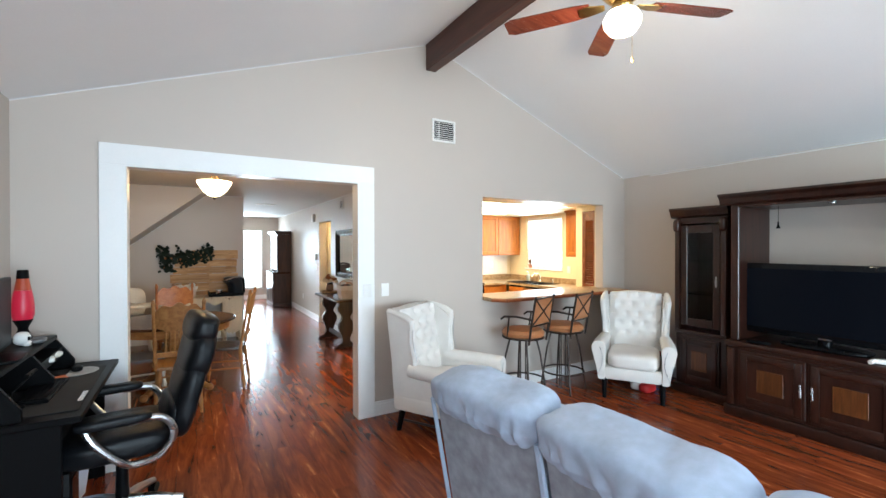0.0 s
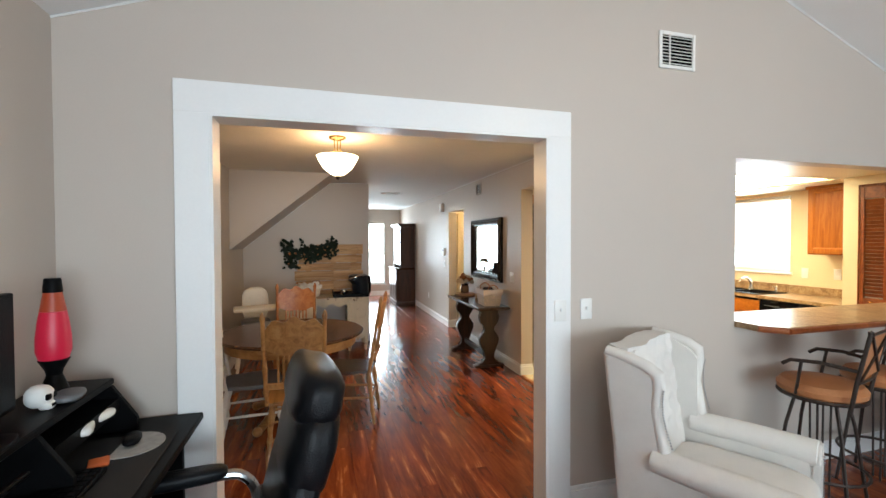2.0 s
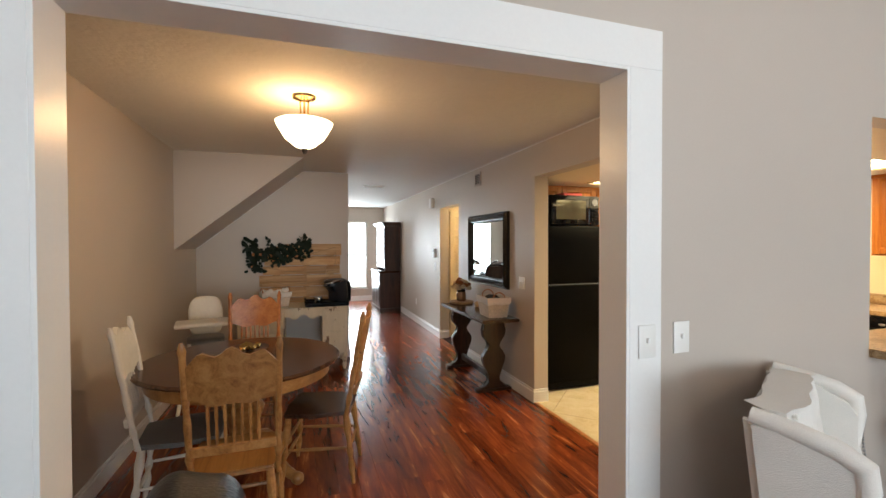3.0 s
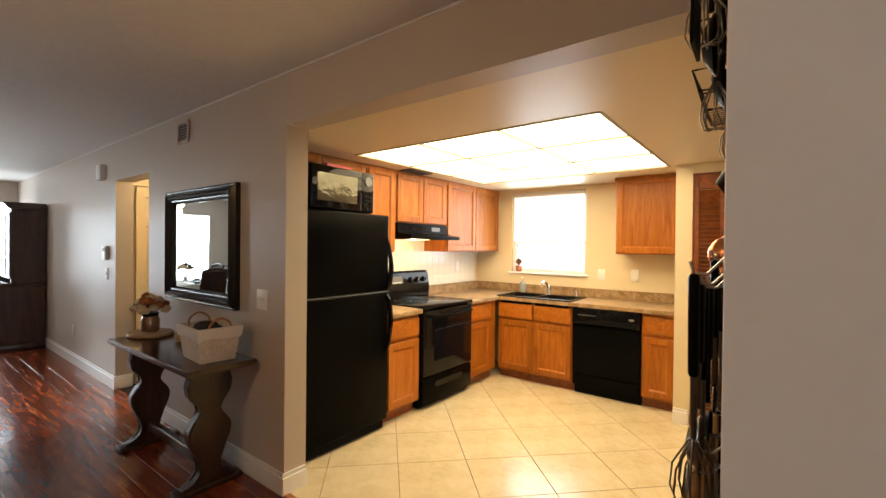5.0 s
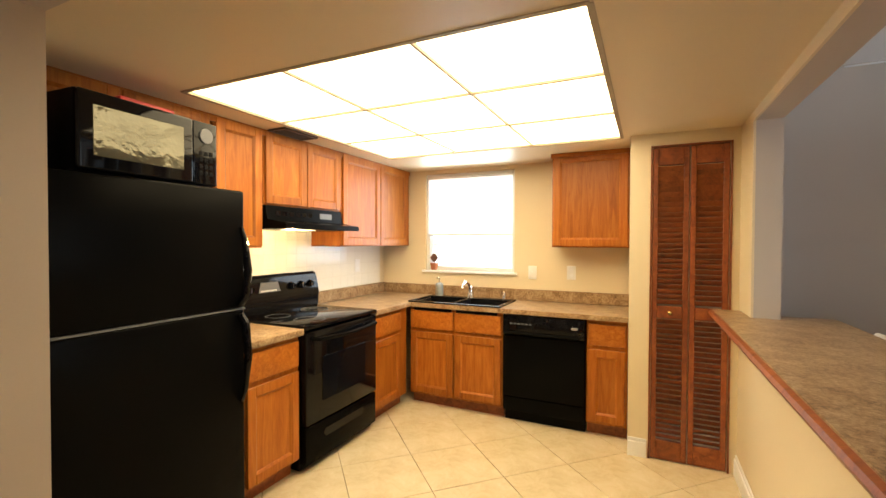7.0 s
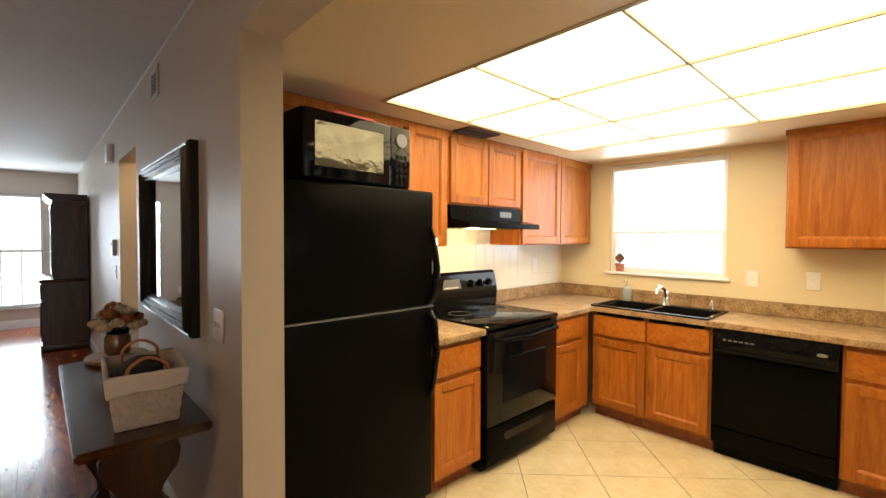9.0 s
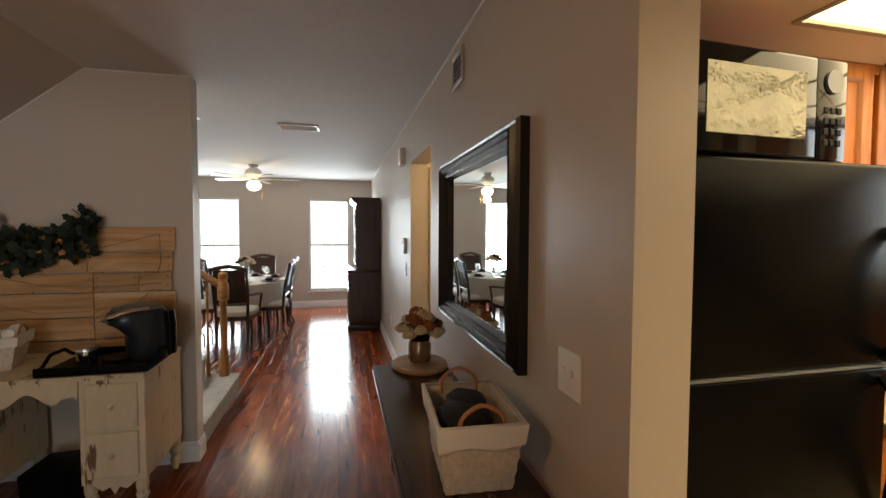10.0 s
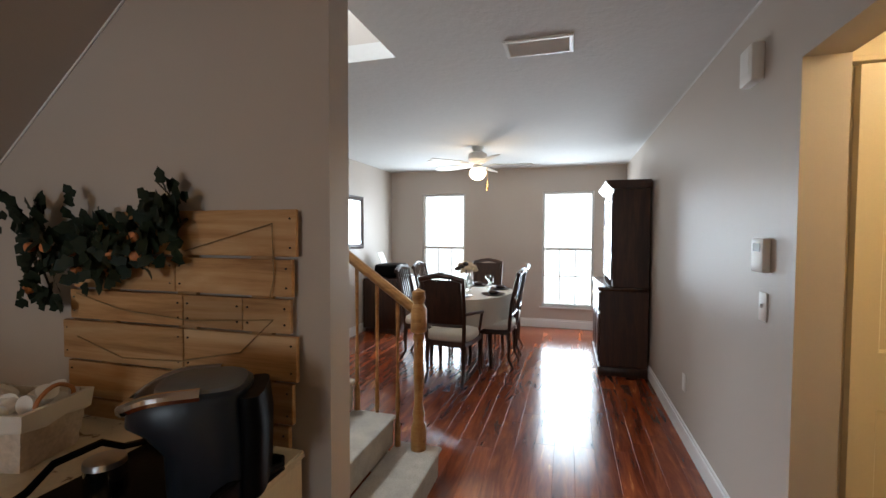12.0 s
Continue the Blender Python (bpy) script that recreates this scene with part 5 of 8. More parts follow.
def cabinet(label, x0, x1, z0, z1, doors, depth, face, drawers=(), toe=0.0, rz=0.0, origin=None, well=False):
    """An oak cabinet box; local x across the face, +y into the wall; doors and drawers as (x, z, w, h)."""
    t = thing("kitchen_cabinet", label, "cabinet", origin, rz, "oak kitchen cabinets")
    w = x1 - x0
    bm = B()
    if well:
        box(bm, 0, 0.02, toe, w, depth, 0.66, 0.002); box(bm, 0, 0.02, 0.66, w, 0.034, z1 - z0, 0.002)
    else:
        box(bm, 0, 0.02, toe, w, depth, z1 - z0, 0.002)
    part("body", bm, OAK, t)
    if toe:
        bm = B(); box(bm, 0.002, 0.08, 0, w - 0.002, depth, toe); part("toe_kick", bm, LOUVRE, t)
    for dx, dz, dw, dh in doors:
        raised_door(t, "door", dw, dh, Matrix.Translation((dx, 0, dz)))
    for dx, dz, dw, dh in drawers:
        drawer_front(t, dw, dh, Matrix.Translation((dx, 0, dz)))
    return t


UF, UD = 6.705, 0.32          # front of the upper cabinets, their depth
BF = 6.4                      # front of the base cabinets on the stove wall
cabinet("oak cabinet over the refrigerator", 2.53, 3.44, 1.86, KC, [(0.01, 0.01, 0.44, 0.26), (0.46, 0.01, 0.44, 0.26)], UD, UF, origin=(2.53, UF, 1.86))
cabinet("tall oak wall cabinet beside the microwave", 3.46, 3.8, 1.39, KC, [(0.01, 0.01, 0.32, 0.73)], UD, UF, origin=(3.46, UF, 1.39))
cabinet("short oak wall cabinet over the range hood", 3.81, 4.57, 1.665, KC, [(0.01, 0.01, 0.365, 0.455), (0.385, 0.01, 0.365, 0.455)], UD, UF, origin=(3.81, UF, 1.665))
cabinet("oak wall cabinet with two doors in the corner", 4.58, KE - 0.005, 1.39, KC, [(0.015, 0.01, 0.53, 0.73), (0.555, 0.01, 0.5, 0.73)], UD, UF, origin=(4.58, UF, 1.39))
cabinet("oak wall cabinet beside the window", 0, 0.58, 1.39, KC, [(0.01, 0.01, 0.56, 0.73)], UD, 0, origin=(5.355, 5.215, 1.39), rz=-90)
cabinet("oak base cabinet between refrigerator and stove", 3.4, 3.795, 0, 0.865, [(0.012, 0.12, 0.37, 0.53)], 0.6, BF, [(0.012, 0.68, 0.37, 0.155)], 0.1, origin=(3.4, BF, 0))
cabinet("oak base cabinet beside the stove", 4.57, 5.1, 0, 0.865, [(0.012, 0.12, 0.4, 0.53)], 0.6, BF, [(0.012, 0.68, 0.4, 0.155)], 0.1, origin=(4.57, BF, 0))
cabinet("oak sink base cabinet with two doors", 0, 0.85, 0, 0.865, [(0.012, 0.12, 0.405, 0.53), (0.432, 0.12, 0.405, 0.53)], 0.53, 0, [(0.012, 0.68, 0.405, 0.155), (0.432, 0.68, 0.405, 0.155)], 0.1, origin=(5.12, 6.4, 0), rz=-90, well=True)
cabinet("narrow oak base cabinet beside the dishwasher", 0, 0.28, 0, 0.865, [(0.015, 0.12, 0.25, 0.53)], 0.53, 0, [(0.015, 0.68, 0.25, 0.155)], 0.1, origin=(5.12, 4.91, 0), rz=-90)
bm = B(); box(bm, 2.53, UF + 0.005, 2.1, KE - 0.01, UF + 0.02, KC - 0.001)
box(bm, 5.34, 4.63, 2.105, 5.352, 5.22, KC - 0.001)
structure("cabinet_moulding", bm, OAKX, "oak strip above the wall cabinets", "moulding")

# worktop in two lengths with backsplash
wt = thing("kitchen_worktop", "brown speckled laminate worktop with a low backsplash", "worktop", (4.9, 6.4, 0.865))
bm = B(); box(bm, -1.515, -0.03, 0.002, -1.105, 0.62, 0.04, 0.006, 2); part("short_top", bm, COUNTER, wt)
bm = B()
box(bm, -0.335, -0.03, 0.002, 0.775, 0.625, 0.04, 0.003)
box(bm, 0.19, -1.775, 0.002, 0.775, -0.82, 0.04, 0.003)
box(bm, 0.19, -0.82, 0.002, 0.225, -0.03, 0.04, 0.001)
box(bm, 0.62, -0.82, 0.002, 0.775, -0.03, 0.04, 0.001)
part("corner_top", bm, COUNTER, wt)
bm = B(); box(bm, -0.335, 0.607, 0.041, 0.775, 0.626, 0.14, 0.003); part("backsplash", bm, COUNTER, wt)
bm = B(); box(bm, 0.757, -1.775, 0.041, 0.776, 0.607, 0.14, 0.003); part("backsplash", bm, COUNTER, wt)
bm = B(); box(bm, -1.515, 0.607, 0.041, -1.105, 0.626, 0.14, 0.003); part("backsplash", bm, COUNTER, wt)

# sink and tap
sink = thing("kitchen_sink", "black double-bowl drop-in sink", "sink", (5.33, 5.98, 0.905))
sx, sy = 0.24, 0.42
bm = B()
box(bm, -sx, -sy, 0, -sx + 0.035, sy, 0.014, 0.005, 2); box(bm, sx - 0.09, -sy, 0, sx, sy, 0.014, 0.005, 2)
for y0, y1 in ((-sy, -sy + 0.03), (-0.015, 0.015), (sy - 0.03, sy)):
    box(bm, -sx + 0.035, y0, 0, sx - 0.09, y1, 0.014, 0.003)
part("rim", bm, GLOSSBLACK, sink)
for y0 in (-sy + 0.03, 0.015):
    y1 = y0 + sy - 0.045
    bm = B()
    outer = [(-sx + 0.033, y0 - 0.002), (sx - 0.088, y0 - 0.002), (sx - 0.088, y1 + 0.002), (-sx + 0.033, y1 + 0.002)]
    cx, cy = sum(p[0] for p in outer) / 4, sum(p[1] for p in outer) / 4
    loops = [[bm.verts.new((cx + (p[0] - cx) * k, cy + (p[1] - cy) * k, z)) for p in outer] for k, z in ((1, 0.004), (0.97, -0.02), (0.9, -0.17), (0.8, -0.18))]
    rings(bm, loops, False); bm.faces.new(loops[-1])
    part("bowl", bm, SATINBLACK, sink)
tap = thing("kitchen_tap", "chrome kitchen tap with a single lever", "tap", (5.52, 5.98, 0.919))
bm = B(); lathe(bm, [(0.001, 0), (0.035, 0), (0.03, 0.02), (0.022, 0.05), (0.022, 0.09), (0.001, 0.1)], n=16); part("base", bm, CHROME, tap)
bm = B(); tube(bm, [(0, 0, 0.07), (-0.05, 0, 0.13), (-0.12, 0, 0.15), (-0.18, 0, 0.13), (-0.2, 0, 0.1)], 0.011, 10); part("spout", bm, CHROME, tap)
bm = B(); tube(bm, [(0, 0, 0.09), (0.0, 0.02, 0.12), (-0.02, 0.06, 0.15)], [0.014, 0.009, 0.008], 8); part("lever", bm, CHROME, tap)
bm = B(); lathe(bm, [(0.001, 0), (0.016, 0), (0.014, 0.05), (0.006, 0.07), (0.001, 0.07)], n=12); tube(bm, [(0, 0, 0.06), (-0.06, 0, 0.065)], 0.006, 6); solo("side_sprayer", bm, CHROME, "chrome side sprayer beside the tap", "sprayer", (5.52, 5.66, 0.919))
soap = thing("soap_dispenser", "grey soap bottle with a chrome pump", "soap bottle", (5.52, 6.3, 0.919))
bm = B(); lathe(bm, [(0.001, 0), (0.036, 0), (0.038, 0.01), (0.038, 0.1), (0.03, 0.115), (0.014, 0.125), (0.001, 0.125)], n=18); part("bottle", bm, paint("grey_glass_bottle", (0.28, 0.3, 0.29), 0.2), soap)
bm = B(); tube(bm, [(0, 0, 0.12), (0, 0, 0.17), (-0.045, 0, 0.168)], 0.007, 7); part("pump", bm, CHROME, soap)
pot = thing("plant_pot", "small terracotta pot with a brown cactus on the sill", "plant", (KE + 0.012, 6.44, KW[2] + 0.002))
bm = B(); lathe(bm, [(0.001, 0), (0.028, 0), (0.038, 0.055), (0.042, 0.055), (0.042, 0.07), (0.001, 0.068)], n=16); part("pot", bm, TERRA, pot)
bm = B(); prism(bm, [(-0.045, 0.12), (0, 0.07), (0.045, 0.12), (0, 0.17)], "x", -0.012, 0.012, 0.004); part("ornament", bm, paint("brown_heart", (0.14, 0.07, 0.045), 0.7), pot)

# stove
st = thing("electric_stove", "black electric stove with glass cooktop", "stove", (4.184, 6.4, 0))
W2_ = 0.378
bm = B(); box(bm, -W2_, 0.02, 0.02, W2_, 0.62, 0.89, 0.004); part("body", bm, BLACK, st)
bm = B(); box(bm, -W2_, -0.035, 0.89, W2_, 0.62, 0.918, 0.008, 2); top = part("cooktop", bm, GLOSSBLACK, st)
bm = B()
for x, y, r in ((-0.18, 0.12, 0.1), (0.18, 0.12, 0.08), (-0.18, 0.4, 0.08), (0.18, 0.4, 0.1)):
    tube(bm, [(x + r * math.cos(a), y + r * math.sin(a), 0.9183) for a in (2 * math.pi * i / 28 for i in range(28))], 0.0012, 4, True)
part("burner_rings", bm, GREYPL, top)
bm = B(); box(bm, -W2_ + 0.004, -0.03, 0.3, W2_ - 0.004, 0.02, 0.875, 0.008, 2); od = part("oven_door", bm, GLOSSBLACK, st)
bm = B(); box(bm, -0.23, -0.034, 0.42, 0.23, -0.029, 0.7, 0.003); part("oven_window", bm, SCREEN, od)
bm = B(); tube(bm, [(-0.33, -0.03, 0.835), (-0.3, -0.075, 0.83), (0, -0.085, 0.815), (0.3, -0.075, 0.83), (0.33, -0.03, 0.835)], 0.014, 8); part("handle", bm, BLACK, od)
bm = B(); box(bm, -W2_ + 0.004, -0.028, 0.06, W2_ - 0.004, 0.02, 0.288, 0.01, 2); dr = part("drawer", bm, BLACK, st)
bm = B(); prism(bm, [(-0.2, 0.18), (0.2, 0.18), (0.22, 0.215), (0.2, 0.235), (-0.2, 0.235), (-0.22, 0.215)], "y", -0.031, -0.026, 0.002); part("drawer_pull", bm, GLOSSBLACK, dr)
bm = B(); prism(bm, [(0.53, 0.915), (0.62, 0.915), (0.62, 1.19), (0.57, 1.19), (0.55, 1.16), (0.53, 1.03)], "x", -W2_, W2_, 0.008); bg = part("control_panel", bm, GLOSSBLACK, st)
for x in (-0.3, 0.08, 0.18, 0.28):
    bm = B(); tube(bm, [(x, 0.545, 1.1), (x, 0.515, 1.095)], [0.028, 0.024], 14); kn = part("knob", bm, BLACK, bg)
    bm = B(); box(bm, x - 0.003, 0.508, 1.08, x + 0.003, 0.516, 1.115, 0.001); part("knob_mark", bm, SILVER, kn)
bm = B(); prism(bm, [(-0.22, 1.06), (-0.02, 1.06), (-0.05, 1.14), (-0.2, 1.14)], "y", 0.536, 0.541); part("display", bm, GREYPL, bg)
bm = B()
for i in range(8):
    box(bm, -0.2 + i * 0.018, 0.533, 1.075, -0.19 + i * 0.018, 0.537, 1.085)
part("buttons", bm, PLASTIC, bg)
bm = B()
for x in (-0.34, 0.34):
    for y in (0.06, 0.56):
        lathe(bm, [(0.02, 0), (0.02, 0.03)], (x, y, 0), 8)
part("feet", bm, SATINBLACK, st)

# hood
hood = thing("range_hood", "black under-cabinet range hood", "range hood", (4.19, 6.535, 1.51))
bm = B(); prism(bm, [(-0.005, 0.0), (0.49, 0.0), (0.49, 0.153), (0.17, 0.153), (0.16, 0.06), (0.0, 0.035)], "x", -0.375, 0.375, 0.004); part("body", bm, BLACK, hood)
bm = B(); box(bm, 0.12, 0.162, 0.085, 0.25, 0.169, 0.125); part("switch_panel", bm, GREYPL, hood)
bm = B()
for i in range(6):
    box(bm, -0.3 + i * 0.06, 0.163, 0.09, -0.26 + i * 0.06, 0.168, 0.12)
part("vent_slots", bm, GLOSSBLACK, hood)
bm = B(); box(bm, -0.2, 0.1, -0.004, 0.0, 0.22, 0.0); part("lamp_lens", bm, glow("hood_lens", (1, 0.75, 0.4), 4), hood)

# refrigerator
fr = thing("refrigerator", "black top-freezer refrigerator beside the opening", "refrigerator", (2.965, 6.4, 0))
fw = 0.405
bm = B(); box(bm, -fw, 0.05, 0.03, fw, 0.62, 1.66, 0.006, 2); part("body", bm, BLACK, fr)
for z0, z1, hz in ((0.09, 1.085, (0.62, 1.06)), (1.095, 1.685, (1.115, 1.5))):
    bm = B(); box(bm, -fw, -0.03, z0, fw, 0.045, z1, 0.012, 3); d = part("freezer_door" if z0 > 1 else "fridge_door", bm, BLACK, fr)
    x = fw - 0.03
    zz = hz[::-1] if z0 < 1 else hz
    bm = B(); tube(bm, [(x, -0.035, zz[0]), (x, -0.07, zz[0] + (zz[1] - zz[0]) * 0.1), (x + 0.004, -0.085, (zz[0] * 0.55 + zz[1] * 0.45)), (x + 0.01, -0.055, zz[0] + (zz[1] - zz[0]) * 0.85), (x + 0.01, -0.03, zz[1])], [0.02, 0.02, 0.02, 0.014, 0.01], 10); part("handle", bm, GLOSSBLACK, d)
bm = B(); box(bm, -fw + 0.02, 0.0, 0.02, fw - 0.02, 0.05, 0.085, 0.003); part("kick_grille", bm, SATINBLACK, fr)
# grey strip over the gap between the doors, painted in as its thin highlight
bm = B(); box(bm, -fw, -0.032, 1.086, fw, 0.04, 1.094); part("gap_highlight", bm, GREYPL, fr)
bm = B()
for x in (-0.35, 0.35):
    for y in (0.1, 0.55):
        lathe(bm, [(0.025, 0), (0.025, 0.035)], (x, y, 0), 8)
part("feet", bm, SATINBLACK, fr)
mw = thing("microwave", "black countertop microwave with a reflecting door", "microwave", (2.965, 6.62, 1.685), 3)
bm = B(); box(bm, -0.3, -0.17, 0.012, 0.3, 0.2, 0.32, 0.008, 2); part("case", bm, SATINBLACK, mw)
bm = B(); box(bm, -0.3, -0.195, 0.015, 0.17, -0.17, 0.317, 0.012, 3); d = part("door", bm, GLOSSBLACK, mw)
bm = B(); box(bm, -0.25, -0.1975, 0.07, 0.12, -0.194, 0.265, 0.002); part("window", bm, paint("mirrored_mesh_window", (0.11, 0.105, 0.075), 0.08, 0.5, vary=0.3, fine=7, coarse=3, bump=0.5), d)
bm = B(); box(bm, 0.172, -0.19, 0.015, 0.3, -0.17, 0.317, 0.008, 2); cp = part("control_panel", bm, GLOSSBLACK, mw)
bm = B(); lathe(bm, [(0.001, 0), (0.035, 0), (0.035, 0.008), (0.001, 0.008)], n=20); bm.transform(Matrix.Translation((0.236, -0.19, 0.25)) @ Matrix.Rotation(radians(90), 4, "X")); part("dial", bm, GREYPL, cp)
bm = B()
for i in range(4):
    for j in range(3):
        box(bm, 0.2 + j * 0.027, -0.193, 0.06 + i * 0.032, 0.22 + j * 0.027, -0.189, 0.08 + i * 0.032, 0.002)
part("buttons", bm, SATINBLACK, cp)
bm = B()
for x in (-0.25, 0.25):
    for y in (-0.12, 0.15):
        lathe(bm, [(0.015, 0), (0.015, 0.014)], (x, y, 0), 8)
part("feet", bm, SATINBLACK, mw)
bm = B(); box(bm, -0.12, -0.06, 0, 0.12, 0.06, 0.03, 0.004); solo("red_packet", bm, RED, "flat red packet on top of the microwave", "packet", (2.98, 6.56, 2.006), 4)

# dishwasher
dw = thing("dishwasher", "black built-in dishwasher under the worktop", "dishwasher", (5.12, 5.23, 0), -90)
bm = B(); box(bm, -0.315, 0.01, 0.1, 0.315, 0.53, 0.862, 0.003); part("body", bm, BLACK, dw)
bm = B(); box(bm, -0.31, -0.02, 0.22, 0.31, 0.01, 0.7, 0.006, 2); part("door", bm, BLACK, dw)
bm = B(); box(bm, -0.31, -0.026, 0.705, 0.31, 0.01, 0.86, 0.008, 2); c = part("control_panel", bm, GLOSSBLACK, dw)
bm = B(); tube(bm, [(-0.28, -0.03, 0.725), (0, -0.036, 0.72), (0.28, -0.03, 0.725)], 0.012, 8); part("handle", bm, BLACK, c)
bm = B()
for i in range(6):
    box(bm, -0.25 + i * 0.03, -0.029, 0.79, -0.23 + i * 0.03, -0.025, 0.8)
part("buttons", bm, GREYPL, c)
bm = B(); puff(bm, (0.24, -0.027, 0.79), (0.05, 0.004, 0.02), 2.5, 4); part("badge", bm, SILVER, c)
bm = B(); box(bm, -0.31, 0.0, 0.1, 0.31, 0.02, 0.21, 0.004); part("lower_panel", bm, BLACK, dw)
bm = B(); box(bm, -0.31, 0.06, 0, 0.31, 0.1, 0.1); part("toe_kick", bm, SATINBLACK, dw)

# louvred pantry doors
pantry = thing("pantry_door", "red-brown louvred bifold pantry doors, shut", "bifold door", (PX + 0.022, PY0, 0.0), 90)
pw = (PY1 - PY0) / 2
for k in range(2):
    x0, x1 = k * pw + 0.004, (k + 1) * pw - 0.002
    bm = B()
    s = 0.032
    box(bm, x0, 0, 0.015, x0 + s, 0.028, 2.045, 0.003); box(bm, x1 - s, 0, 0.015, x1, 0.028, 2.045, 0.003)
    for z0, z1 in ((0.015, 0.14), (0.94, 1.02), (1.93, 2.045)):
        box(bm, x0 + s, 0, z0, x1 - s, 0.028, z1, 0.003)
    leaf = part("door_leaf", bm, LOUVRE, pantry)
    slat = B(); prism(slat, [(0.002, -0.016), (0.024, 0.012), (0.026, 0.015), (0.0, -0.012)], "x", 0, x1 - x0 - 2 * s)
    me = mesh_of("slat", slat, LOUVRE)
    for z0, z1 in ((0.15, 0.935), (1.03, 1.925)):
        n = int((z1 - z0) / 0.032)
        for i in range(n):
            share("slat", me, leaf, (x0 + s, 0, z0 + (i + 0.5) * (z1 - z0) / n))
bm = B(); ball(bm, (0, 0, 0), 0.016, 2); tube(bm, [(0, 0, 0), (0, 0.03, 0)], 0.006, 6); bm.transform(Matrix.Translation((pw * 1.5, 0.05, 0.98)) @ Matrix.Diagonal((1, -1, 1, 1))); part("knob", bm, BRASS, pantry)
bm = B()
box(bm, PX - 0.01, PY0 - 0.012, 0, PX + 0.02, PY0 - 0.001, 2.06, 0.002); box(bm, PX - 0.01, PY1 + 0.001, 0, PX + 0.02, PY1 + 0.012, 2.06, 0.002); box(bm, PX - 0.01, PY0, 2.048, PX + 0.02, PY1, 2.06, 0.002)
structure("pantry_jamb", bm, LOUVRE, "thin red-brown jamb round the pantry doors", "door jamb")

# white wall tiles over the worktop
ts = 0.108
bm = B(); box(bm, 0, -0.006, 0, ts - 0.003, 0, ts - 0.003, 0.0015)
wall_tile = mesh_of("wall_tile", bm, WTILE, True)
tiles = thing("backsplash_tiles", "glossy white square wall tiles over the stove", "wall tile", (3.44, KN - 0.001, 1.01), kind="structure")
bm = B(); box(bm, 0, -0.004, 0, 20 * ts, 0, 4 * ts); part("tile_joints", bm, paint("white_grout", (0.74, 0.7, 0.6), 0.8), tiles)
for i in range(20):
    for j in range(4 if i * ts + 3.44 < 3.8 or i * ts + 3.44 > 4.57 else 5):
        share("wall_tile", wall_tile, tiles, (i * ts, 0, j * ts))
plate("cream light switch beside the kitchen window", (KE, 5.445, 1.156), -90, 1)
plate("cream wall outlet beside the kitchen window", (KE, 5.105, 1.165), -90, 1, outlet=True)
plate("white outlet on the tiled wall", (5.2, KN - 0.008, 1.2), 0, 1, outlet=True)
vent("ceiling_vent", "dark louvred vent in the kitchen ceiling", (3.97, 6.62, KC), 0, 0.3, 0.15, 0, SATINBLACK, IRON).rotation_euler = (radians(90), 0, 0)

# pegboard with utensils
PB = PW + PT + 0.012
peg = thing("pegboard", "tan pegboard crowded with hanging kitchen utensils", "pegboard", (2.1, PB, 1.2))
bm = B(); box(bm, -0.6, 0.002, -0.95, 0.39, 0.008, 0.93); part("board", bm, PEG, peg)
bm = B()
for i in range(38):
    for j in range(72):
        x, z = -0.58 + i * 0.0254, -0.93 + j * 0.0254
        if z < 0.92:
            v = [bm.verts.new((x + 0.003 * math.cos(a), 0.0084, z + 0.003 * math.sin(a))) for a in (k * math.pi / 3 for k in range(6))]
            bm.faces.new(v)
part("peg_holes", bm, HOLE, peg)["kind"] = "stuff"


def hook(x, z):
    bm = B(); tube(bm, [(x, PB + 0.012, z + 0.02), (x, PB + 0.03, z), (x, PB + 0.045, z), (x, PB + 0.05, z + 0.015)], 0.002, 5)
    return bm


def hung(name, label, cat, x, z, pieces, grp="", lean=0):
    """A utensil hanging on a hook at (x, z): pieces are (name, mesh, material), local z down from the hook."""
    t = thing(name, label, cat, (x, PB + 0.045, z), 0, grp)
    hk = hook(0, 0)
    hk.transform(Matrix.Translation((0, -PB - 0.045, 0)))
    part("hook", hk, SILVER, t)
    for nm, b, mt in pieces:
        b.transform(Matrix.Rotation(radians(lean), 4, "Y"))
        part(nm, b, mt, t)
    return t


def rod(z0, z1, r=0.006, r2=None):
    b = B(); tube(b, [(0, 0, z0), (0, 0, z1)], [r, r2 or r], 8); return b


def grip(z0, z1, w=0.02, d=0.014):
    b = B(); box(b, -w / 2, -d / 2, z1, w / 2, d / 2, z0, d * 0.45, 2); return b


def pan_bowl(r, depth, zc, tilt=90):
    b = B(); lathe(b, [(0.001, 0), (r * 0.8, 0), (r, depth), (r + 0.004, depth), (r * 0.84, -0.004), (0.001, -0.004)], n=24)
    b.transform(Matrix.Translation((0, 0.0, zc)) @ Matrix.Rotation(radians(tilt), 4, "X")); return b


def spoon_head(z, w=0.05, h=0.075):
    b = B(); lathe(b, [(0.001, -0.014), (0.55, -0.010), (1.0, 0.004), (0.96, 0.006), (0.5, -0.006), (0.001, -0.010)], n=18)
    b.transform(Matrix.Translation((0, 0, z)) @ Matrix.Rotation(radians(90), 4, "X") @ Matrix.Diagonal((w / 2, h / 2, 1, 1))); return b


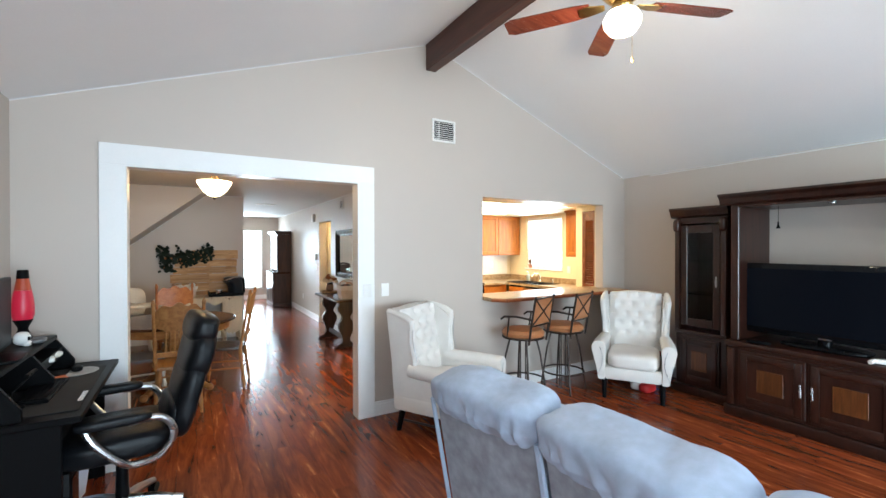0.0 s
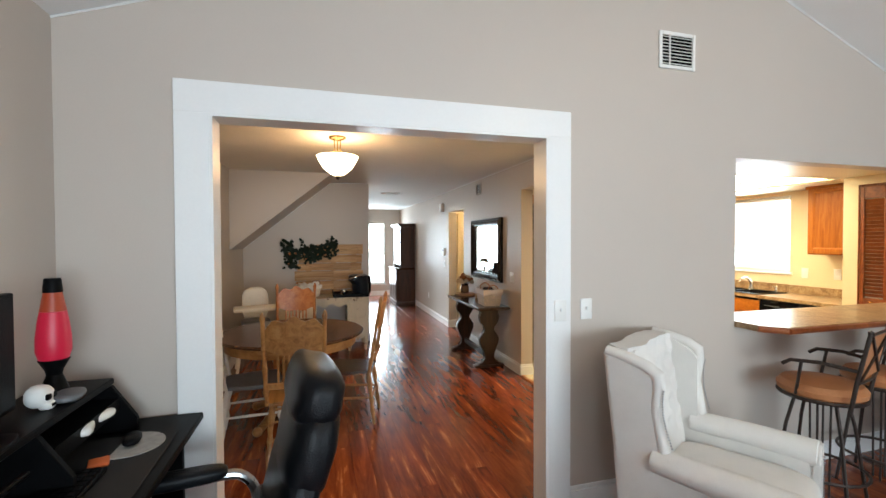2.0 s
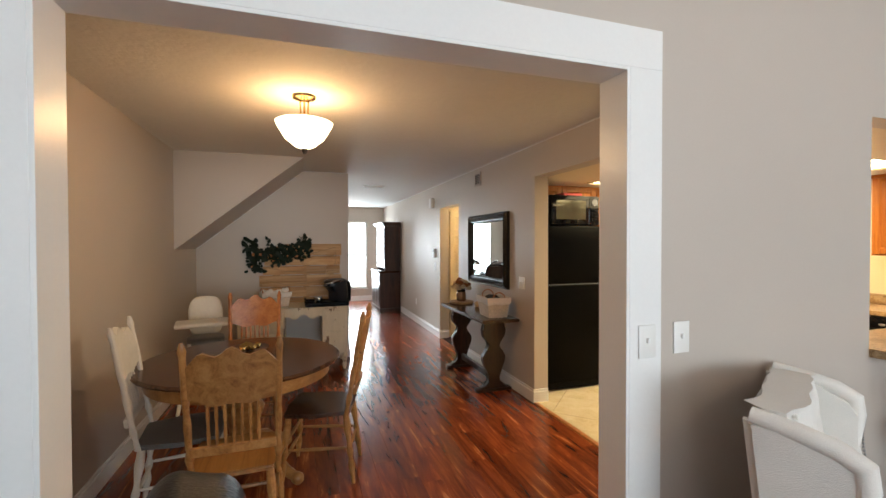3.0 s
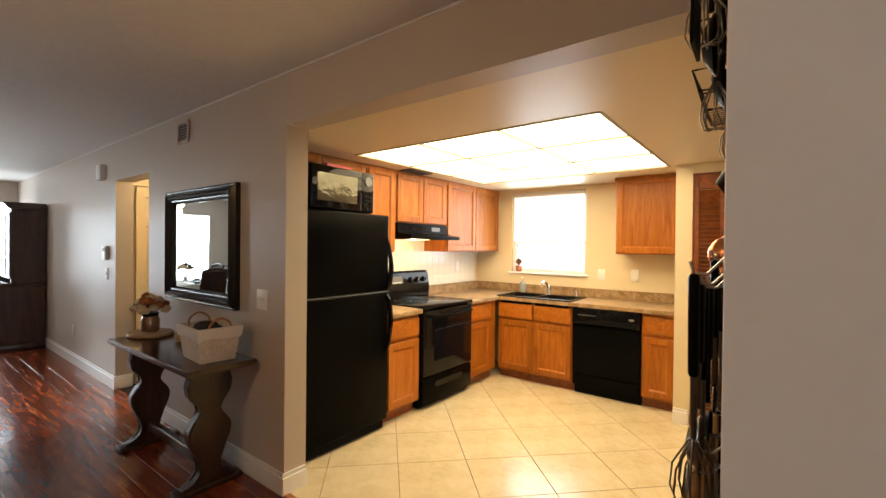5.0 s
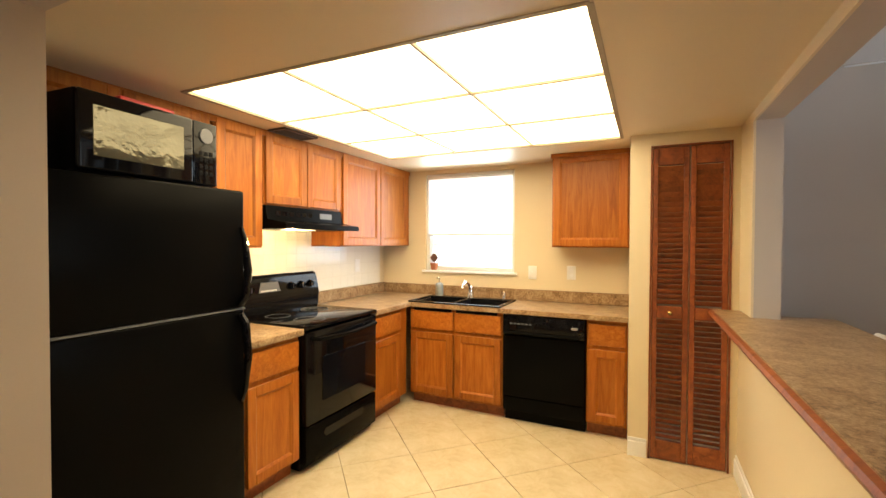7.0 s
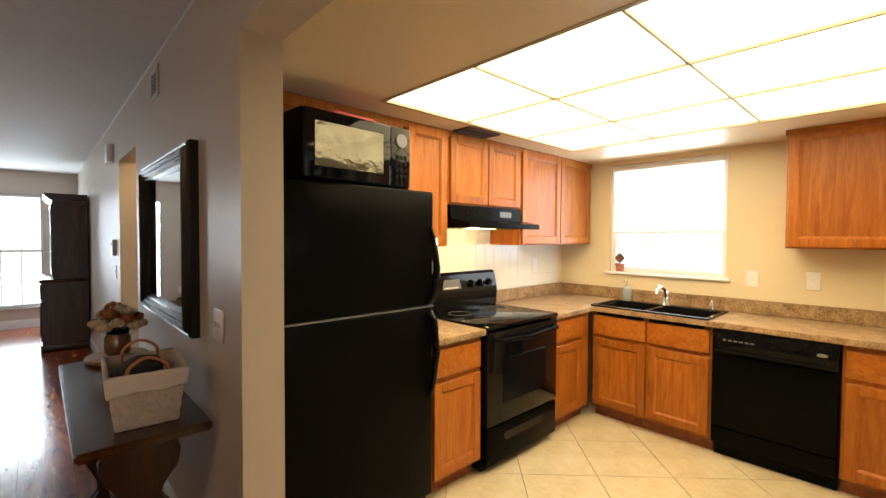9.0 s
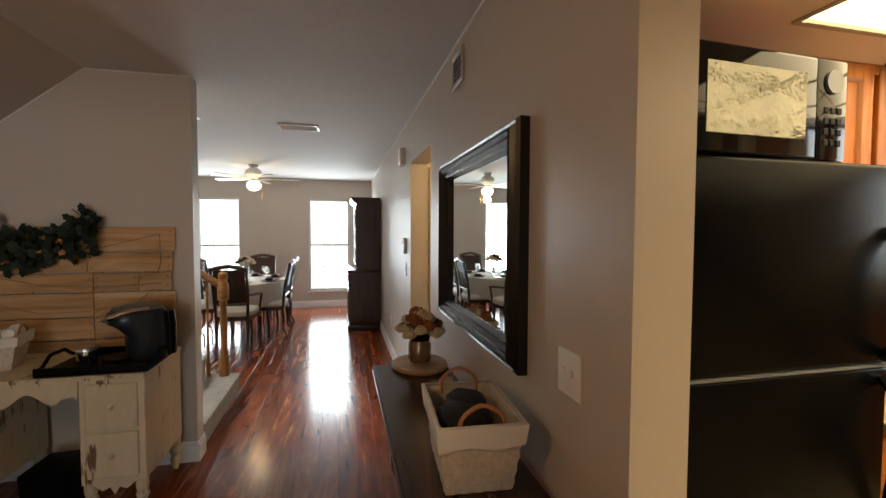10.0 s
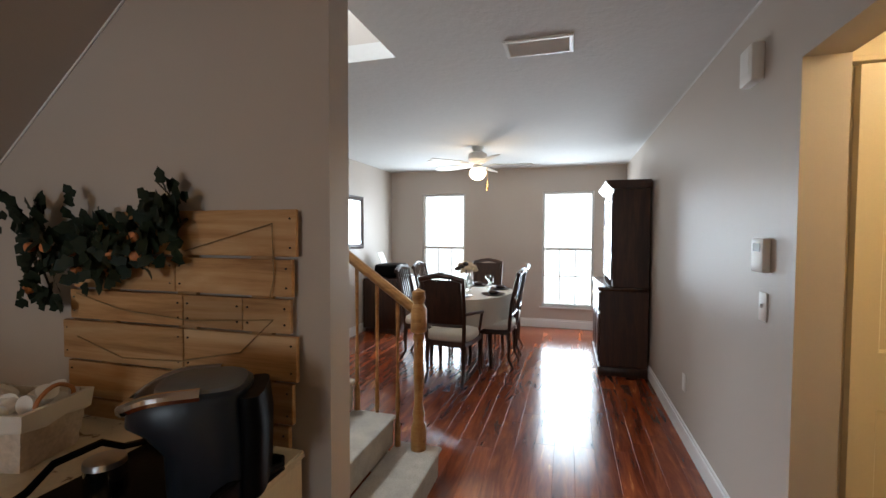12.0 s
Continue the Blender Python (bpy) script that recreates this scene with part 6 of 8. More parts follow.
def slotted_head(z, w=0.07, h=0.09):
    b = B()
    xs = [-w / 2 + w * i / 7 for i in range(8)]
    zs = [z - h / 2, z - h * 0.36, z + h * 0.36, z + h / 2]
    grid = [[[b.verts.new((x, y, q)) for q in zs] for x in xs] for y in (-0.002, 0.002)]
    for i in range(7):
        for j in range(3):
            if i % 2 and j == 1:
                for p, q in (((i, 1), (i, 2)), ((i + 1, 2), (i + 1, 1)), ((i, 2), (i + 1, 2)), ((i + 1, 1), (i, 1))):
                    b.faces.new((grid[0][p[0]][p[1]], grid[0][q[0]][q[1]], grid[1][q[0]][q[1]], grid[1][p[0]][p[1]]))
                continue
            for g in grid:
                b.faces.new((g[i][j], g[i + 1][j], g[i + 1][j + 1], g[i][j + 1]))
    rim = [(i, 0) for i in range(8)] + [(7, 1), (7, 2)] + [(i, 3) for i in range(7, -1, -1)] + [(0, 2), (0, 1)]
    for p, q in zip(rim, rim[1:] + rim[:1]):
        b.faces.new((grid[0][p[0]][p[1]], grid[0][q[0]][q[1]], grid[1][q[0]][q[1]], grid[1][p[0]][p[1]]))
    return b


def whisk_head(z, w=0.05, h=0.12):
    b = B()
    for k in range(4):
        c, s = math.cos(k * math.pi / 4), math.sin(k * math.pi / 4)
        tube(b, [(q * w / 2 * c * math.sin(u), q * w / 2 * s * math.sin(u), z + h / 2 - h * v) for q, u, v in ((1, 0.2, 0), (1, 1.1, 0.4), (1, 1.57, 0.75), (1, 0.8, 0.97), (-1, 0.8, 0.97), (-1, 1.57, 0.75), (-1, 1.1, 0.4), (-1, 0.2, 0))], 0.0013, 5)
    return b


basket = thing("wire_basket", "black wire basket mounted high on the pegboard", "wire basket", (2.27, PB + 0.008, 1.8), group="wire baskets")
bm = B()
for z, s in ((0, 0.8), (0.05, 0.9), (0.1, 1.0)):
    tube(bm, [(-0.1 * s, 0.002, z), (-0.1 * s, 0.125 * s, z), (0.1 * s, 0.125 * s, z), (0.1 * s, 0.002, z)], 0.0025, 5, True)
part("rings", bm, SATINBLACK, basket)
bm = B()
for i in range(9):
    x = -0.08 + i * 0.02
    tube(bm, [(x, 0.004, 0), (x, 0.1, 0), (x * 1.25, 0.125, 0.1)], 0.0015, 5)
for i in range(5):
    tube(bm, [(-0.08, 0.015 + i * 0.02, 0), (0.08, 0.015 + i * 0.02, 0)], 0.0015, 5)
part("wires", bm, SATINBLACK, basket)

copy_thing(basket, pose(2.25, PB + 0.008, 1.965))

for nm, lab, x, z, r, zc, tilt, mt in (("skillet", "black non-stick skillet hung on the pegboard", 2.12, 1.74, 0.06, -0.17, 58, SATINBLACK),):
    hung(nm, lab, "frying pan", x, z, [("handle", grip(0, zc + r * 0.8, 0.022, 0.012), mt), ("pan", pan_bowl(r, 0.022, zc, tilt), SATINBLACK)])
for x, z in ((2.445, 1.50), (2.34, 1.495)):
    b = B(); lathe(b, [(0.054 * math.cos(radians(q)), 0.052 * math.sin(radians(q))) for q in range(-89, 46, 9)] + [(0.04, 0.05), (0.037, 0.049)] + [(0.051 * math.cos(radians(q)), 0.049 * math.sin(radians(q))) for q in range(42, -90, -12)], n=32)
    b.transform(Matrix.Scale(0.94, 4)); b.transform(Matrix.Translation((0, 0.018, -0.058)) @ Matrix.Rotation(radians(62), 4, "X"))
    h2 = B(); tube(h2, [(0, -0.02, -0.035), (0, -0.022, -0.008), (0, -0.008, 0.006), (0, 0.016, 0.004), (0, 0.03, -0.012)], 0.0045, 8)
    hung("copper_mug", "polished copper mug hung by its handle", "mug", x, z, [("bowl", b, COPPER), ("handle", h2, BRASS)], "copper mugs")
for x, z, mt, le in ((2.42, 1.36, COPPER, -12), (2.39, 1.36, COPPER, -7), (2.34, 1.36, SILVER, 3), (2.3, 1.365, SILVER, 6)):
    hung("measuring_cup", "small metal measuring cup with a long handle", "measuring cup", x, z, [("handle", grip(0, -0.1, 0.012, 0.003), mt), ("cup", pan_bowl(0.034, 0.045, -0.13, 75), mt)], "measuring cups", le)

# handled utensils in rows, each with its own head
KINDS = [("ladle", "ladle on a hook", spoon_head), ("serving_spoon", "serving spoon on a hook", spoon_head), ("slotted_spatula", "slotted spatula on a hook", slotted_head), ("whisk", "wire whisk on a hook", whisk_head)]
FINISH = [("steel", STEEL, STEEL), ("black-handled", SATINBLACK, STEEL), ("black plastic", SATINBLACK, SATINBLACK), ("wooden-handled", BARK, STEEL), ("black", SATINBLACK, SATINBLACK), ("black-handled", SATINBLACK, SATINBLACK)]
rnd = random.Random(17)
for z0, xs, lo, hi in ((1.41, [1.56, 1.62, 1.67, 1.735, 1.8, 1.85, 1.91, 1.96, 2.02, 2.13, 2.18, 2.24], 0.17, 0.25), (2.0, [1.56, 1.63, 1.7, 1.77, 1.83, 1.9, 2.05, 2.12], 0.2, 0.28), (1.14, [1.6, 1.66, 1.72, 1.79, 1.84, 1.9, 1.97, 2.03, 2.1, 2.16, 2.22], 0.18, 0.3), (0.84, [1.62, 1.7, 1.78, 1.86, 1.95, 2.03, 2.12], 0.18, 0.26)):
    for x in xs:
        nm, lab, head = rnd.choice(KINDS)
        fin, mh, mk = rnd.choice(FINISH)
        if nm == "whisk":
            mk = STEEL
        ln = rnd.uniform(lo, hi)
        w = rnd.uniform(0.014, 0.024)
        hb = head(-ln - 0.02, rnd.uniform(0.04, 0.06), rnd.uniform(0.07, 0.1))
        hung(nm, fin + " " + lab, "utensil", x, z0 + rnd.uniform(-0.02, 0.03), [("handle", grip(0, -ln * 0.55, w, 0.013), mh), ("shaft", rod(-ln * 0.5, -ln + 0.03, 0.004), mk), ("head", hb, mk)], "", rnd.uniform(-5, 5))
b = grip(-0.005, -0.15, 0.024, 0.016)
hung("lime_peeler", "lime green plastic-handled peeler on a hook", "utensil", 2.075, 1.415, [("handle", b, GREEN), ("blade", grip(-0.15, -0.2, 0.012, 0.004), SILVER)])
b = B(); puff(b, (0, 0, -0.33), (0.05, 0.018, 0.08), 3, 6); hung("red_spatula", "red silicone spatula with a wooden handle", "utensil", 2.08, 1.97, [("handle", rod(0, -0.3, 0.007), BARK), ("head", b, RED)])
hung("lime_brush", "green loop-handled bottle opener on a hook", "utensil", 2.28, 1.82, [("handle", grip(0, -0.1, 0.02, 0.012), GREEN), ("shaft", rod(-0.1, -0.2, 0.004), SILVER)])
for x, z in ((2.44, 1.82), (2.38, 1.8)):
    b = B()
    for q in (-1, 1):
        tube(b, [(q * (0.022 + 0.018 * math.cos(a)), 0, -0.03 + 0.026 * math.sin(a)) for a in (2 * math.pi * i / 14 for i in range(14))], 0.004, 6, True)
    c = B()
    for q in (-1, 1):
        prism(c, [(q * 0.018, -0.05), (q * 0.006, -0.05), (-q * 0.004, -0.2), (-q * 0.009, -0.13)], "y", -0.002 + 0.003 * q, 0.001 + 0.003 * q)
    hung("kitchen_shears", "steel kitchen shears on a hook", "shears", x, z, [("grips", b, SILVER), ("blades", c, SILVER)], "kitchen shears")
for x, z, r, ln in ((2.42, 1.14, 0.05, 0.2), (2.35, 1.12, 0.062, 0.26), (2.29, 1.13, 0.055, 0.22)):
    b = B(); tube(b, [(r * math.cos(a), 0.0, -ln + r * math.sin(a)) for a in (2 * math.pi * i / 24 for i in range(24))], 0.003, 6, True)
    m2 = B(); lathe(m2, [(0.001, -r * 0.6), (r * 0.6, -r * 0.45), (r, 0), (r * 0.98, 0.001), (r * 0.55, -r * 0.42), (0.001, -r * 0.55)], n=20); m2.transform(Matrix.Translation((0, 0.0, -ln)) @ Matrix.Rotation(radians(90), 4, "X"))
    hung("strainer", "round steel mesh strainer on a hook", "strainer", x, z, [("rim", b, SILVER), ("mesh", m2, GREYPL), ("handle", rod(0, -ln + r, 0.004), SILVER)], "strainers", rnd.uniform(-14, -4))
# folded rack leaning below the pegboard
rack = thing("folded_stools", "grey folded metal step stool leaning by the pegboard", "step stool", (2.36, PB + 0.11, 0))
for i in range(3):
    bm = B(); tube(bm, [(-0.12 + i * 0.06, 0.09 + 0.02 * i, 0), (-0.1 + i * 0.06, 0.0 + 0.02 * i, 0.78), (0.0 + i * 0.05, 0.0 + 0.02 * i, 0.8), (0.02 + i * 0.05, 0.09 + 0.02 * i, 0)], 0.016, 8); part("frame", bm, GREYPL, rack)


# ---- dining room ----
def press_chair(loc, rz, frame_mat, seat_mat, label):
    """Pressed-back spindle chair; local +x is the front."""
    t = thing("dining_chair", label, "chair", loc, rz, "chairs round the oak table")
    bm = B(); prism(bm, [(-0.2, -0.17), (0.0, -0.22), (0.2, -0.21), (0.225, 0), (0.2, 0.21), (0.0, 0.22), (-0.2, 0.17)], "z", 0.43, 0.455, 0.008); part("seat", bm, seat_mat, t)
    prof = [(0.012, 0), (0.015, 0.05), (0.022, 0.12), (0.013, 0.16), (0.021, 0.2), (0.013, 0.25), (0.024, 0.34), (0.018, 0.43)]
    for x, y in ((0.18, -0.17), (0.18, 0.17), (-0.17, -0.15), (-0.17, 0.15)):
        bm = B(); lathe(bm, prof, n=10)
        for v in bm.verts:
            k = (0.43 - v.co.z) / 0.43
            v.co.x += x + k * (0.04 if x > 0 else -0.05); v.co.y += y + k * (0.03 if y > 0 else -0.03)
        part("leg", bm, frame_mat, t)
    for pts in (((0.2, -0.185, 0.17), (0.2, 0.185, 0.17)), ((0.195, -0.18, 0.27), (0.195, 0.18, 0.27)), ((0.2, -0.18, 0.22), (-0.19, -0.165, 0.22)), ((0.2, 0.18, 0.22), (-0.19, 0.165, 0.22)), ((-0.19, -0.165, 0.2), (-0.19, 0.165, 0.2))):
        bm = B(); a, b = Vector(pts[0]), Vector(pts[1]); tube(bm, [a, (a + b) / 2, b], [0.008, 0.012, 0.008], 8); part("stretcher", bm, frame_mat, t)
    for s in (-1, 1):
        bm = B(); lathe(bm, [(0.016, 0.44), (0.012, 0.5), (0.02, 0.54), (0.013, 0.58), (0.018, 0.7), (0.013, 0.76), (0.017, 0.85), (0.014, 1.02), (0.019, 1.05), (0.008, 1.09)], n=10)
        for v in bm.verts:
            v.co.x += -0.18 - 0.17 * (v.co.z - 0.44); v.co.y += s * (0.185 + 0.02 * (v.co.z - 0.44))
        part("back_post", bm, frame_mat, t)
    def bow(y, z):
        return -0.18 - 0.17 * (z - 0.44) - 0.025 * (1 - (y / 0.19) ** 2)
    bm = B()
    n = 16
    fr_, bk = [], []
    for i in range(n + 1):
        y = -0.185 + 0.37 * i / n
        q = abs(y) / 0.185
        zt = 1.045 - 0.05 * q ** 2 + 0.018 * math.cos(q * 9)
        zb = 0.79 + 0.03 * q + 0.012 * math.cos(q * 7)
        fr_.append([bm.verts.new((bow(y, z) + 0.011, y, z)) for z in (zb, (zb + zt) / 2, zt)])
        bk.append([bm.verts.new((bow(y, z) - 0.011, y, z)) for z in (zb, (zb + zt) / 2, zt)])
    for i in range(n):
        for j in range(2):
            bm.faces.new((fr_[i][j], fr_[i + 1][j], fr_[i + 1][j + 1], fr_[i][j + 1])); bm.faces.new((bk[i][j + 1], bk[i + 1][j + 1], bk[i + 1][j], bk[i][j]))
        bm.faces.new((fr_[i][2], fr_[i + 1][2], bk[i + 1][2], bk[i][2])); bm.faces.new((bk[i][0], bk[i + 1][0], fr_[i + 1][0], fr_[i][0]))
    for i in (0, n):
        bm.faces.new((fr_[i][0], fr_[i][1], fr_[i][2], bk[i][2], bk[i][1], bk[i][0]))
    part("crest_panel", bm, frame_mat, t, "pressed scalloped back panel")
    bm = B(); prism(bm, [(bow(0, 0.57) - 0.012, 0.56), (bow(0, 0.57) + 0.012, 0.56), (bow(0, 0.6) + 0.012, 0.605), (bow(0, 0.6) - 0.012, 0.605)], "y", -0.18, 0.18, 0.004); part("lower_rail", bm, frame_mat, t)
    for i in range(7):
        y = -0.105 + 0.035 * i
        bm = B(); a, b = Vector((bow(y, 0.6), y, 0.6)), Vector((bow(y, 0.8), y, 0.8)); tube(bm, [a, a.lerp(b, 0.3), a.lerp(b, 0.5), a.lerp(b, 0.7), b], [0.006, 0.009, 0.006, 0.009, 0.006], 7); part("spindle", bm, frame_mat, t)
    return t


press_chair((-0.04, 5.0, 0), 92, GOLDOAK, GOLDOAK, "golden oak pressed-back chair tucked at the table")
press_chair((-0.12, 6.42, 0), -90, REDOAK, REDOAK, "reddish oak pressed-back chair across the table")
press_chair((0.4, 5.58, 0), 166, GOLDOAK, DARKTOP, "golden oak chair with a dark brown seat beside the table")
press_chair((-0.39, 5.42, 0), 6, WHITEPAINT, GREYPL, "white painted chair with a grey seat at the table")

dt = thing("dining_table", "round pedestal table with dark top and oak base", "dining table", (-0.1, 5.7, 0))
bm = B(); lathe(bm, [(0.001, 0.735), (0.58, 0.735), (0.61, 0.745), (0.615, 0.757), (0.6, 0.768), (0.001, 0.77)], n=48); part("tabletop", bm, DARKTOP, dt)
bm = B(); lathe(bm, [(0.5, 0.655), (0.545, 0.655), (0.55, 0.735), (0.5, 0.735)], n=48); part("apron", bm, GOLDOAK, dt)
bm = B(); lathe(bm, [(0.001, 0.1), (0.12, 0.1), (0.13, 0.16), (0.08, 0.22), (0.1, 0.36), (0.13, 0.44), (0.09, 0.5), (0.11, 0.62), (0.16, 0.655), (0.001, 0.655)], n=28); part("pedestal", bm, GOLDOAK, dt)
for i in range(4):
    a = radians(45 + 90 * i + 8)
    c, s = math.cos(a), math.sin(a)
    bm = B(); tube(bm, [(0.08 * c, 0.08 * s, 0.2), (0.2 * c, 0.2 * s, 0.17), (0.32 * c, 0.32 * s, 0.08), (0.4 * c, 0.4 * s, 0.045)], [0.05, 0.045, 0.035, 0.03], 10); ball(bm, (0.42 * c, 0.42 * s, 0.04), 0.04, 2); part("claw_foot", bm, GOLDOAK, dt)
bowl = thing("fruit_bowl", "dark bowl of ornaments on the dining table", "bowl", (-0.08, 5.75, 0.77))
bm = B(); lathe(bm, [(0.001, 0), (0.06, 0), (0.13, 0.045), (0.135, 0.05), (0.12, 0.046), (0.001, 0.02)], n=24); part("dish", bm, DARKWOOD, bowl)
bm = B()
for i in range(9):
    ball(bm, (0.07 * math.cos(i * 2.4) * (i / 9), 0.07 * math.sin(i * 2.4) * (i / 9), 0.055), 0.025, 1)
part("filler", bm, BRASS, bowl)

pend = thing("pendant_light", "semi-flush brass light with a lit alabaster bowl", "ceiling light", (0.29, 5.47, CH))
bm = B(); lathe(bm, [(0.001, 0), (0.075, 0), (0.07, -0.015), (0.02, -0.03), (0.001, -0.03)], n=24); part("canopy", bm, BRASS, pend)
bm = B()
for i in range(3):
    a = radians(30 + 120 * i)
    tube(bm, [(0.03 * math.cos(a), 0.03 * math.sin(a), -0.02), (0.025 * math.cos(a), 0.025 * math.sin(a), -0.1), (0.07 * math.cos(a), 0.07 * math.sin(a), -0.16)], 0.006, 7)
tube(bm, [(0, 0, -0.02), (0, 0, -0.345)], 0.006, 7)
part("arms", bm, BRASS, pend)
bm = B(); lathe(bm, [(0.165, -0.16), (0.175, -0.165), (0.165, -0.19), (0.12, -0.265), (0.06, -0.315), (0.02, -0.33), (0.018, -0.326), (0.057, -0.308), (0.115, -0.258), (0.158, -0.186)], n=36); g = part("bowl_shade", bm, BOWL, pend, "frosted alabaster glass bowl, lit"); g.visible_shadow = False
bm = B(); lathe(bm, [(0.001, -0.33), (0.02, -0.33), (0.016, -0.345), (0.008, -0.36), (0.001, -0.36)], n=14); part("finial", bm, IRON, pend)

hc = thing("high_chair", "cream plastic baby high chair behind the table", "high chair", (-0.6, 7.2, 0), -80)
bm = B(); puff(bm, (-0.16, 0, 0.8), (0.06, 0.3, 0.4), 3, 10); part("backrest", bm, WHITEPAINT, hc)
bm = B(); puff(bm, (0, 0, 0.6), (0.32, 0.32, 0.08), 4, 8); part("seat", bm, GREYPL, hc)
bm = B(); box(bm, 0.05, -0.24, 0.77, 0.33, 0.24, 0.81, 0.015, 2); part("tray", bm, WHITEPAINT, hc)
for x in (-0.14, 0.14):
    for y in (-0.13, 0.13):
        bm = B(); tube(bm, [(x, y, 0.6), (x * 1.9, y * 1.7, 0.0)], 0.016, 8); part("leg", bm, WHITEPAINT, hc)

# coffee desk
P0 = 7.885
cd = thing("painted_desk", "distressed cream kneehole desk used as a coffee bar", "desk", (0.2, 8.16, 0))
D0, D1, DF = -0.62, 0.59, -0.275
bm = B(); prism(bm, [(D0 - 0.01, DF - 0.005), (D1 + 0.005, DF - 0.005), (D1 + 0.005, 0.26), (D0 - 0.01, 0.26)], "z", 0.735, 0.76, 0.006); part("desktop", bm, CREAMPAINT, cd)
for x0, x1 in ((D0, -0.12), (0.3, D1)):
    bm = B(); box(bm, x0, DF + 0.012, 0.2, x1, 0.25, 0.735, 0.004); ped = part("pedestal", bm, CREAMPAINT, cd)
    for z0, z1 in ((0.485, 0.715), (0.235, 0.465)):
        bm = B(); box(bm, x0 + 0.03, DF, z0, x1 - 0.03, DF + 0.014, z1, 0.004); dr = part("drawer", bm, CREAMPAINT, ped)
        bm = B(); ball(bm, ((x0 + x1) / 2, DF - 0.014, (z0 + z1) / 2), 0.014, 2); part("knob", bm, CREAMPAINT, dr)
    for x in (x0 + 0.03, x1 - 0.03):
        for y in (DF + 0.04, 0.22):
            bm = B(); lathe(bm, [(0.014, 0), (0.022, 0.025), (0.03, 0.06), (0.02, 0.085), (0.032, 0.115), (0.024, 0.14), (0.03, 0.155), (0.03, 0.2)], (x, y, 0), 14); part("foot", bm, CREAMPAINT, cd)
    bm = B(); prism(bm, [(x0 + 0.05, 0.2), (x1 - 0.05, 0.2), (x1 - 0.09, 0.165), ((x0 + x1) / 2 + 0.02, 0.18), ((x0 + x1) / 2, 0.14), ((x0 + x1) / 2 - 0.02, 0.18), (x0 + 0.09, 0.165)], "y", DF + 0.014, DF + 0.028); part("scalloped_skirt", bm, CREAMPAINT, cd)
top_ = [(-0.12, 0.735), (0.3, 0.735)]
low = [(0.3 - 0.42 * i / 24, 0.655 + 0.03 * math.cos(i / 24 * 4 * math.pi) * (1 if 4 < i < 20 else 0.4) - (0.03 if i in (0, 24) else 0)) for i in range(25)]
bm = B(); prism(bm, top_ + low, "y", DF + 0.004, DF + 0.022); part("scalloped_apron", bm, CREAMPAINT, cd, "scalloped cream kneehole apron")
bm = B(); lathe(bm, [(0.001, 0), (0.16, 0), (0.17, 0.2), (0.001, 0.22)], n=4, sx=1.1); bm.transform(Matrix.Rotation(radians(45), 4, "Z")); solo("black_bag", bm, SATINBLACK, "black storage box in the desk kneehole", "box", (0.26, 8.2, 0))

tray = thing("serving_tray", "black wooden serving tray with handles", "tray", (0.56, 8.1, 0.762))
bm = B(); box(bm, -0.25, -0.2, 0, 0.25, 0.2, 0.012, 0.003); part("base", bm, SATINBLACK, tray)
for b in ((-0.25, -0.2, 0.25, -0.185), (-0.25, 0.185, 0.25, 0.2)):
    bm = B(); box(bm, b[0], b[1], 0.012, b[2], b[3], 0.045, 0.003); part("long_side", bm, SATINBLACK, tray)
for s in (-1, 1):
    bm = B(); tube(bm, [(s * 0.244, -0.19, 0.02), (s * 0.25, -0.12, 0.035), (s * 0.252, -0.06, 0.075), (s * 0.252, 0.06, 0.075), (s * 0.25, 0.12, 0.035), (s * 0.244, 0.19, 0.02)], 0.01, 7); part("handle", bm, SATINBLACK, tray)
km = thing("coffee_maker", "dark slate pod coffee maker with a chrome lid handle", "coffee maker", (0.66, 8.13, 0.772), 30)
km.scale = (1, 1, 0.94)


def oval(cx, rx, ry, z, k=28, power=3.2):
    """A rounded-square loop of points."""
    out = []
    for i in range(k):
        c, q = math.cos(2 * math.pi * i / k), math.sin(2 * math.pi * i / k)
        out.append((cx + rx * math.copysign(abs(c) ** (2 / power), c), ry * math.copysign(abs(q) ** (2 / power), q), z))
    return out


def loft(stations):
    b = B()
    rings(b, [[b.verts.new(p) for p in oval(*st)] for st in stations])
    return b


part("body", loft([(0.055, 0.09, 0.112, 0), (0.055, 0.095, 0.118, 0.02), (0.052, 0.098, 0.12, 0.15), (0.03, 0.118, 0.12, 0.2), (0.008, 0.135, 0.119, 0.225), (0.01, 0.134, 0.117, 0.27), (0.018, 0.124, 0.11, 0.292), (0.022, 0.112, 0.1, 0.298)]), NAVY, km)
part("lid", loft([(0.03, 0.1, 0.09, 0.298), (0.03, 0.098, 0.088, 0.308), (0.032, 0.085, 0.074, 0.315)]), GREYPL, km, "grey oval lid")
bm = B(); tube(bm, smooth_line([(0.05, -0.1, 0.3), (-0.05, -0.104, 0.295), (-0.115, -0.075, 0.268), (-0.138, 0, 0.25), (-0.115, 0.075, 0.268), (-0.05, 0.104, 0.295), (0.05, 0.1, 0.3)]), 0.017, 10); part("lid_handle", bm, CHROME, km, "curved chrome lid handle")
part("drip_tray", loft([(-0.06, 0.085, 0.085, 0), (-0.06, 0.09, 0.088, 0.02), (-0.06, 0.085, 0.084, 0.032)]), SATINBLACK, km)
part("water_tank", loft([(0.155, 0.03, 0.1, 0.02), (0.157, 0.032, 0.102, 0.2), (0.15, 0.03, 0.095, 0.28)]), SATINBLACK, km)
can = thing("sugar_canister", "clear and chrome canister on the tray", "canister", (0.46, 8.06, 0.775))
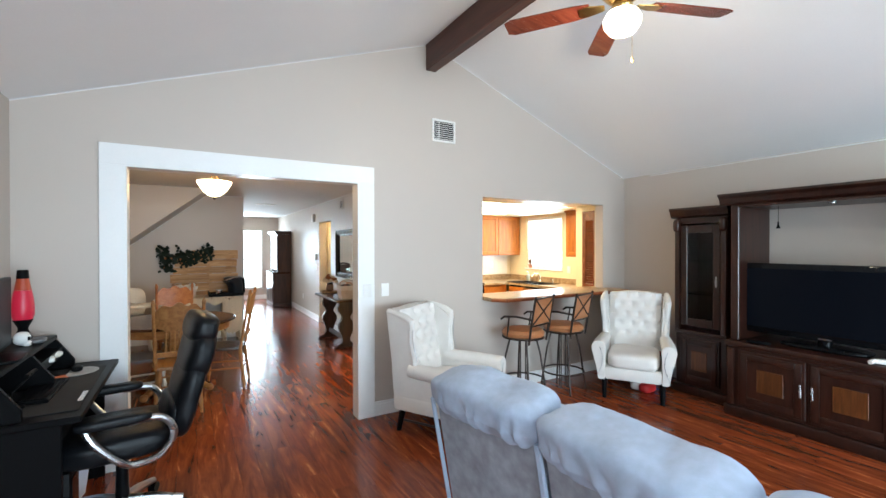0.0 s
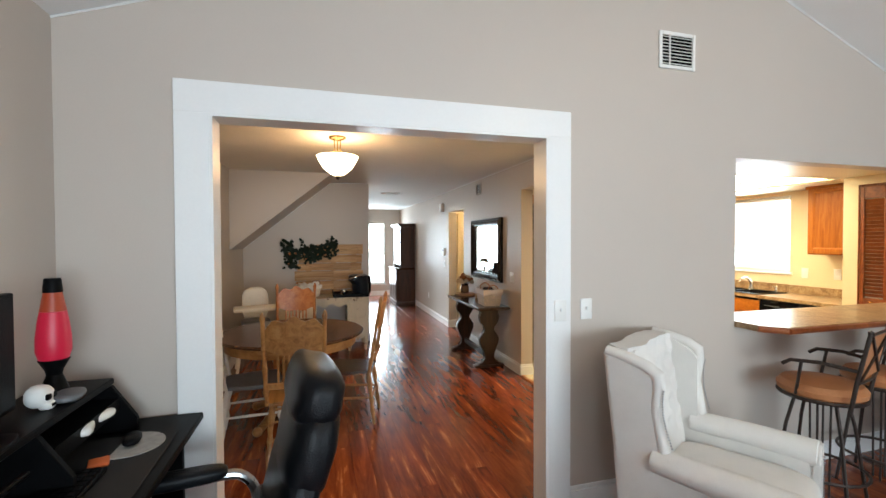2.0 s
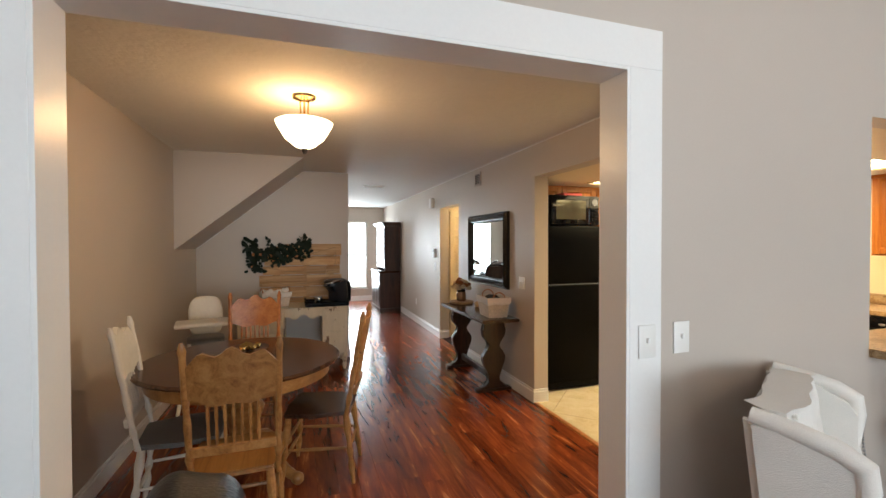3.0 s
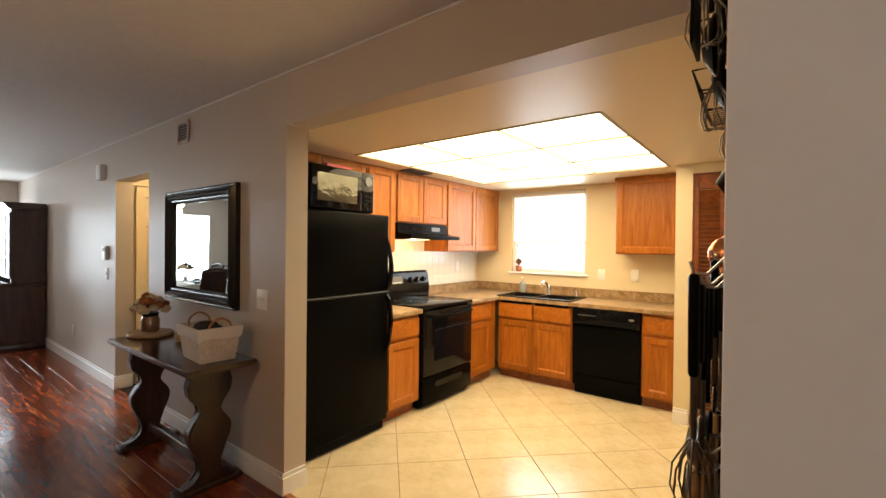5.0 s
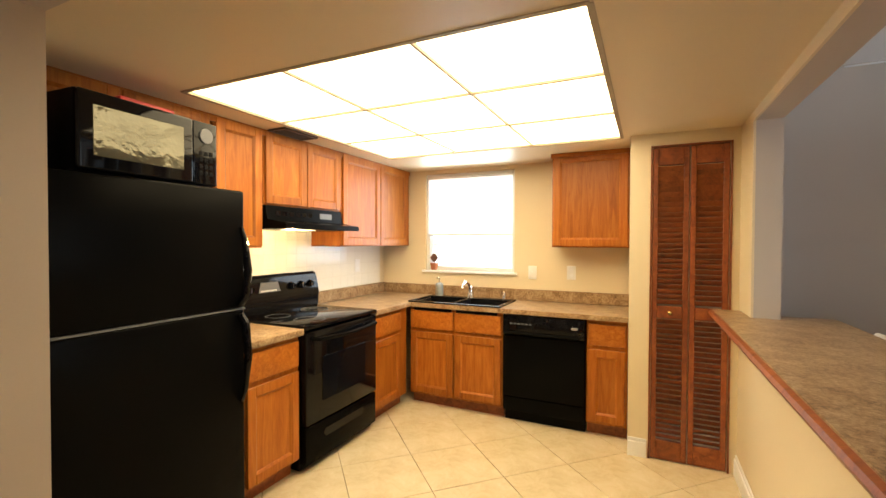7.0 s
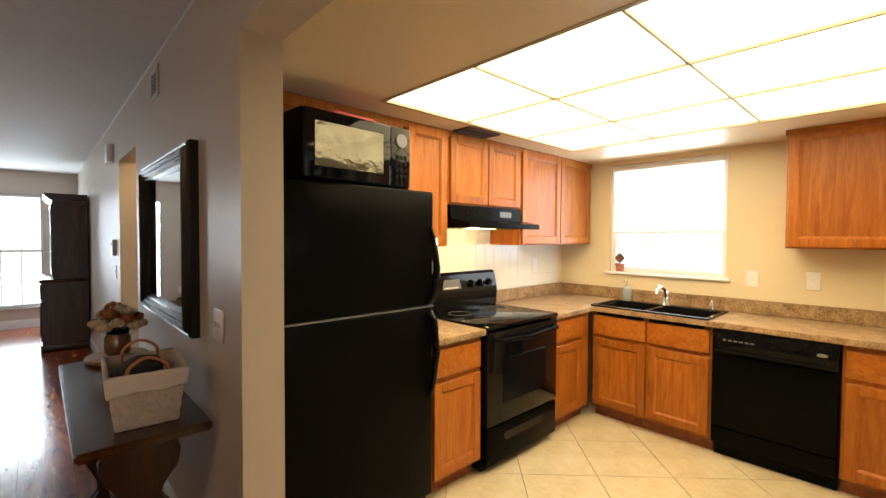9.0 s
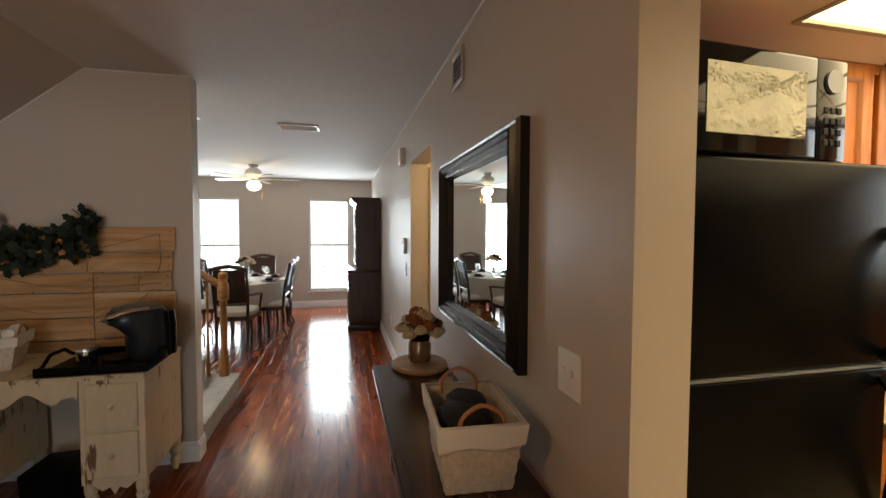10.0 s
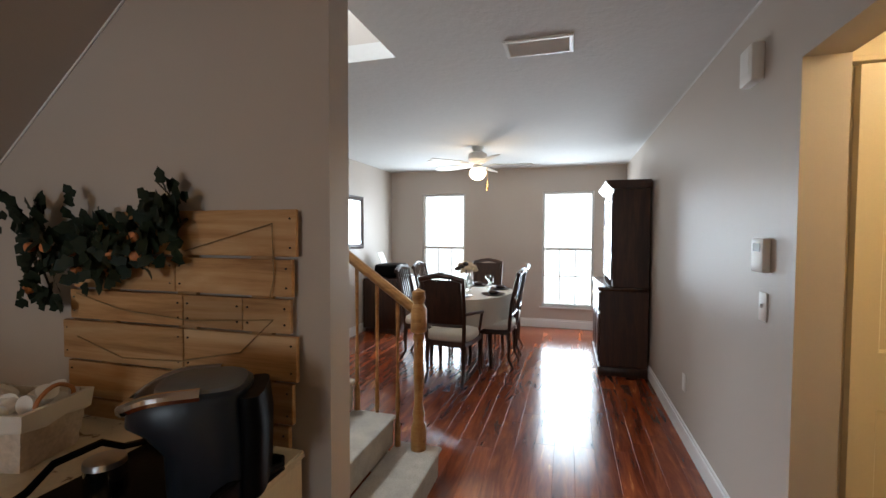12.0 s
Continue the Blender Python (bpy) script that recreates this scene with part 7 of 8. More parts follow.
bm = B(); lathe(bm, [(0.001, 0), (0.045, 0), (0.045, 0.075), (0.001, 0.075)], n=20); part("jar", bm, CHROME, can)
bm = B(); lathe(bm, [(0.001, 0.076), (0.047, 0.076), (0.045, 0.09), (0.001, 0.092)], n=20); part("lid", bm, SILVER, can)


def wicker_basket(name, label, loc, rz, w, d, hgt, taper, fill_mat, fill_label, fill_name, fill_n, fill_r, handles):
    t = thing(name, label, "basket", loc, rz)
    bm = B()
    rows = 10
    loops = []
    for k in range(rows + 1):
        f = k / rows
        a, b = (w / 2) * (taper + (1 - taper) * f), (d / 2) * (taper + (1 - taper) * f)
        pts = []
        for sx_, sy_, ex, ey in ((-1, -1, 1, -1), (1, -1, 1, 1), (1, 1, -1, 1), (-1, 1, -1, -1)):
            for i in range(10):
                u = i / 10
                px_, py_ = a * (sx_ + (ex - sx_) * u), b * (sy_ + (ey - sy_) * u)
                wv = 1 + 0.012 * (1 if (i + k) % 2 else -1)
                pts.append(bm.verts.new((px_ * wv, py_ * wv, hgt * f)))
        loops.append(pts)
    rings(bm, loops, False); bm.faces.new(loops[0][::-1])
    k = len(loops[-1])
    inner = [bm.verts.new((v.co.x * 0.93, v.co.y * 0.93, v.co.z)) for v in loops[-1]]
    deep = [bm.verts.new((v.co.x * 0.86, v.co.y * 0.86, hgt * 0.4)) for v in loops[-1]]
    rings(bm, [loops[-1], inner, deep], False); bm.faces.new(deep)
    part("woven_body", bm, WICKER, t)
    bm = B()
    loops = []
    for off, z in ((1.02, hgt * 0.66), (1.07, hgt * 0.7), (1.06, hgt * 1.01), (0.98, hgt * 1.02)):
        f = min(1, z / hgt)
        a, b = off * (w / 2) * (taper + (1 - taper) * f), off * (d / 2) * (taper + (1 - taper) * f)
        loops.append([bm.verts.new((x * a, y * b, z + 0.008 * math.sin(x * 7 + y * 5) * (z < hgt))) for x, y in ((-1, -1), (-0.3, -1), (0.3, -1), (1, -1), (1, -0.3), (1, 0.3), (1, 1), (0.3, 1), (-0.3, 1), (-1, 1), (-1, 0.3), (-1, -0.3))])
    rings(bm, loops, False)
    part("liner", bm, LINEN, t, "cream cloth liner folded over the rim")
    if handles:
        for s in (-1, 1):
            bm = B(); tube(bm, smooth_line([(s * w * 0.46, -0.06, hgt * 0.85), (s * w * 0.48, -0.055, hgt * 1.12), (s * w * 0.48, 0, hgt * 1.28), (s * w * 0.48, 0.055, hgt * 1.12), (s * w * 0.46, 0.06, hgt * 0.85)]), 0.006, 8); part("handle", bm, TAN, t, "tan wrapped loop handle")
    rg = random.Random(3)
    bm = B()
    base = pose(*loc, 0, 0, rz)
    if fill_name == "coffee_pod":
        lathe(bm, [(0.001, 0), (0.019, 0), (0.025, 0.04), (0.027, 0.044), (0.001, 0.046)], n=12)
        me = mesh_of("coffee_pod", bm, fill_mat)
    for i in range(fill_n):
        c = ((rg.random() - 0.5) * w * 0.75, (rg.random() - 0.5) * d * 0.72, hgt * (0.88 + 0.16 * rg.random()))
        if fill_name != "coffee_pod":
            c = (c[0] * 0.55, c[1] * 0.45, c[2] - hgt * 0.1)
        if fill_name == "coffee_pod":
            ob = new("coffee_pod", me)
            ob.matrix_world = base @ Matrix.Translation(c) @ Euler((rg.random() * 6, rg.random() * 6, 0)).to_matrix().to_4x4()
            tagged(ob, fill_label, "coffee pod", "coffee pods in the basket")
        else:
            puff(bm, c, (fill_r * 2, fill_r * 1.6, fill_r * 0.9), 2.5, 7, 0.12)
    if fill_name != "coffee_pod":
        solo(fill_name, bm, fill_mat, fill_label, "cloth", loc, rz)
    return t


wicker_basket("woven_basket", "whitewashed woven basket with cloth liner on the desk", (-0.03, 8.13, 0.762), 14, 0.32, 0.22, 0.17, 0.82, PLASTIC, "white foil-topped coffee pod in the basket", "coffee_pod", 30, 0.03, True)

# pallet sign
pal = thing("pallet_board_sign", "reclaimed pallet board panel hung on the stair wall", "wall panel", (0.27, 8.45, 0.69))
rows = [(-0.2, 0.5, 0.665, 0.815, ()), (-0.44, 0.485, 0.54, 0.66, (0.03,)), (-0.46, 0.478, 0.425, 0.535, (0.06, 0.3)), (-0.5, 0.5, 0.275, 0.42, (0.06,)), (-0.48, 0.485, 0.14, 0.27, (0.06,)), (-0.46, 0.47, 0.0, 0.135, (0.06,))]
rg = random.Random(8)
for x0, x1, z0, z1, cuts in rows:
    xs = [x0, *cuts, x1]
    for a, b in zip(xs, xs[1:]):
        bm = B(); box(bm, a + 0.001, -0.034 - 0.004 * rg.random(), z0 + 0.002, b - 0.001, -0.018, z1 - 0.002, 0.002)
        pl = part("plank", bm, PALLET, pal)
        for px_ in (a + 0.02, b - 0.02):
            for pz in (z0 + 0.03, z1 - 0.03):
                bm = B(); ball(bm, (px_, -0.037, pz), 0.004, 1); part("nail", bm, IRON, pl)
for x in (-0.3, 0.06, 0.36):
    bm = B(); box(bm, x - 0.04, -0.018, 0.02, x + 0.04, -0.001, 0.78, 0.002); part("batten", bm, PALLET, pal)
bm = B()
tube(bm, [(-0.42, -0.042, 0.36), (-0.2, -0.045, 0.3), (0.05, -0.045, 0.31), (0.3, -0.045, 0.36), (0.42, -0.042, 0.47), (0.1, -0.045, 0.45), (-0.2, -0.045, 0.47), (-0.42, -0.042, 0.52)], 0.0025, 5)
tube(bm, [(0.08, -0.042, 0.68), (0.42, -0.042, 0.77), (0.425, -0.042, 0.6), (0.41, -0.042, 0.54)], 0.0025, 5)
part("twine", bm, TWINE, pal, "jute twine strung across the boards")


def leaf_shape(bm, c, d, n_, size):
    """An ivy leaf with a folded midrib."""
    d = Vector(d).normalized(); u = d.cross(Vector(n_)).normalized(); w = u.cross(d)
    o = Vector(c)
    pts = [(0, 0), (0.25, 0.42), (0.45, 0.3), (0.62, 0.4), (1, 0)]
    mid = [bm.verts.new(o + d * size * a + w * size * 0.05 * math.sin(a * 3)) for a in (0, 0.3, 0.6, 1)]
    for s in (-1, 1):
        e = [bm.verts.new(o + d * size * a + u * s * size * b + w * size * 0.18 * b) for a, b in ((0.2, 0.42), (0.42, 0.28), (0.62, 0.36))]
        bm.faces.new((mid[0], e[0], e[1], mid[1])); bm.faces.new((mid[1], e[1], e[2], mid[2])); bm.faces.new((mid[2], e[2], mid[3]))


gar = thing("ivy_garland", "dark artificial ivy garland with orange berries over the boards", "garland", (0.04, 8.41, 1.355))
rg = random.Random(21)
centre = [(-0.4, 0.1), (-0.28, 0.04), (-0.16, 0.05), (-0.05, 0.02), (0.08, 0.03), (0.2, 0.05), (0.32, 0.12)]
bm = B()
tube(bm, [(x, 0, z) for x, z in centre], 0.006, 6); tube(bm, [(-0.36, -0.01, 0.05), (-0.33, -0.02, -0.06), (-0.28, -0.02, -0.16)], 0.004, 6); tube(bm, [(0.3, 0, 0.1), (0.26, -0.01, 0.2), (0.2, -0.01, 0.25)], 0.003, 6); tube(bm, [(-0.38, 0, 0.08), (-0.44, -0.01, 0.14)], 0.003, 6)
part("vine", bm, paint("brown_vine", (0.05, 0.035, 0.02), 0.8), gar)
bm = B()
def spray(x, z, sx_, sz_, n):
    for i in range(n):
        c = (x + rg.gauss(0, sx_), -0.01 - abs(rg.gauss(0, 0.035)), z + rg.gauss(0, sz_))
        a = rg.random() * 2 * math.pi
        leaf_shape(bm, c, (math.cos(a), rg.uniform(-0.7, 0.1), math.sin(a)), (rg.uniform(-0.4, 0.4), -1, rg.uniform(-0.4, 0.4)), rg.uniform(0.042, 0.075))
for x, z in centre:
    spray(x * 0.88 - 0.01, z, 0.04, 0.045, 36)
spray(-0.32, -0.06, 0.035, 0.06, 34); spray(-0.27, -0.15, 0.03, 0.025, 10); spray(-0.02, -0.05, 0.06, 0.03, 16); spray(0.24, 0.2, 0.02, 0.035, 8); spray(-0.44, 0.14, 0.012, 0.012, 4); spray(0.15, 0.02, 0.06, 0.05, 16)
part("leaves", bm, LEAF, gar)["kind"] = "stuff"
for x, z in ((-0.33, 0.02), (-0.34, -0.13), (-0.12, 0.01), (-0.1, -0.06), (0.06, 0.0), (0.16, 0.06), (0.17, 0.0), (-0.25, 0.02)):
    bm = B(); puff(bm, (x, -0.06, z), (0.035, 0.03, 0.035), 2.4, 5, 0.15); part("berry", bm, FRUIT, gar)

# console table
ct = thing("console_table", "dark trestle console table with carved slab legs", "console table", (2.13, 7.1, 0))
bm = B(); prism(bm, [(-0.2, -0.66), (0.2, -0.66), (0.2, 0.66), (-0.2, 0.66)], "z", 0.725, 0.76, 0.008); part("top", bm, DARKTOP, ct)
prof = [(0.15, 0.0), (0.16, 0.04), (0.09, 0.06), (0.055, 0.1), (0.05, 0.15), (0.075, 0.2), (0.12, 0.3), (0.125, 0.36), (0.09, 0.42), (0.05, 0.46), (0.06, 0.5), (0.12, 0.56), (0.13, 0.63), (0.1, 0.7), (0.11, 0.725)]
for y in (-0.46, 0.46):
    bm = B(); prism(bm, [(x, z) for x, z in prof] + [(-x, z) for x, z in prof[::-1]], "y", y - 0.035, y + 0.035, 0.008); part("slab_leg", bm, DARKWOOD, ct)
    bm = B(); box(bm, -0.19, y - 0.05, 0, 0.19, y + 0.05, 0.035, 0.01, 2); part("foot", bm, DARKWOOD, ct)
bm = B(); box(bm, -0.02, -0.42, 0.1, 0.02, 0.42, 0.17, 0.006); part("stretcher", bm, DARKWOOD, ct)
wicker_basket("wicker_basket", "whitewashed woven basket with folded liner on the console", (2.15, 6.68, 0.762), 86, 0.34, 0.24, 0.2, 0.8, paint("black_knit", (0.012, 0.012, 0.014), 0.9, vary=0.3, fine=120, bump=0.4), "black knitted cloth heaped in the basket", "knitted_cloth", 5, 0.08, True)
sl = B(); lathe(sl, [(0.001, 0), (0.14, 0), (0.15, 0.012), (0.145, 0.025), (0.001, 0.026)], n=26, sy=1.1)
for v in sl.verts:
    v.co.x *= 1 + 0.05 * noise.noise(v.co * 9); v.co.y *= 1 + 0.05 * noise.noise(v.co * 7)
solo("wood_slice", sl, BARK, "round live-edge wood slice on the console", "wood slice", (2.18, 7.68, 0.761))
vase = thing("flower_vase", "bronze glass jar of ivory and rust paper roses", "vase", (2.18, 7.7, 0.788))
bm = B(); lathe(bm, [(0.001, 0), (0.055, 0), (0.062, 0.02), (0.062, 0.09), (0.05, 0.115), (0.05, 0.135), (0.046, 0.135), (0.046, 0.115), (0.056, 0.09), (0.056, 0.02), (0.001, 0.01)], n=24); part("jar", bm, paint("bronze_lustre_glass", (0.32, 0.2, 0.13), 0.12, 0.7, vary=0.15), vase)
bm = B(); lathe(bm, [(0.05, 0.112), (0.0535, 0.115), (0.0535, 0.135), (0.05, 0.138)], n=24); part("ribbon", bm, SATINBLACK, vase)


def rose(bm, c, r, rg):
    for k in range(3):
        n = 5
        for i in range(n):
            a = 2 * math.pi * i / n + k * 0.7 + rg.random() * 0.3
            rr = r * (0.35 + 0.3 * k)
            m = Matrix.Translation(c) @ Euler((rg.uniform(-0.4, 0.4), rg.uniform(-0.4, 0.4), a)).to_matrix().to_4x4() @ Matrix.Translation((rr * 0.55, 0, -0.1 * r * k))
            puff(bm, (0, 0, 0), (rr * 0.5, rr * 1.5, r * (1.3 - 0.2 * k)), 2.3, 3, 0, m)


rg = random.Random(12)
for i in range(22):
    a = i * 2.4
    q = math.sqrt(i / 22)
    c = Vector((0.115 * q * math.cos(a), 0.115 * q * math.sin(a), 0.26 - 0.1 * q ** 2 + rg.uniform(-0.01, 0.01)))
    bm = B(); rose(bm, c, rg.uniform(0.034, 0.044), rg); fl = part("rose", bm, RUST if i % 3 == 1 else ROSE, vase)
    bm = B(); tube(bm, [(0.01 * math.cos(a), 0.01 * math.sin(a), 0.1), c], 0.0025, 5); part("stem", bm, LEAF, fl)
bm = B()
for i in range(26):
    a = rg.random() * 6.28
    leaf_shape(bm, (0.07 * math.cos(a), 0.07 * math.sin(a), 0.16 + 0.06 * rg.random()), (math.cos(a), math.sin(a), rg.uniform(-0.3, 0.5)), (0, 0, 1), 0.05)
part("leaves", bm, LEAF, vase)
bm = B(); lathe(bm, [(0.001, 0), (0.03, 0), (0.034, 0.03), (0.03, 0.06), (0.001, 0.062)], n=18); solo("candle_jar", bm, BARK, "small amber candle jar beside the vase", "candle", (2.23, 7.3, 0.761))

# framed mirrors
def framed_mirror(label, loc, rz, w, hgt, fw_, depth, mat):
    """Local x across, z up, face towards -y."""
    t = thing("wall_mirror", label, "mirror", loc, rz)
    prof = [(0, 0), (0, depth * 0.55), (fw_ * 0.12, depth * 0.75), (fw_ * 0.2, depth * 0.7), (fw_ * 0.32, depth * 0.95), (fw_ * 0.42, depth), (fw_ * 0.5, depth * 0.82), (fw_ * 0.62, depth * 0.85), (fw_ * 0.74, depth * 0.6), (fw_ * 0.84, depth * 0.58), (fw_, depth * 0.3), (fw_, 0)]
    for k, (a, b) in enumerate((((-1, -1), (1, -1)), ((1, -1), (1, 1)), ((1, 1), (-1, 1)), ((-1, 1), (-1, -1)))):
        bm = B()
        loops = []
        for cx, cz in (a, b):
            loops.append([bm.verts.new((cx * (w / 2 - q), -dd_, cz * (hgt / 2 - q))) for q, dd_ in prof])
        rings(bm, loops)
        part("frame_side", bm, mat, t)
    bm = B(); box(bm, -w / 2 + fw_ - 0.004, -depth * 0.28, -hgt / 2 + fw_ - 0.004, w / 2 - fw_ + 0.004, -0.002, hgt / 2 - fw_ + 0.004); part("glass", bm, MIRROR, t)
    return t


framed_mirror("large mirror in a wide ridged black frame over the console", (HALL, 7.255, 1.435), -90, 1.09, 0.83, 0.1, 0.06, paint("black_ridged_frame", (0.008, 0.007, 0.0065), 0.24, vary=0.3, fine=50, bump=0.03, spec=0.45))
framed_mirror("small mirror in a dark frame on the front room wall", (FWX, 12.5, 1.58), 90, 0.95, 0.74, 0.07, 0.03, DARKWOOD)
vent("wall_vent", "beige louvred return vent high on the hall wall", (HALL, 7.57, 2.3), -90, 0.2, 0.17, 0, IRON, WALL)
vent("ceiling_register", "white ceiling air register in the hall", (1.4, 9.68, CH), 0, 0.36, 0.21, 0, PLASTIC).rotation_euler = (radians(90), 0, 0)
plate("beige double light switch by the kitchen opening", (HALL, 6.44, 1.115), -90, 2)
plate("white light switch beside the thermostat", (HALL, 9.37, 1.13), -90, 1)
plate("white wall outlet low on the hall wall", (HALL, 10.6, 0.4), -90, 1, outlet=True)
plate("white outlet below the front windows", (0.85, FAR, 0.42), 0, 1, outlet=True)
bm = B(); box(bm, -0.07, -0.05, -0.08, 0.07, 0, 0.08, 0.008, 2)
ch = thing("door_chime", "white door chime box high on the hall wall", "door chime", (HALL, 9.5, 2.17), -90); part("cover", bm, PLASTIC, ch)
bm = B(); box(bm, -0.04, -0.052, -0.05, 0.04, -0.05, 0.05, 0.001); part("grille", bm, PLASTIC, ch)
th = thing("thermostat", "white wall thermostat on the hall wall", "thermostat", (HALL, 9.38, 1.345), -90)
bm = B(); box(bm, -0.06, -0.03, -0.07, 0.06, 0, 0.07, 0.006, 2); part("case", bm, PLASTIC, th)
bm = B(); box(bm, -0.035, -0.032, 0.015, 0.035, -0.03, 0.05, 0.001); part("display", bm, GREYPL, th)

lt = thing("flush_light", "small lit flush ceiling light in the side hall", "ceiling light", (3.15, 8.35, 2.3))
bm = B(); lathe(bm, [(0.001, 0), (0.13, 0), (0.13, -0.02), (0.001, -0.02)], n=24); part("base", bm, BRASS, lt)
bm = B(); lathe(bm, [(0.001, -0.02), (0.12, -0.02), (0.11, -0.06), (0.06, -0.09), (0.001, -0.095)], n=24); g = part("shade", bm, BOWL, lt); g.visible_shadow = False
# closet bifold in the side hall
bf = thing("closet_door", "cream six-panel bifold closet door, shut", "bifold door", (2.53, 9.165, 0))
for k in range(2):
    x0 = k * 0.4
    bm = B(); box(bm, x0 + 0.002, -0.018, 0.012, x0 + 0.396, 0, 2.02)
    for a0, a1, c0, c1 in ((0.002, 0.08, 0.012, 2.02), (0.318, 0.396, 0.012, 2.02), (0.08, 0.318, 0.012, 0.12), (0.08, 0.318, 0.82, 1.02), (0.08, 0.318, 1.62, 1.72), (0.08, 0.318, 1.92, 2.02)):
        box(bm, x0 + a0, -0.034, c0, x0 + a1, -0.018, c1)
    leaf = part("door_leaf", bm, CREAM, bf)
    for z0, z1 in ((0.12, 0.82), (1.02, 1.62), (1.72, 1.92)):
        bm = B()
        loops = [[bm.verts.new(p) for p in ((x0 + q, y, z0 + q - 0.08), (x0 + 0.398 - q, y, z0 + q - 0.08), (x0 + 0.398 - q, y, z1 - q + 0.08), (x0 + q, y, z1 - q + 0.08))] for q, y in ((0.081, -0.0325), (0.09, -0.02), (0.102, -0.02), (0.128, -0.0325))]
        rings(bm, loops, False); bm.faces.new(loops[-1])
        part("panel", bm, CREAM, leaf)
    if k == 0:
        bm = B(); ball(bm, (x0 + 0.33, -0.052, 0.93), 0.016, 2); part("knob", bm, TRIM, leaf)
bm = B(); box(bm, 2.5, 9.13, 2.03, 3.45, 9.17, 2.05, 0.003); structure("closet_track", bm, CREAM, "cream head trim over the closet door", "trim")

# stairs
stairs = thing("staircase", "carpeted staircase with oak newel and balusters", "staircase", (0.8, 9.1, 0))
R_, T_ = 0.185, 0.26
for i in range(8):
    x1 = 0.05 - i * T_
    bm = B()
    prism(bm, [(x1, i * R_), (x1, (i + 1) * R_ - 0.03), (x1 + 0.022, (i + 1) * R_ - 0.022), (x1 + 0.024, (i + 1) * R_ - 0.006), (x1 + 0.01, (i + 1) * R_), (x1 - T_ + 0.005, (i + 1) * R_), (x1 - T_ + 0.005, max(0, i * R_ - 0.05)), (x1 - 0.02, i * R_)], "y", -0.528, 0.5 if i else 0.56, 0.004)
    part("step", bm, CARPET, stairs, "beige carpeted step")
ny = 0.5
bm = B(); lathe(bm, [(0.001, 0), (0.045, 0), (0.045, 0.28), (0.03, 0.32), (0.036, 0.36), (0.024, 0.42), (0.03, 0.6), (0.026, 0.78), (0.034, 0.8), (0.028, 0.83), (0.046, 0.84), (0.046, 0.97), (0.03, 1.0), (0.04, 1.03), (0.036, 1.07), (0.001, 1.09)], (-0.05, ny, 0.03), 16); part("newel_post", bm, GOLDOAK, stairs, "turned oak newel post")
bm = B(); tube(bm, [(-0.07, ny, 0.99), (-2.05, ny, 0.99 + 1.98 * R_ / T_)], 0.03, 10); part("handrail", bm, GOLDOAK, stairs)
for i in range(1, 15):
    x = -0.05 - i * 0.13
    zb = (int((0.1 - x) / T_) + 0) * R_
    zt = 0.97 + (-0.07 - x) * R_ / T_
    bm = B(); lathe(bm, [(0.018, zb), (0.018, zb + 0.12), (0.011, zb + 0.16), (0.014, zb + 0.24), (0.008, zb + (zt - zb) * 0.55), (0.012, zt - 0.04), (0.012, zt)], (x, ny, 0), 10); part("baluster", bm, GOLDOAK, stairs)
bm = B(); prism(bm, [(0.05, 0.0), (-2.0, 0.0), (-2.0, 8 * R_ - 0.15), (-1.8, 7 * R_), (-0.2, 0.1)], "y", 0.502, 0.52); part("stringer", bm, WALL, stairs)

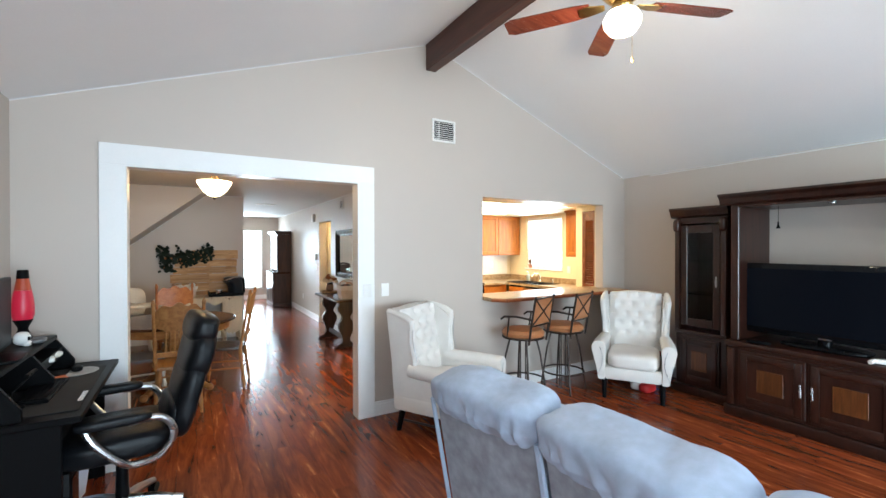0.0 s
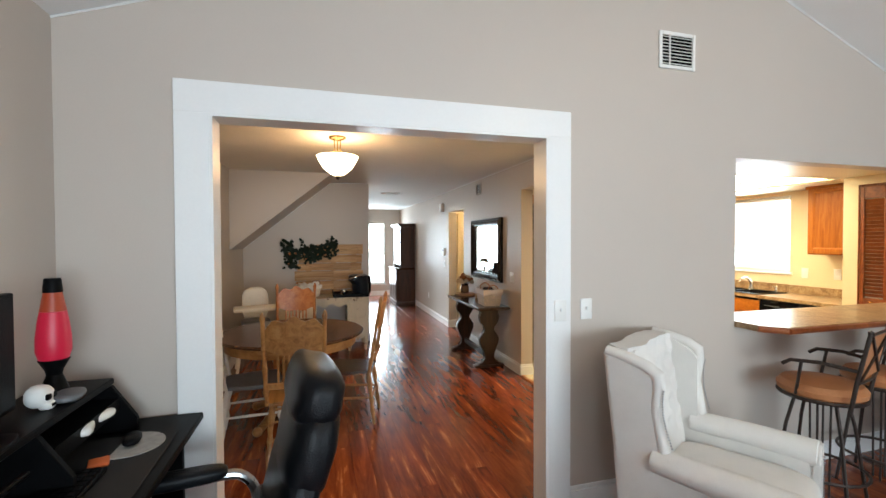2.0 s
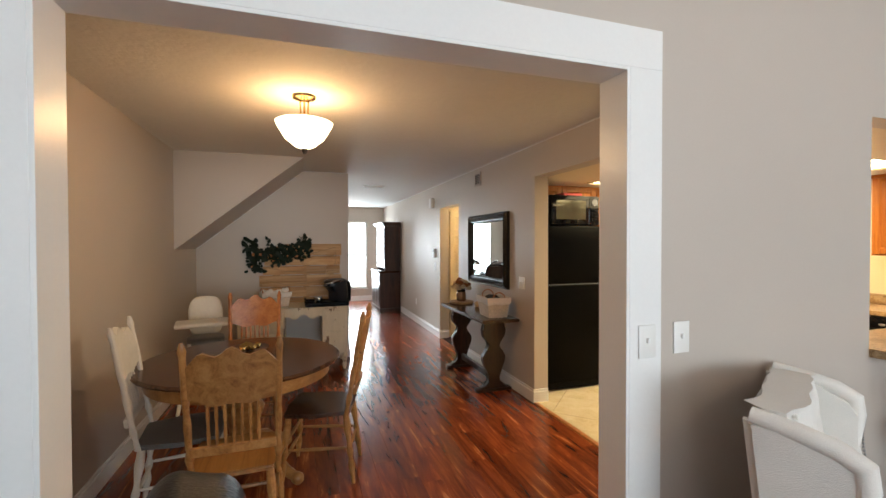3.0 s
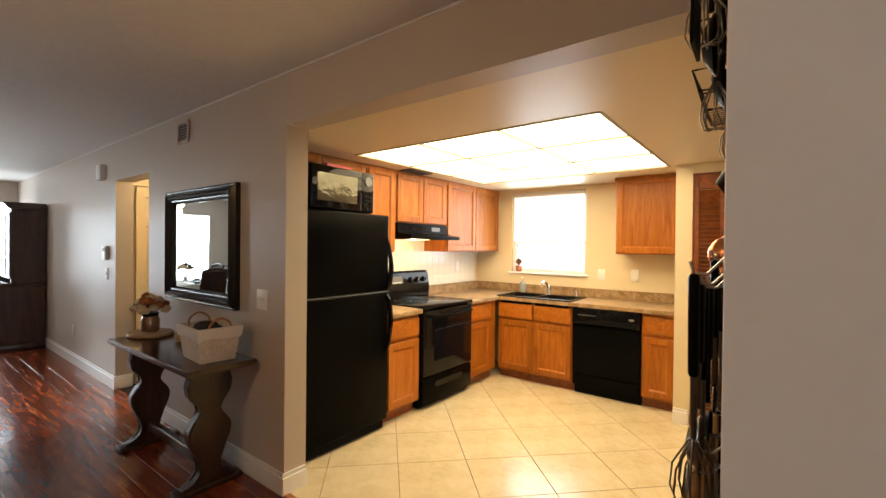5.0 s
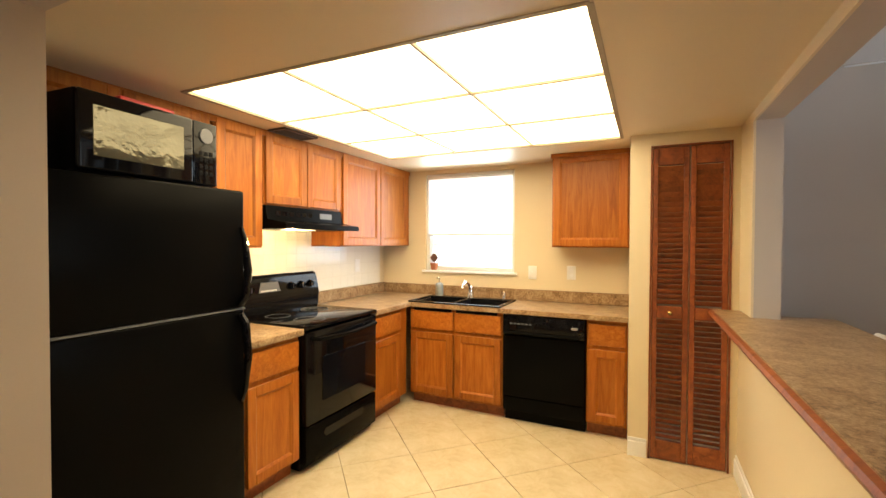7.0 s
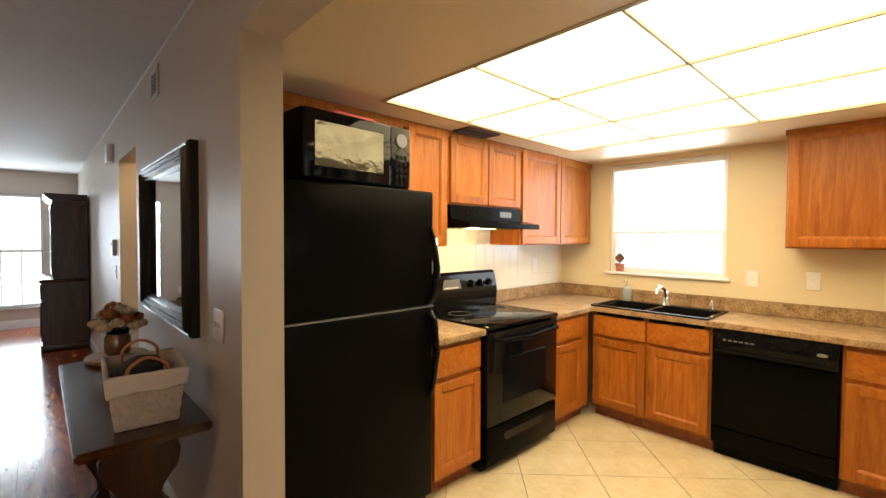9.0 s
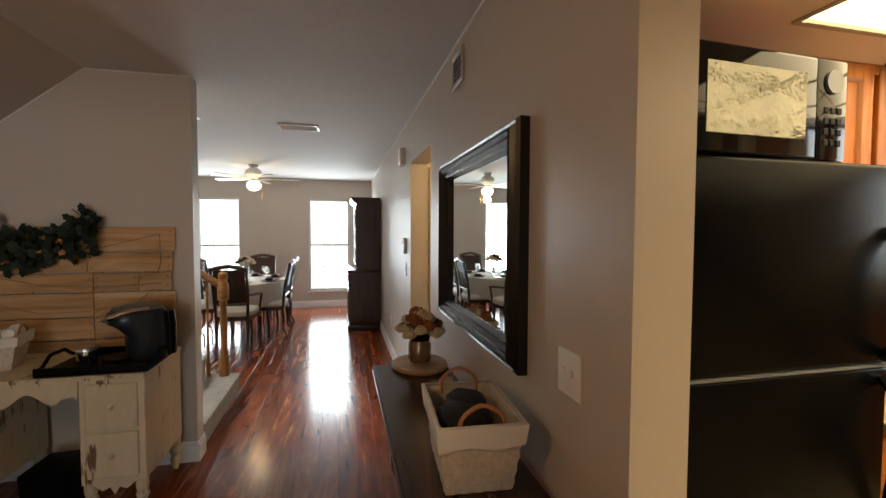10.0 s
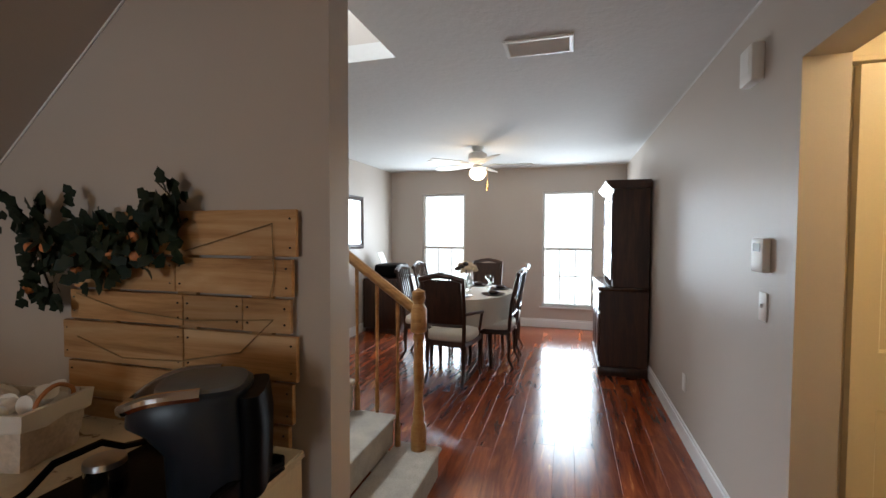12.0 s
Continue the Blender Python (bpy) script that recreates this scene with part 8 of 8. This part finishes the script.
# ---- front room ----
def cane_chair(loc, rz, arms):
    t = thing("formal_chair", "dark carved chair with cream seat at the front room table", "chair", loc, rz, "chairs round the clothed table")
    bm = B(); puff(bm, (0, 0, 0.45), (0.46, 0.48, 0.1), 4, 8); part("seat", bm, CLOTH, t, "cream upholstered seat")
    bm = B(); prism(bm, [(-0.21, -0.2), (0.22, -0.235), (0.22, 0.235), (-0.21, 0.2)], "z", 0.36, 0.42, 0.006); part("seat_frame", bm, DARKWOOD, t)
    for x, y in ((0.2, -0.21), (0.2, 0.21), (-0.19, -0.18), (-0.19, 0.18)):
        bm = B(); tube(bm, [(x, y, 0.38), (x * 1.06, y * 1.04, 0.25), (x * 1.05, y, 0.1), (x * (1.1 if x > 0 else 1.35), y * 1.05, 0)], [0.026, 0.022, 0.014, 0.016], 8); part("leg", bm, DARKWOOD, t)
    for s in (-1, 1):
        bm = B(); tube(bm, [(-0.2, s * 0.185, 0.4), (-0.23, s * 0.2, 0.7), (-0.3, s * 0.205, 1.02)], [0.02, 0.018, 0.016], 8); part("back_post", bm, DARKWOOD, t)
        if arms:
            bm = B(); tube(bm, [(-0.22, s * 0.2, 0.68), (0.0, s * 0.25, 0.67), (0.16, s * 0.26, 0.65)], 0.016, 8); tube(bm, [(0.13, s * 0.26, 0.65), (0.12, s * 0.23, 0.42)], 0.014, 8); part("armrest", bm, DARKWOOD, t)
    bm = B(); tube(bm, [(-0.3, -0.215, 1.0), (-0.315, -0.1, 1.03), (-0.32, 0, 1.045), (-0.315, 0.1, 1.03), (-0.3, 0.215, 1.0)], 0.026, 8); part("crest_rail", bm, DARKWOOD, t)
    if arms:
        bm = B(); prism(bm, [(-0.222, 0.58), (-0.212, 0.58), (-0.29, 1.0), (-0.3, 1.0)], "y", -0.185, 0.185, 0.003); part("back_panel", bm, DARKWOOD, t)
    else:
        for i in range(5):
            y = -0.12 + 0.06 * i
            bm = B(); tube(bm, [(-0.215, y * 0.9, 0.56), (-0.25, y * 1.1, 0.8), (-0.305, y, 1.02)], 0.009, 6); part("splat_bar", bm, DARKWOOD, t)
    bm = B(); tube(bm, [(-0.22, -0.19, 0.57), (-0.225, 0, 0.565), (-0.22, 0.19, 0.57)], 0.016, 8); part("lower_rail", bm, DARKWOOD, t)


TX, TY = 0.44, 12.3
ft = thing("oval_table", "dark oval dining table under an ivory tablecloth", "dining table", (TX, TY, 0))
bm = B(); lathe(bm, [(0.001, 0.7), (0.55, 0.7), (0.56, 0.735), (0.001, 0.74)], n=40, sx=0.88, sy=1.25); part("tabletop", bm, DARKWOOD, ft)
for x in (-0.32, 0.32):
    for y in (-0.42, 0.42):
        bm = B(); tube(bm, [(x, y, 0.7), (x, y, 0.35), (x * 1.05, y * 1.05, 0)], [0.035, 0.025, 0.02], 8); part("leg", bm, DARKWOOD, ft)
bm = B()
loops = []
for k in range(9):
    f = k / 8
    ring_ = []
    for i in range(96):
        a = 2 * math.pi * i / 96
        if k == 0:
            r, z = 0.3, 0.748
        else:
            fold = 0.03 * f * math.sin(9 * a) + 0.016 * f * math.sin(17 * a + 1)
            drop = 0.3 + 0.13 * abs(math.cos(2 * a)) ** 3
            r, z = 0.575 + fold + 0.03 * f, 0.748 - drop * (f - 1 / 8) * 8 / 7 if k > 1 else 0.748
        ring_.append(bm.verts.new((0.88 * r * math.cos(a), 1.25 * r * math.sin(a), z)))
    loops.append(ring_)
rings(bm, loops, False); bm.faces.new(loops[0])
solo("tablecloth", bm, CLOTH, "ivory tablecloth hanging in folds over the table", "tablecloth", (TX, TY, 0))
cane_chair((TX + 0.04, TY - 0.92, 0), 84, True)
cane_chair((TX - 0.02, TY + 0.98, 0), -92, True)
for y in (-0.28, 0.3):
    cane_chair((TX + 0.34, TY + y, 0), 180 + 8 * y, False)
    cane_chair((TX - 0.44, TY + y, 0), -6 * y, False)
rg = random.Random(2)
for i in range(6):
    a = radians(30 + 60 * i)
    x, y = TX + 0.38 * math.cos(a), TY + 0.52 * math.sin(a)
    ps = thing("place_setting", "dark plate with a folded napkin on the tablecloth", "plate", (x, y, 0.75), 0, "place settings")
    bm = B(); lathe(bm, [(0.001, 0), (0.08, 0), (0.13, 0.014), (0.135, 0.016), (0.08, 0.006), (0.001, 0.005)], n=24); part("plate", bm, DARKWOOD, ps)
    bm = B(); puff(bm, (0, 0, 0.03), (0.12, 0.09, 0.045), 2.5, 6, 0.15); part("napkin", bm, MAHOG, ps)
    bm = B(); lathe(bm, [(0.001, 0), (0.032, 0), (0.005, 0.01), (0.005, 0.08), (0.036, 0.12), (0.03, 0.17), (0.028, 0.17), (0.033, 0.12), (0.001, 0.085)], n=14)
    solo("wine_glass", bm, GLASS, "clear stemmed glass on the tablecloth", "wine glass", (TX + 0.27 * math.cos(a + 0.35), TY + 0.4 * math.sin(a + 0.35), 0.75), 0, "wine glasses")
fv = thing("centrepiece", "glass vase of white and dark flowers on the table", "vase", (TX - 0.05, TY + 0.05, 0.75))
bm = B(); lathe(bm, [(0.001, 0), (0.045, 0), (0.035, 0.06), (0.03, 0.16), (0.04, 0.2), (0.037, 0.2), (0.027, 0.16), (0.03, 0.06), (0.001, 0.01)], n=18); part("vase", bm, GLASS, fv)
rg = random.Random(4)
for i in range(16):
    a, q = i * 2.4, math.sqrt(i / 16)
    c = Vector((0.13 * q * math.cos(a), 0.13 * q * math.sin(a), 0.33 - 0.09 * q * q))
    bm = B(); rose(bm, c, 0.04, rg); part("flower", bm, MAHOG if i % 5 == 2 else ROSE, fv)
bm = B()
for i in range(6):
    tube(bm, [(0, 0, 0.02), (0.05 * math.cos(i), 0.05 * math.sin(i), 0.26)], 0.003, 5)
part("stems", bm, LEAF, fv)

ceiling_fan((0.53, 12.3, CH), 0.05, 5, WHITEPAINT, TRIM, GLOBE, 10, 0.16, 0.64, "white flush ceiling fan with a lit globe", 0.1, 0.15)

hu = thing("china_hutch", "dark walnut china hutch with glass doors", "hutch", (2.335, 12.42, 0))
bm = B(); box(bm, -0.47, -0.54, 0, 0, 0.54, 0.09, 0.01, 2); part("plinth", bm, DARKWOOD, hu)
bm = B(); box(bm, -0.45, -0.52, 0.09, 0, 0.52, 0.86, 0.005); base = part("base_cabinet", bm, DARKWOOD, hu)
bm = B(); box(bm, -0.475, -0.545, 0.86, 0, 0.545, 0.9, 0.01, 2); part("counter", bm, DARKTOP, hu)
for k in range(3):
    y0 = -0.5 + k * 0.336
    bm = B(); box(bm, -0.465, y0, 0.13, -0.45, y0 + 0.325, 0.62, 0.005); d = part("door", bm, DARKWOOD, hu)
    bm = B(); box(bm, -0.47, y0 + 0.05, 0.18, -0.464, y0 + 0.275, 0.57, 0.006); part("panel", bm, DARKWOOD, d)
    bm = B(); box(bm, -0.465, y0, 0.65, -0.45, y0 + 0.325, 0.84, 0.005); d = part("drawer", bm, DARKWOOD, hu)
    bm = B(); tube(bm, [(-0.466, y0 + 0.11, 0.745), (-0.485, y0 + 0.16, 0.735), (-0.466, y0 + 0.21, 0.745)], 0.005, 6); part("pull", bm, BRASS, d)
bm = B()
box(bm, -0.34, -0.5, 0.9, 0, -0.475, 1.88); box(bm, -0.34, 0.475, 0.9, 0, 0.5, 1.88); box(bm, -0.02, -0.475, 0.9, 0, 0.475, 1.88); box(bm, -0.34, -0.475, 1.84, -0.02, 0.475, 1.88)
part("upper_case", bm, DARKWOOD, hu)
for k in range(3):
    y0 = -0.475 + k * 0.317
    bm = B()
    e = 0.035
    box(bm, -0.355, y0, 0.96, -0.34, y0 + e, 1.84, 0.003); box(bm, -0.355, y0 + 0.317 - e, 0.96, -0.34, y0 + 0.317, 1.84, 0.003)
    for z in (0.96, 1.23, 1.5, 1.8):
        box(bm, -0.354, y0 + e, z, -0.341, y0 + 0.317 - e, z + (0.035 if z in (0.96, 1.8) else 0.018), 0.002)
    d = part("glass_door", bm, DARKWOOD, hu)
    bm = B(); box(bm, -0.348, y0 + e, 0.99, -0.345, y0 + 0.317 - e, 1.8); part("pane", bm, SMOKED, d)
for z in (1.2, 1.52):
    bm = B(); box(bm, -0.32, -0.475, z, -0.02, 0.475, z + 0.015); part("shelf", bm, DARKWOOD, hu)
bm = B(); prism(bm, [(-0.35, 1.88), (-0.38, 1.9), (-0.42, 1.95), (-0.42, 1.965), (0, 1.965), (0, 1.88)], "y", -0.55, 0.55); part("crown", bm, DARKWOOD, hu)

ps = thing("printer_stand", "dark low cabinet in the front room corner", "cabinet", (-1.0, 13.35, 0))
bm = B(); box(bm, -0.28, -0.4, 0.06, 0.3, 0.4, 0.78, 0.01, 2); part("body", bm, DARKWOOD, ps)
bm = B(); box(bm, -0.26, -0.36, 0, 0.27, 0.36, 0.06); part("plinth", bm, DARKWOOD, ps)
for s in (-1, 1):
    bm = B(); box(bm, 0.3, s * 0.19 - 0.17, 0.12, 0.312, s * 0.19 + 0.17, 0.72, 0.005); d = part("door", bm, DARKWOOD, ps)
    bm = B(); ball(bm, (0.322, s * 0.04, 0.45), 0.012, 1); part("knob", bm, BRASS, d)
pr = thing("printer", "black desktop printer with paper standing in it", "printer", (-0.98, 13.3, 0.781))
bm = B(); puff(bm, (0, 0, 0.1), (0.42, 0.46, 0.2), 6, 8); part("body", bm, SATINBLACK, pr)
bm = B(); box(bm, 0.16, -0.16, 0.02, 0.28, 0.16, 0.035, 0.004); part("output_tray", bm, GREYPL, pr)
bm = B(); prism(bm, [(-0.12, 0.19), (-0.115, 0.19), (-0.19, 0.36), (-0.195, 0.36)], "y", -0.1, 0.1); part("paper", bm, PLASTIC, pr)


# ---- floor boards and tiles ----
def quad_board(bm, x0, y0, x1, y1, z0=-0.008, z1=0.0, c=0.0012):
    vs = [(x0, y0, z0), (x1, y0, z0), (x1, y1, z0), (x0, y1, z0)]
    ts = [(x0 + c, y0 + c, z1), (x1 - c, y0 + c, z1), (x1 - c, y1 - c, z1), (x0 + c, y1 - c, z1)]
    ms = [(x0, y0, z1 - c), (x1, y0, z1 - c), (x1, y1, z1 - c), (x0, y1, z1 - c)]
    a, b, d = ([bm.verts.new(p) for p in q] for q in (vs, ms, ts))
    for i in range(4):
        j = (i + 1) % 4
        bm.faces.new((a[i], a[j], b[j], b[i]))
        bm.faces.new((b[i], b[j], d[j], d[i]))
    bm.faces.new(d)


PWID, PLEN = 0.127, 1.22
boards, rest = [], B()
col, x = 0, FWX
rng = random.Random(5)
while x < EX:
    off = rng.random() * PLEN
    y = BACK - off
    x1 = min(x + PWID, EX)
    while y < FAR:
        a, b = max(y, BACK), min(y + PLEN, FAR)
        y += PLEN
        lo = BACK if x >= WX - 0.1 else 9.6
        hi = FAR if x1 <= HALL + 0.13 else PW + 0.05
        a, b = max(a, lo), min(b, hi)
        if b - a < 0.03:
            continue
        xr = x1
        if a < 6.3 and b > PW + PT + 0.05 and x1 > HALL:
            xr = min(x1, HALL)
        if xr - x < 0.01:
            continue
        whole = abs(b - a - PLEN) < 1e-4 and abs(xr - x - PWID) < 1e-4
        if whole and 0.4 < a < 9.6 and -0.7 < x < 4.3 and len(boards) < 300:
            boards.append((x, a))
        else:
            quad_board(rest, x, a, xr, b)
    x += PWID
part("floor_boards", rest, PLANKS, floor_bed, flat=True)["kind"] = "stuff"
bm = B(); quad_board(bm, 0, 0, PWID, PLEN)
board_me = mesh_of("plank", bm, PLANK, True)
for x, y in boards:
    share("plank", board_me, floor_bed, (x, y, 0))

# diagonal kitchen tiles
tile_bed_bm = B()
box(tile_bed_bm, HALL + 0.02, PW + PT, -0.008, KE, KN, -0.002)
tile_bed = structure("floor_kitchen", tile_bed_bm, TILEGROUT, "cream travertine kitchen tiles laid diagonally", "floor")
TS, GAP = 0.457, 0.004
s2 = TS / math.sqrt(2)


def clip(poly, ax, v, keep):
    out = []
    for i, p in enumerate(poly):
        q = poly[(i + 1) % len(poly)]
        pi, qi = keep * (p[ax] - v) >= 0, keep * (q[ax] - v) >= 0
        if pi:
            out.append(p)
        if pi != qi:
            t = (v - p[ax]) / (q[ax] - p[ax])
            out.append((p[0] + t * (q[0] - p[0]), p[1] + t * (q[1] - p[1])))
    return out


def tile_bm(poly):
    bm = B()
    cx, cy = sum(p[0] for p in poly) / len(poly), sum(p[1] for p in poly) / len(poly)
    lo = [bm.verts.new((p[0], p[1], -0.002)) for p in poly]
    mid = [bm.verts.new((p[0], p[1], 0.0055)) for p in poly]
    top = [bm.verts.new((p[0] + (cx - p[0]) * 0.006, p[1] + (cy - p[1]) * 0.006, 0.007)) for p in poly]
    k = len(poly)
    for a, b in ((lo, mid), (mid, top)):
        for i in range(k):
            bm.faces.new((a[i], a[(i + 1) % k], b[(i + 1) % k], b[i]))
    bm.faces.new(top)
    return bm


r_ = s2 - GAP * 0.7
whole_tile = mesh_of("tile", tile_bm([(r_, 0), (0, r_), (-r_, 0), (0, -r_)]), TILE, True)
ox, oy = 4.318, 5.607
for i in range(-9, 10):
    for j in range(-9, 10):
        cx, cy = ox + (i + j) * s2, oy + (i - j) * s2
        poly = [(cx + r_, cy), (cx, cy + r_), (cx - r_, cy), (cx, cy - r_)]
        c = poly
        for ax, v, keep in ((0, HALL + 0.03, 1), (0, KE - 0.01, -1), (1, PW + PT + 0.015, 1), (1, KN - 0.01, -1)):
            c = clip(c, ax, v, keep) if c else c
        if len(c) < 3:
            continue
        if c == poly:
            share("tile", whole_tile, tile_bed, (cx, cy, 0))
        else:
            part("tile", tile_bm(c), TILE, tile_bed, flat=True)
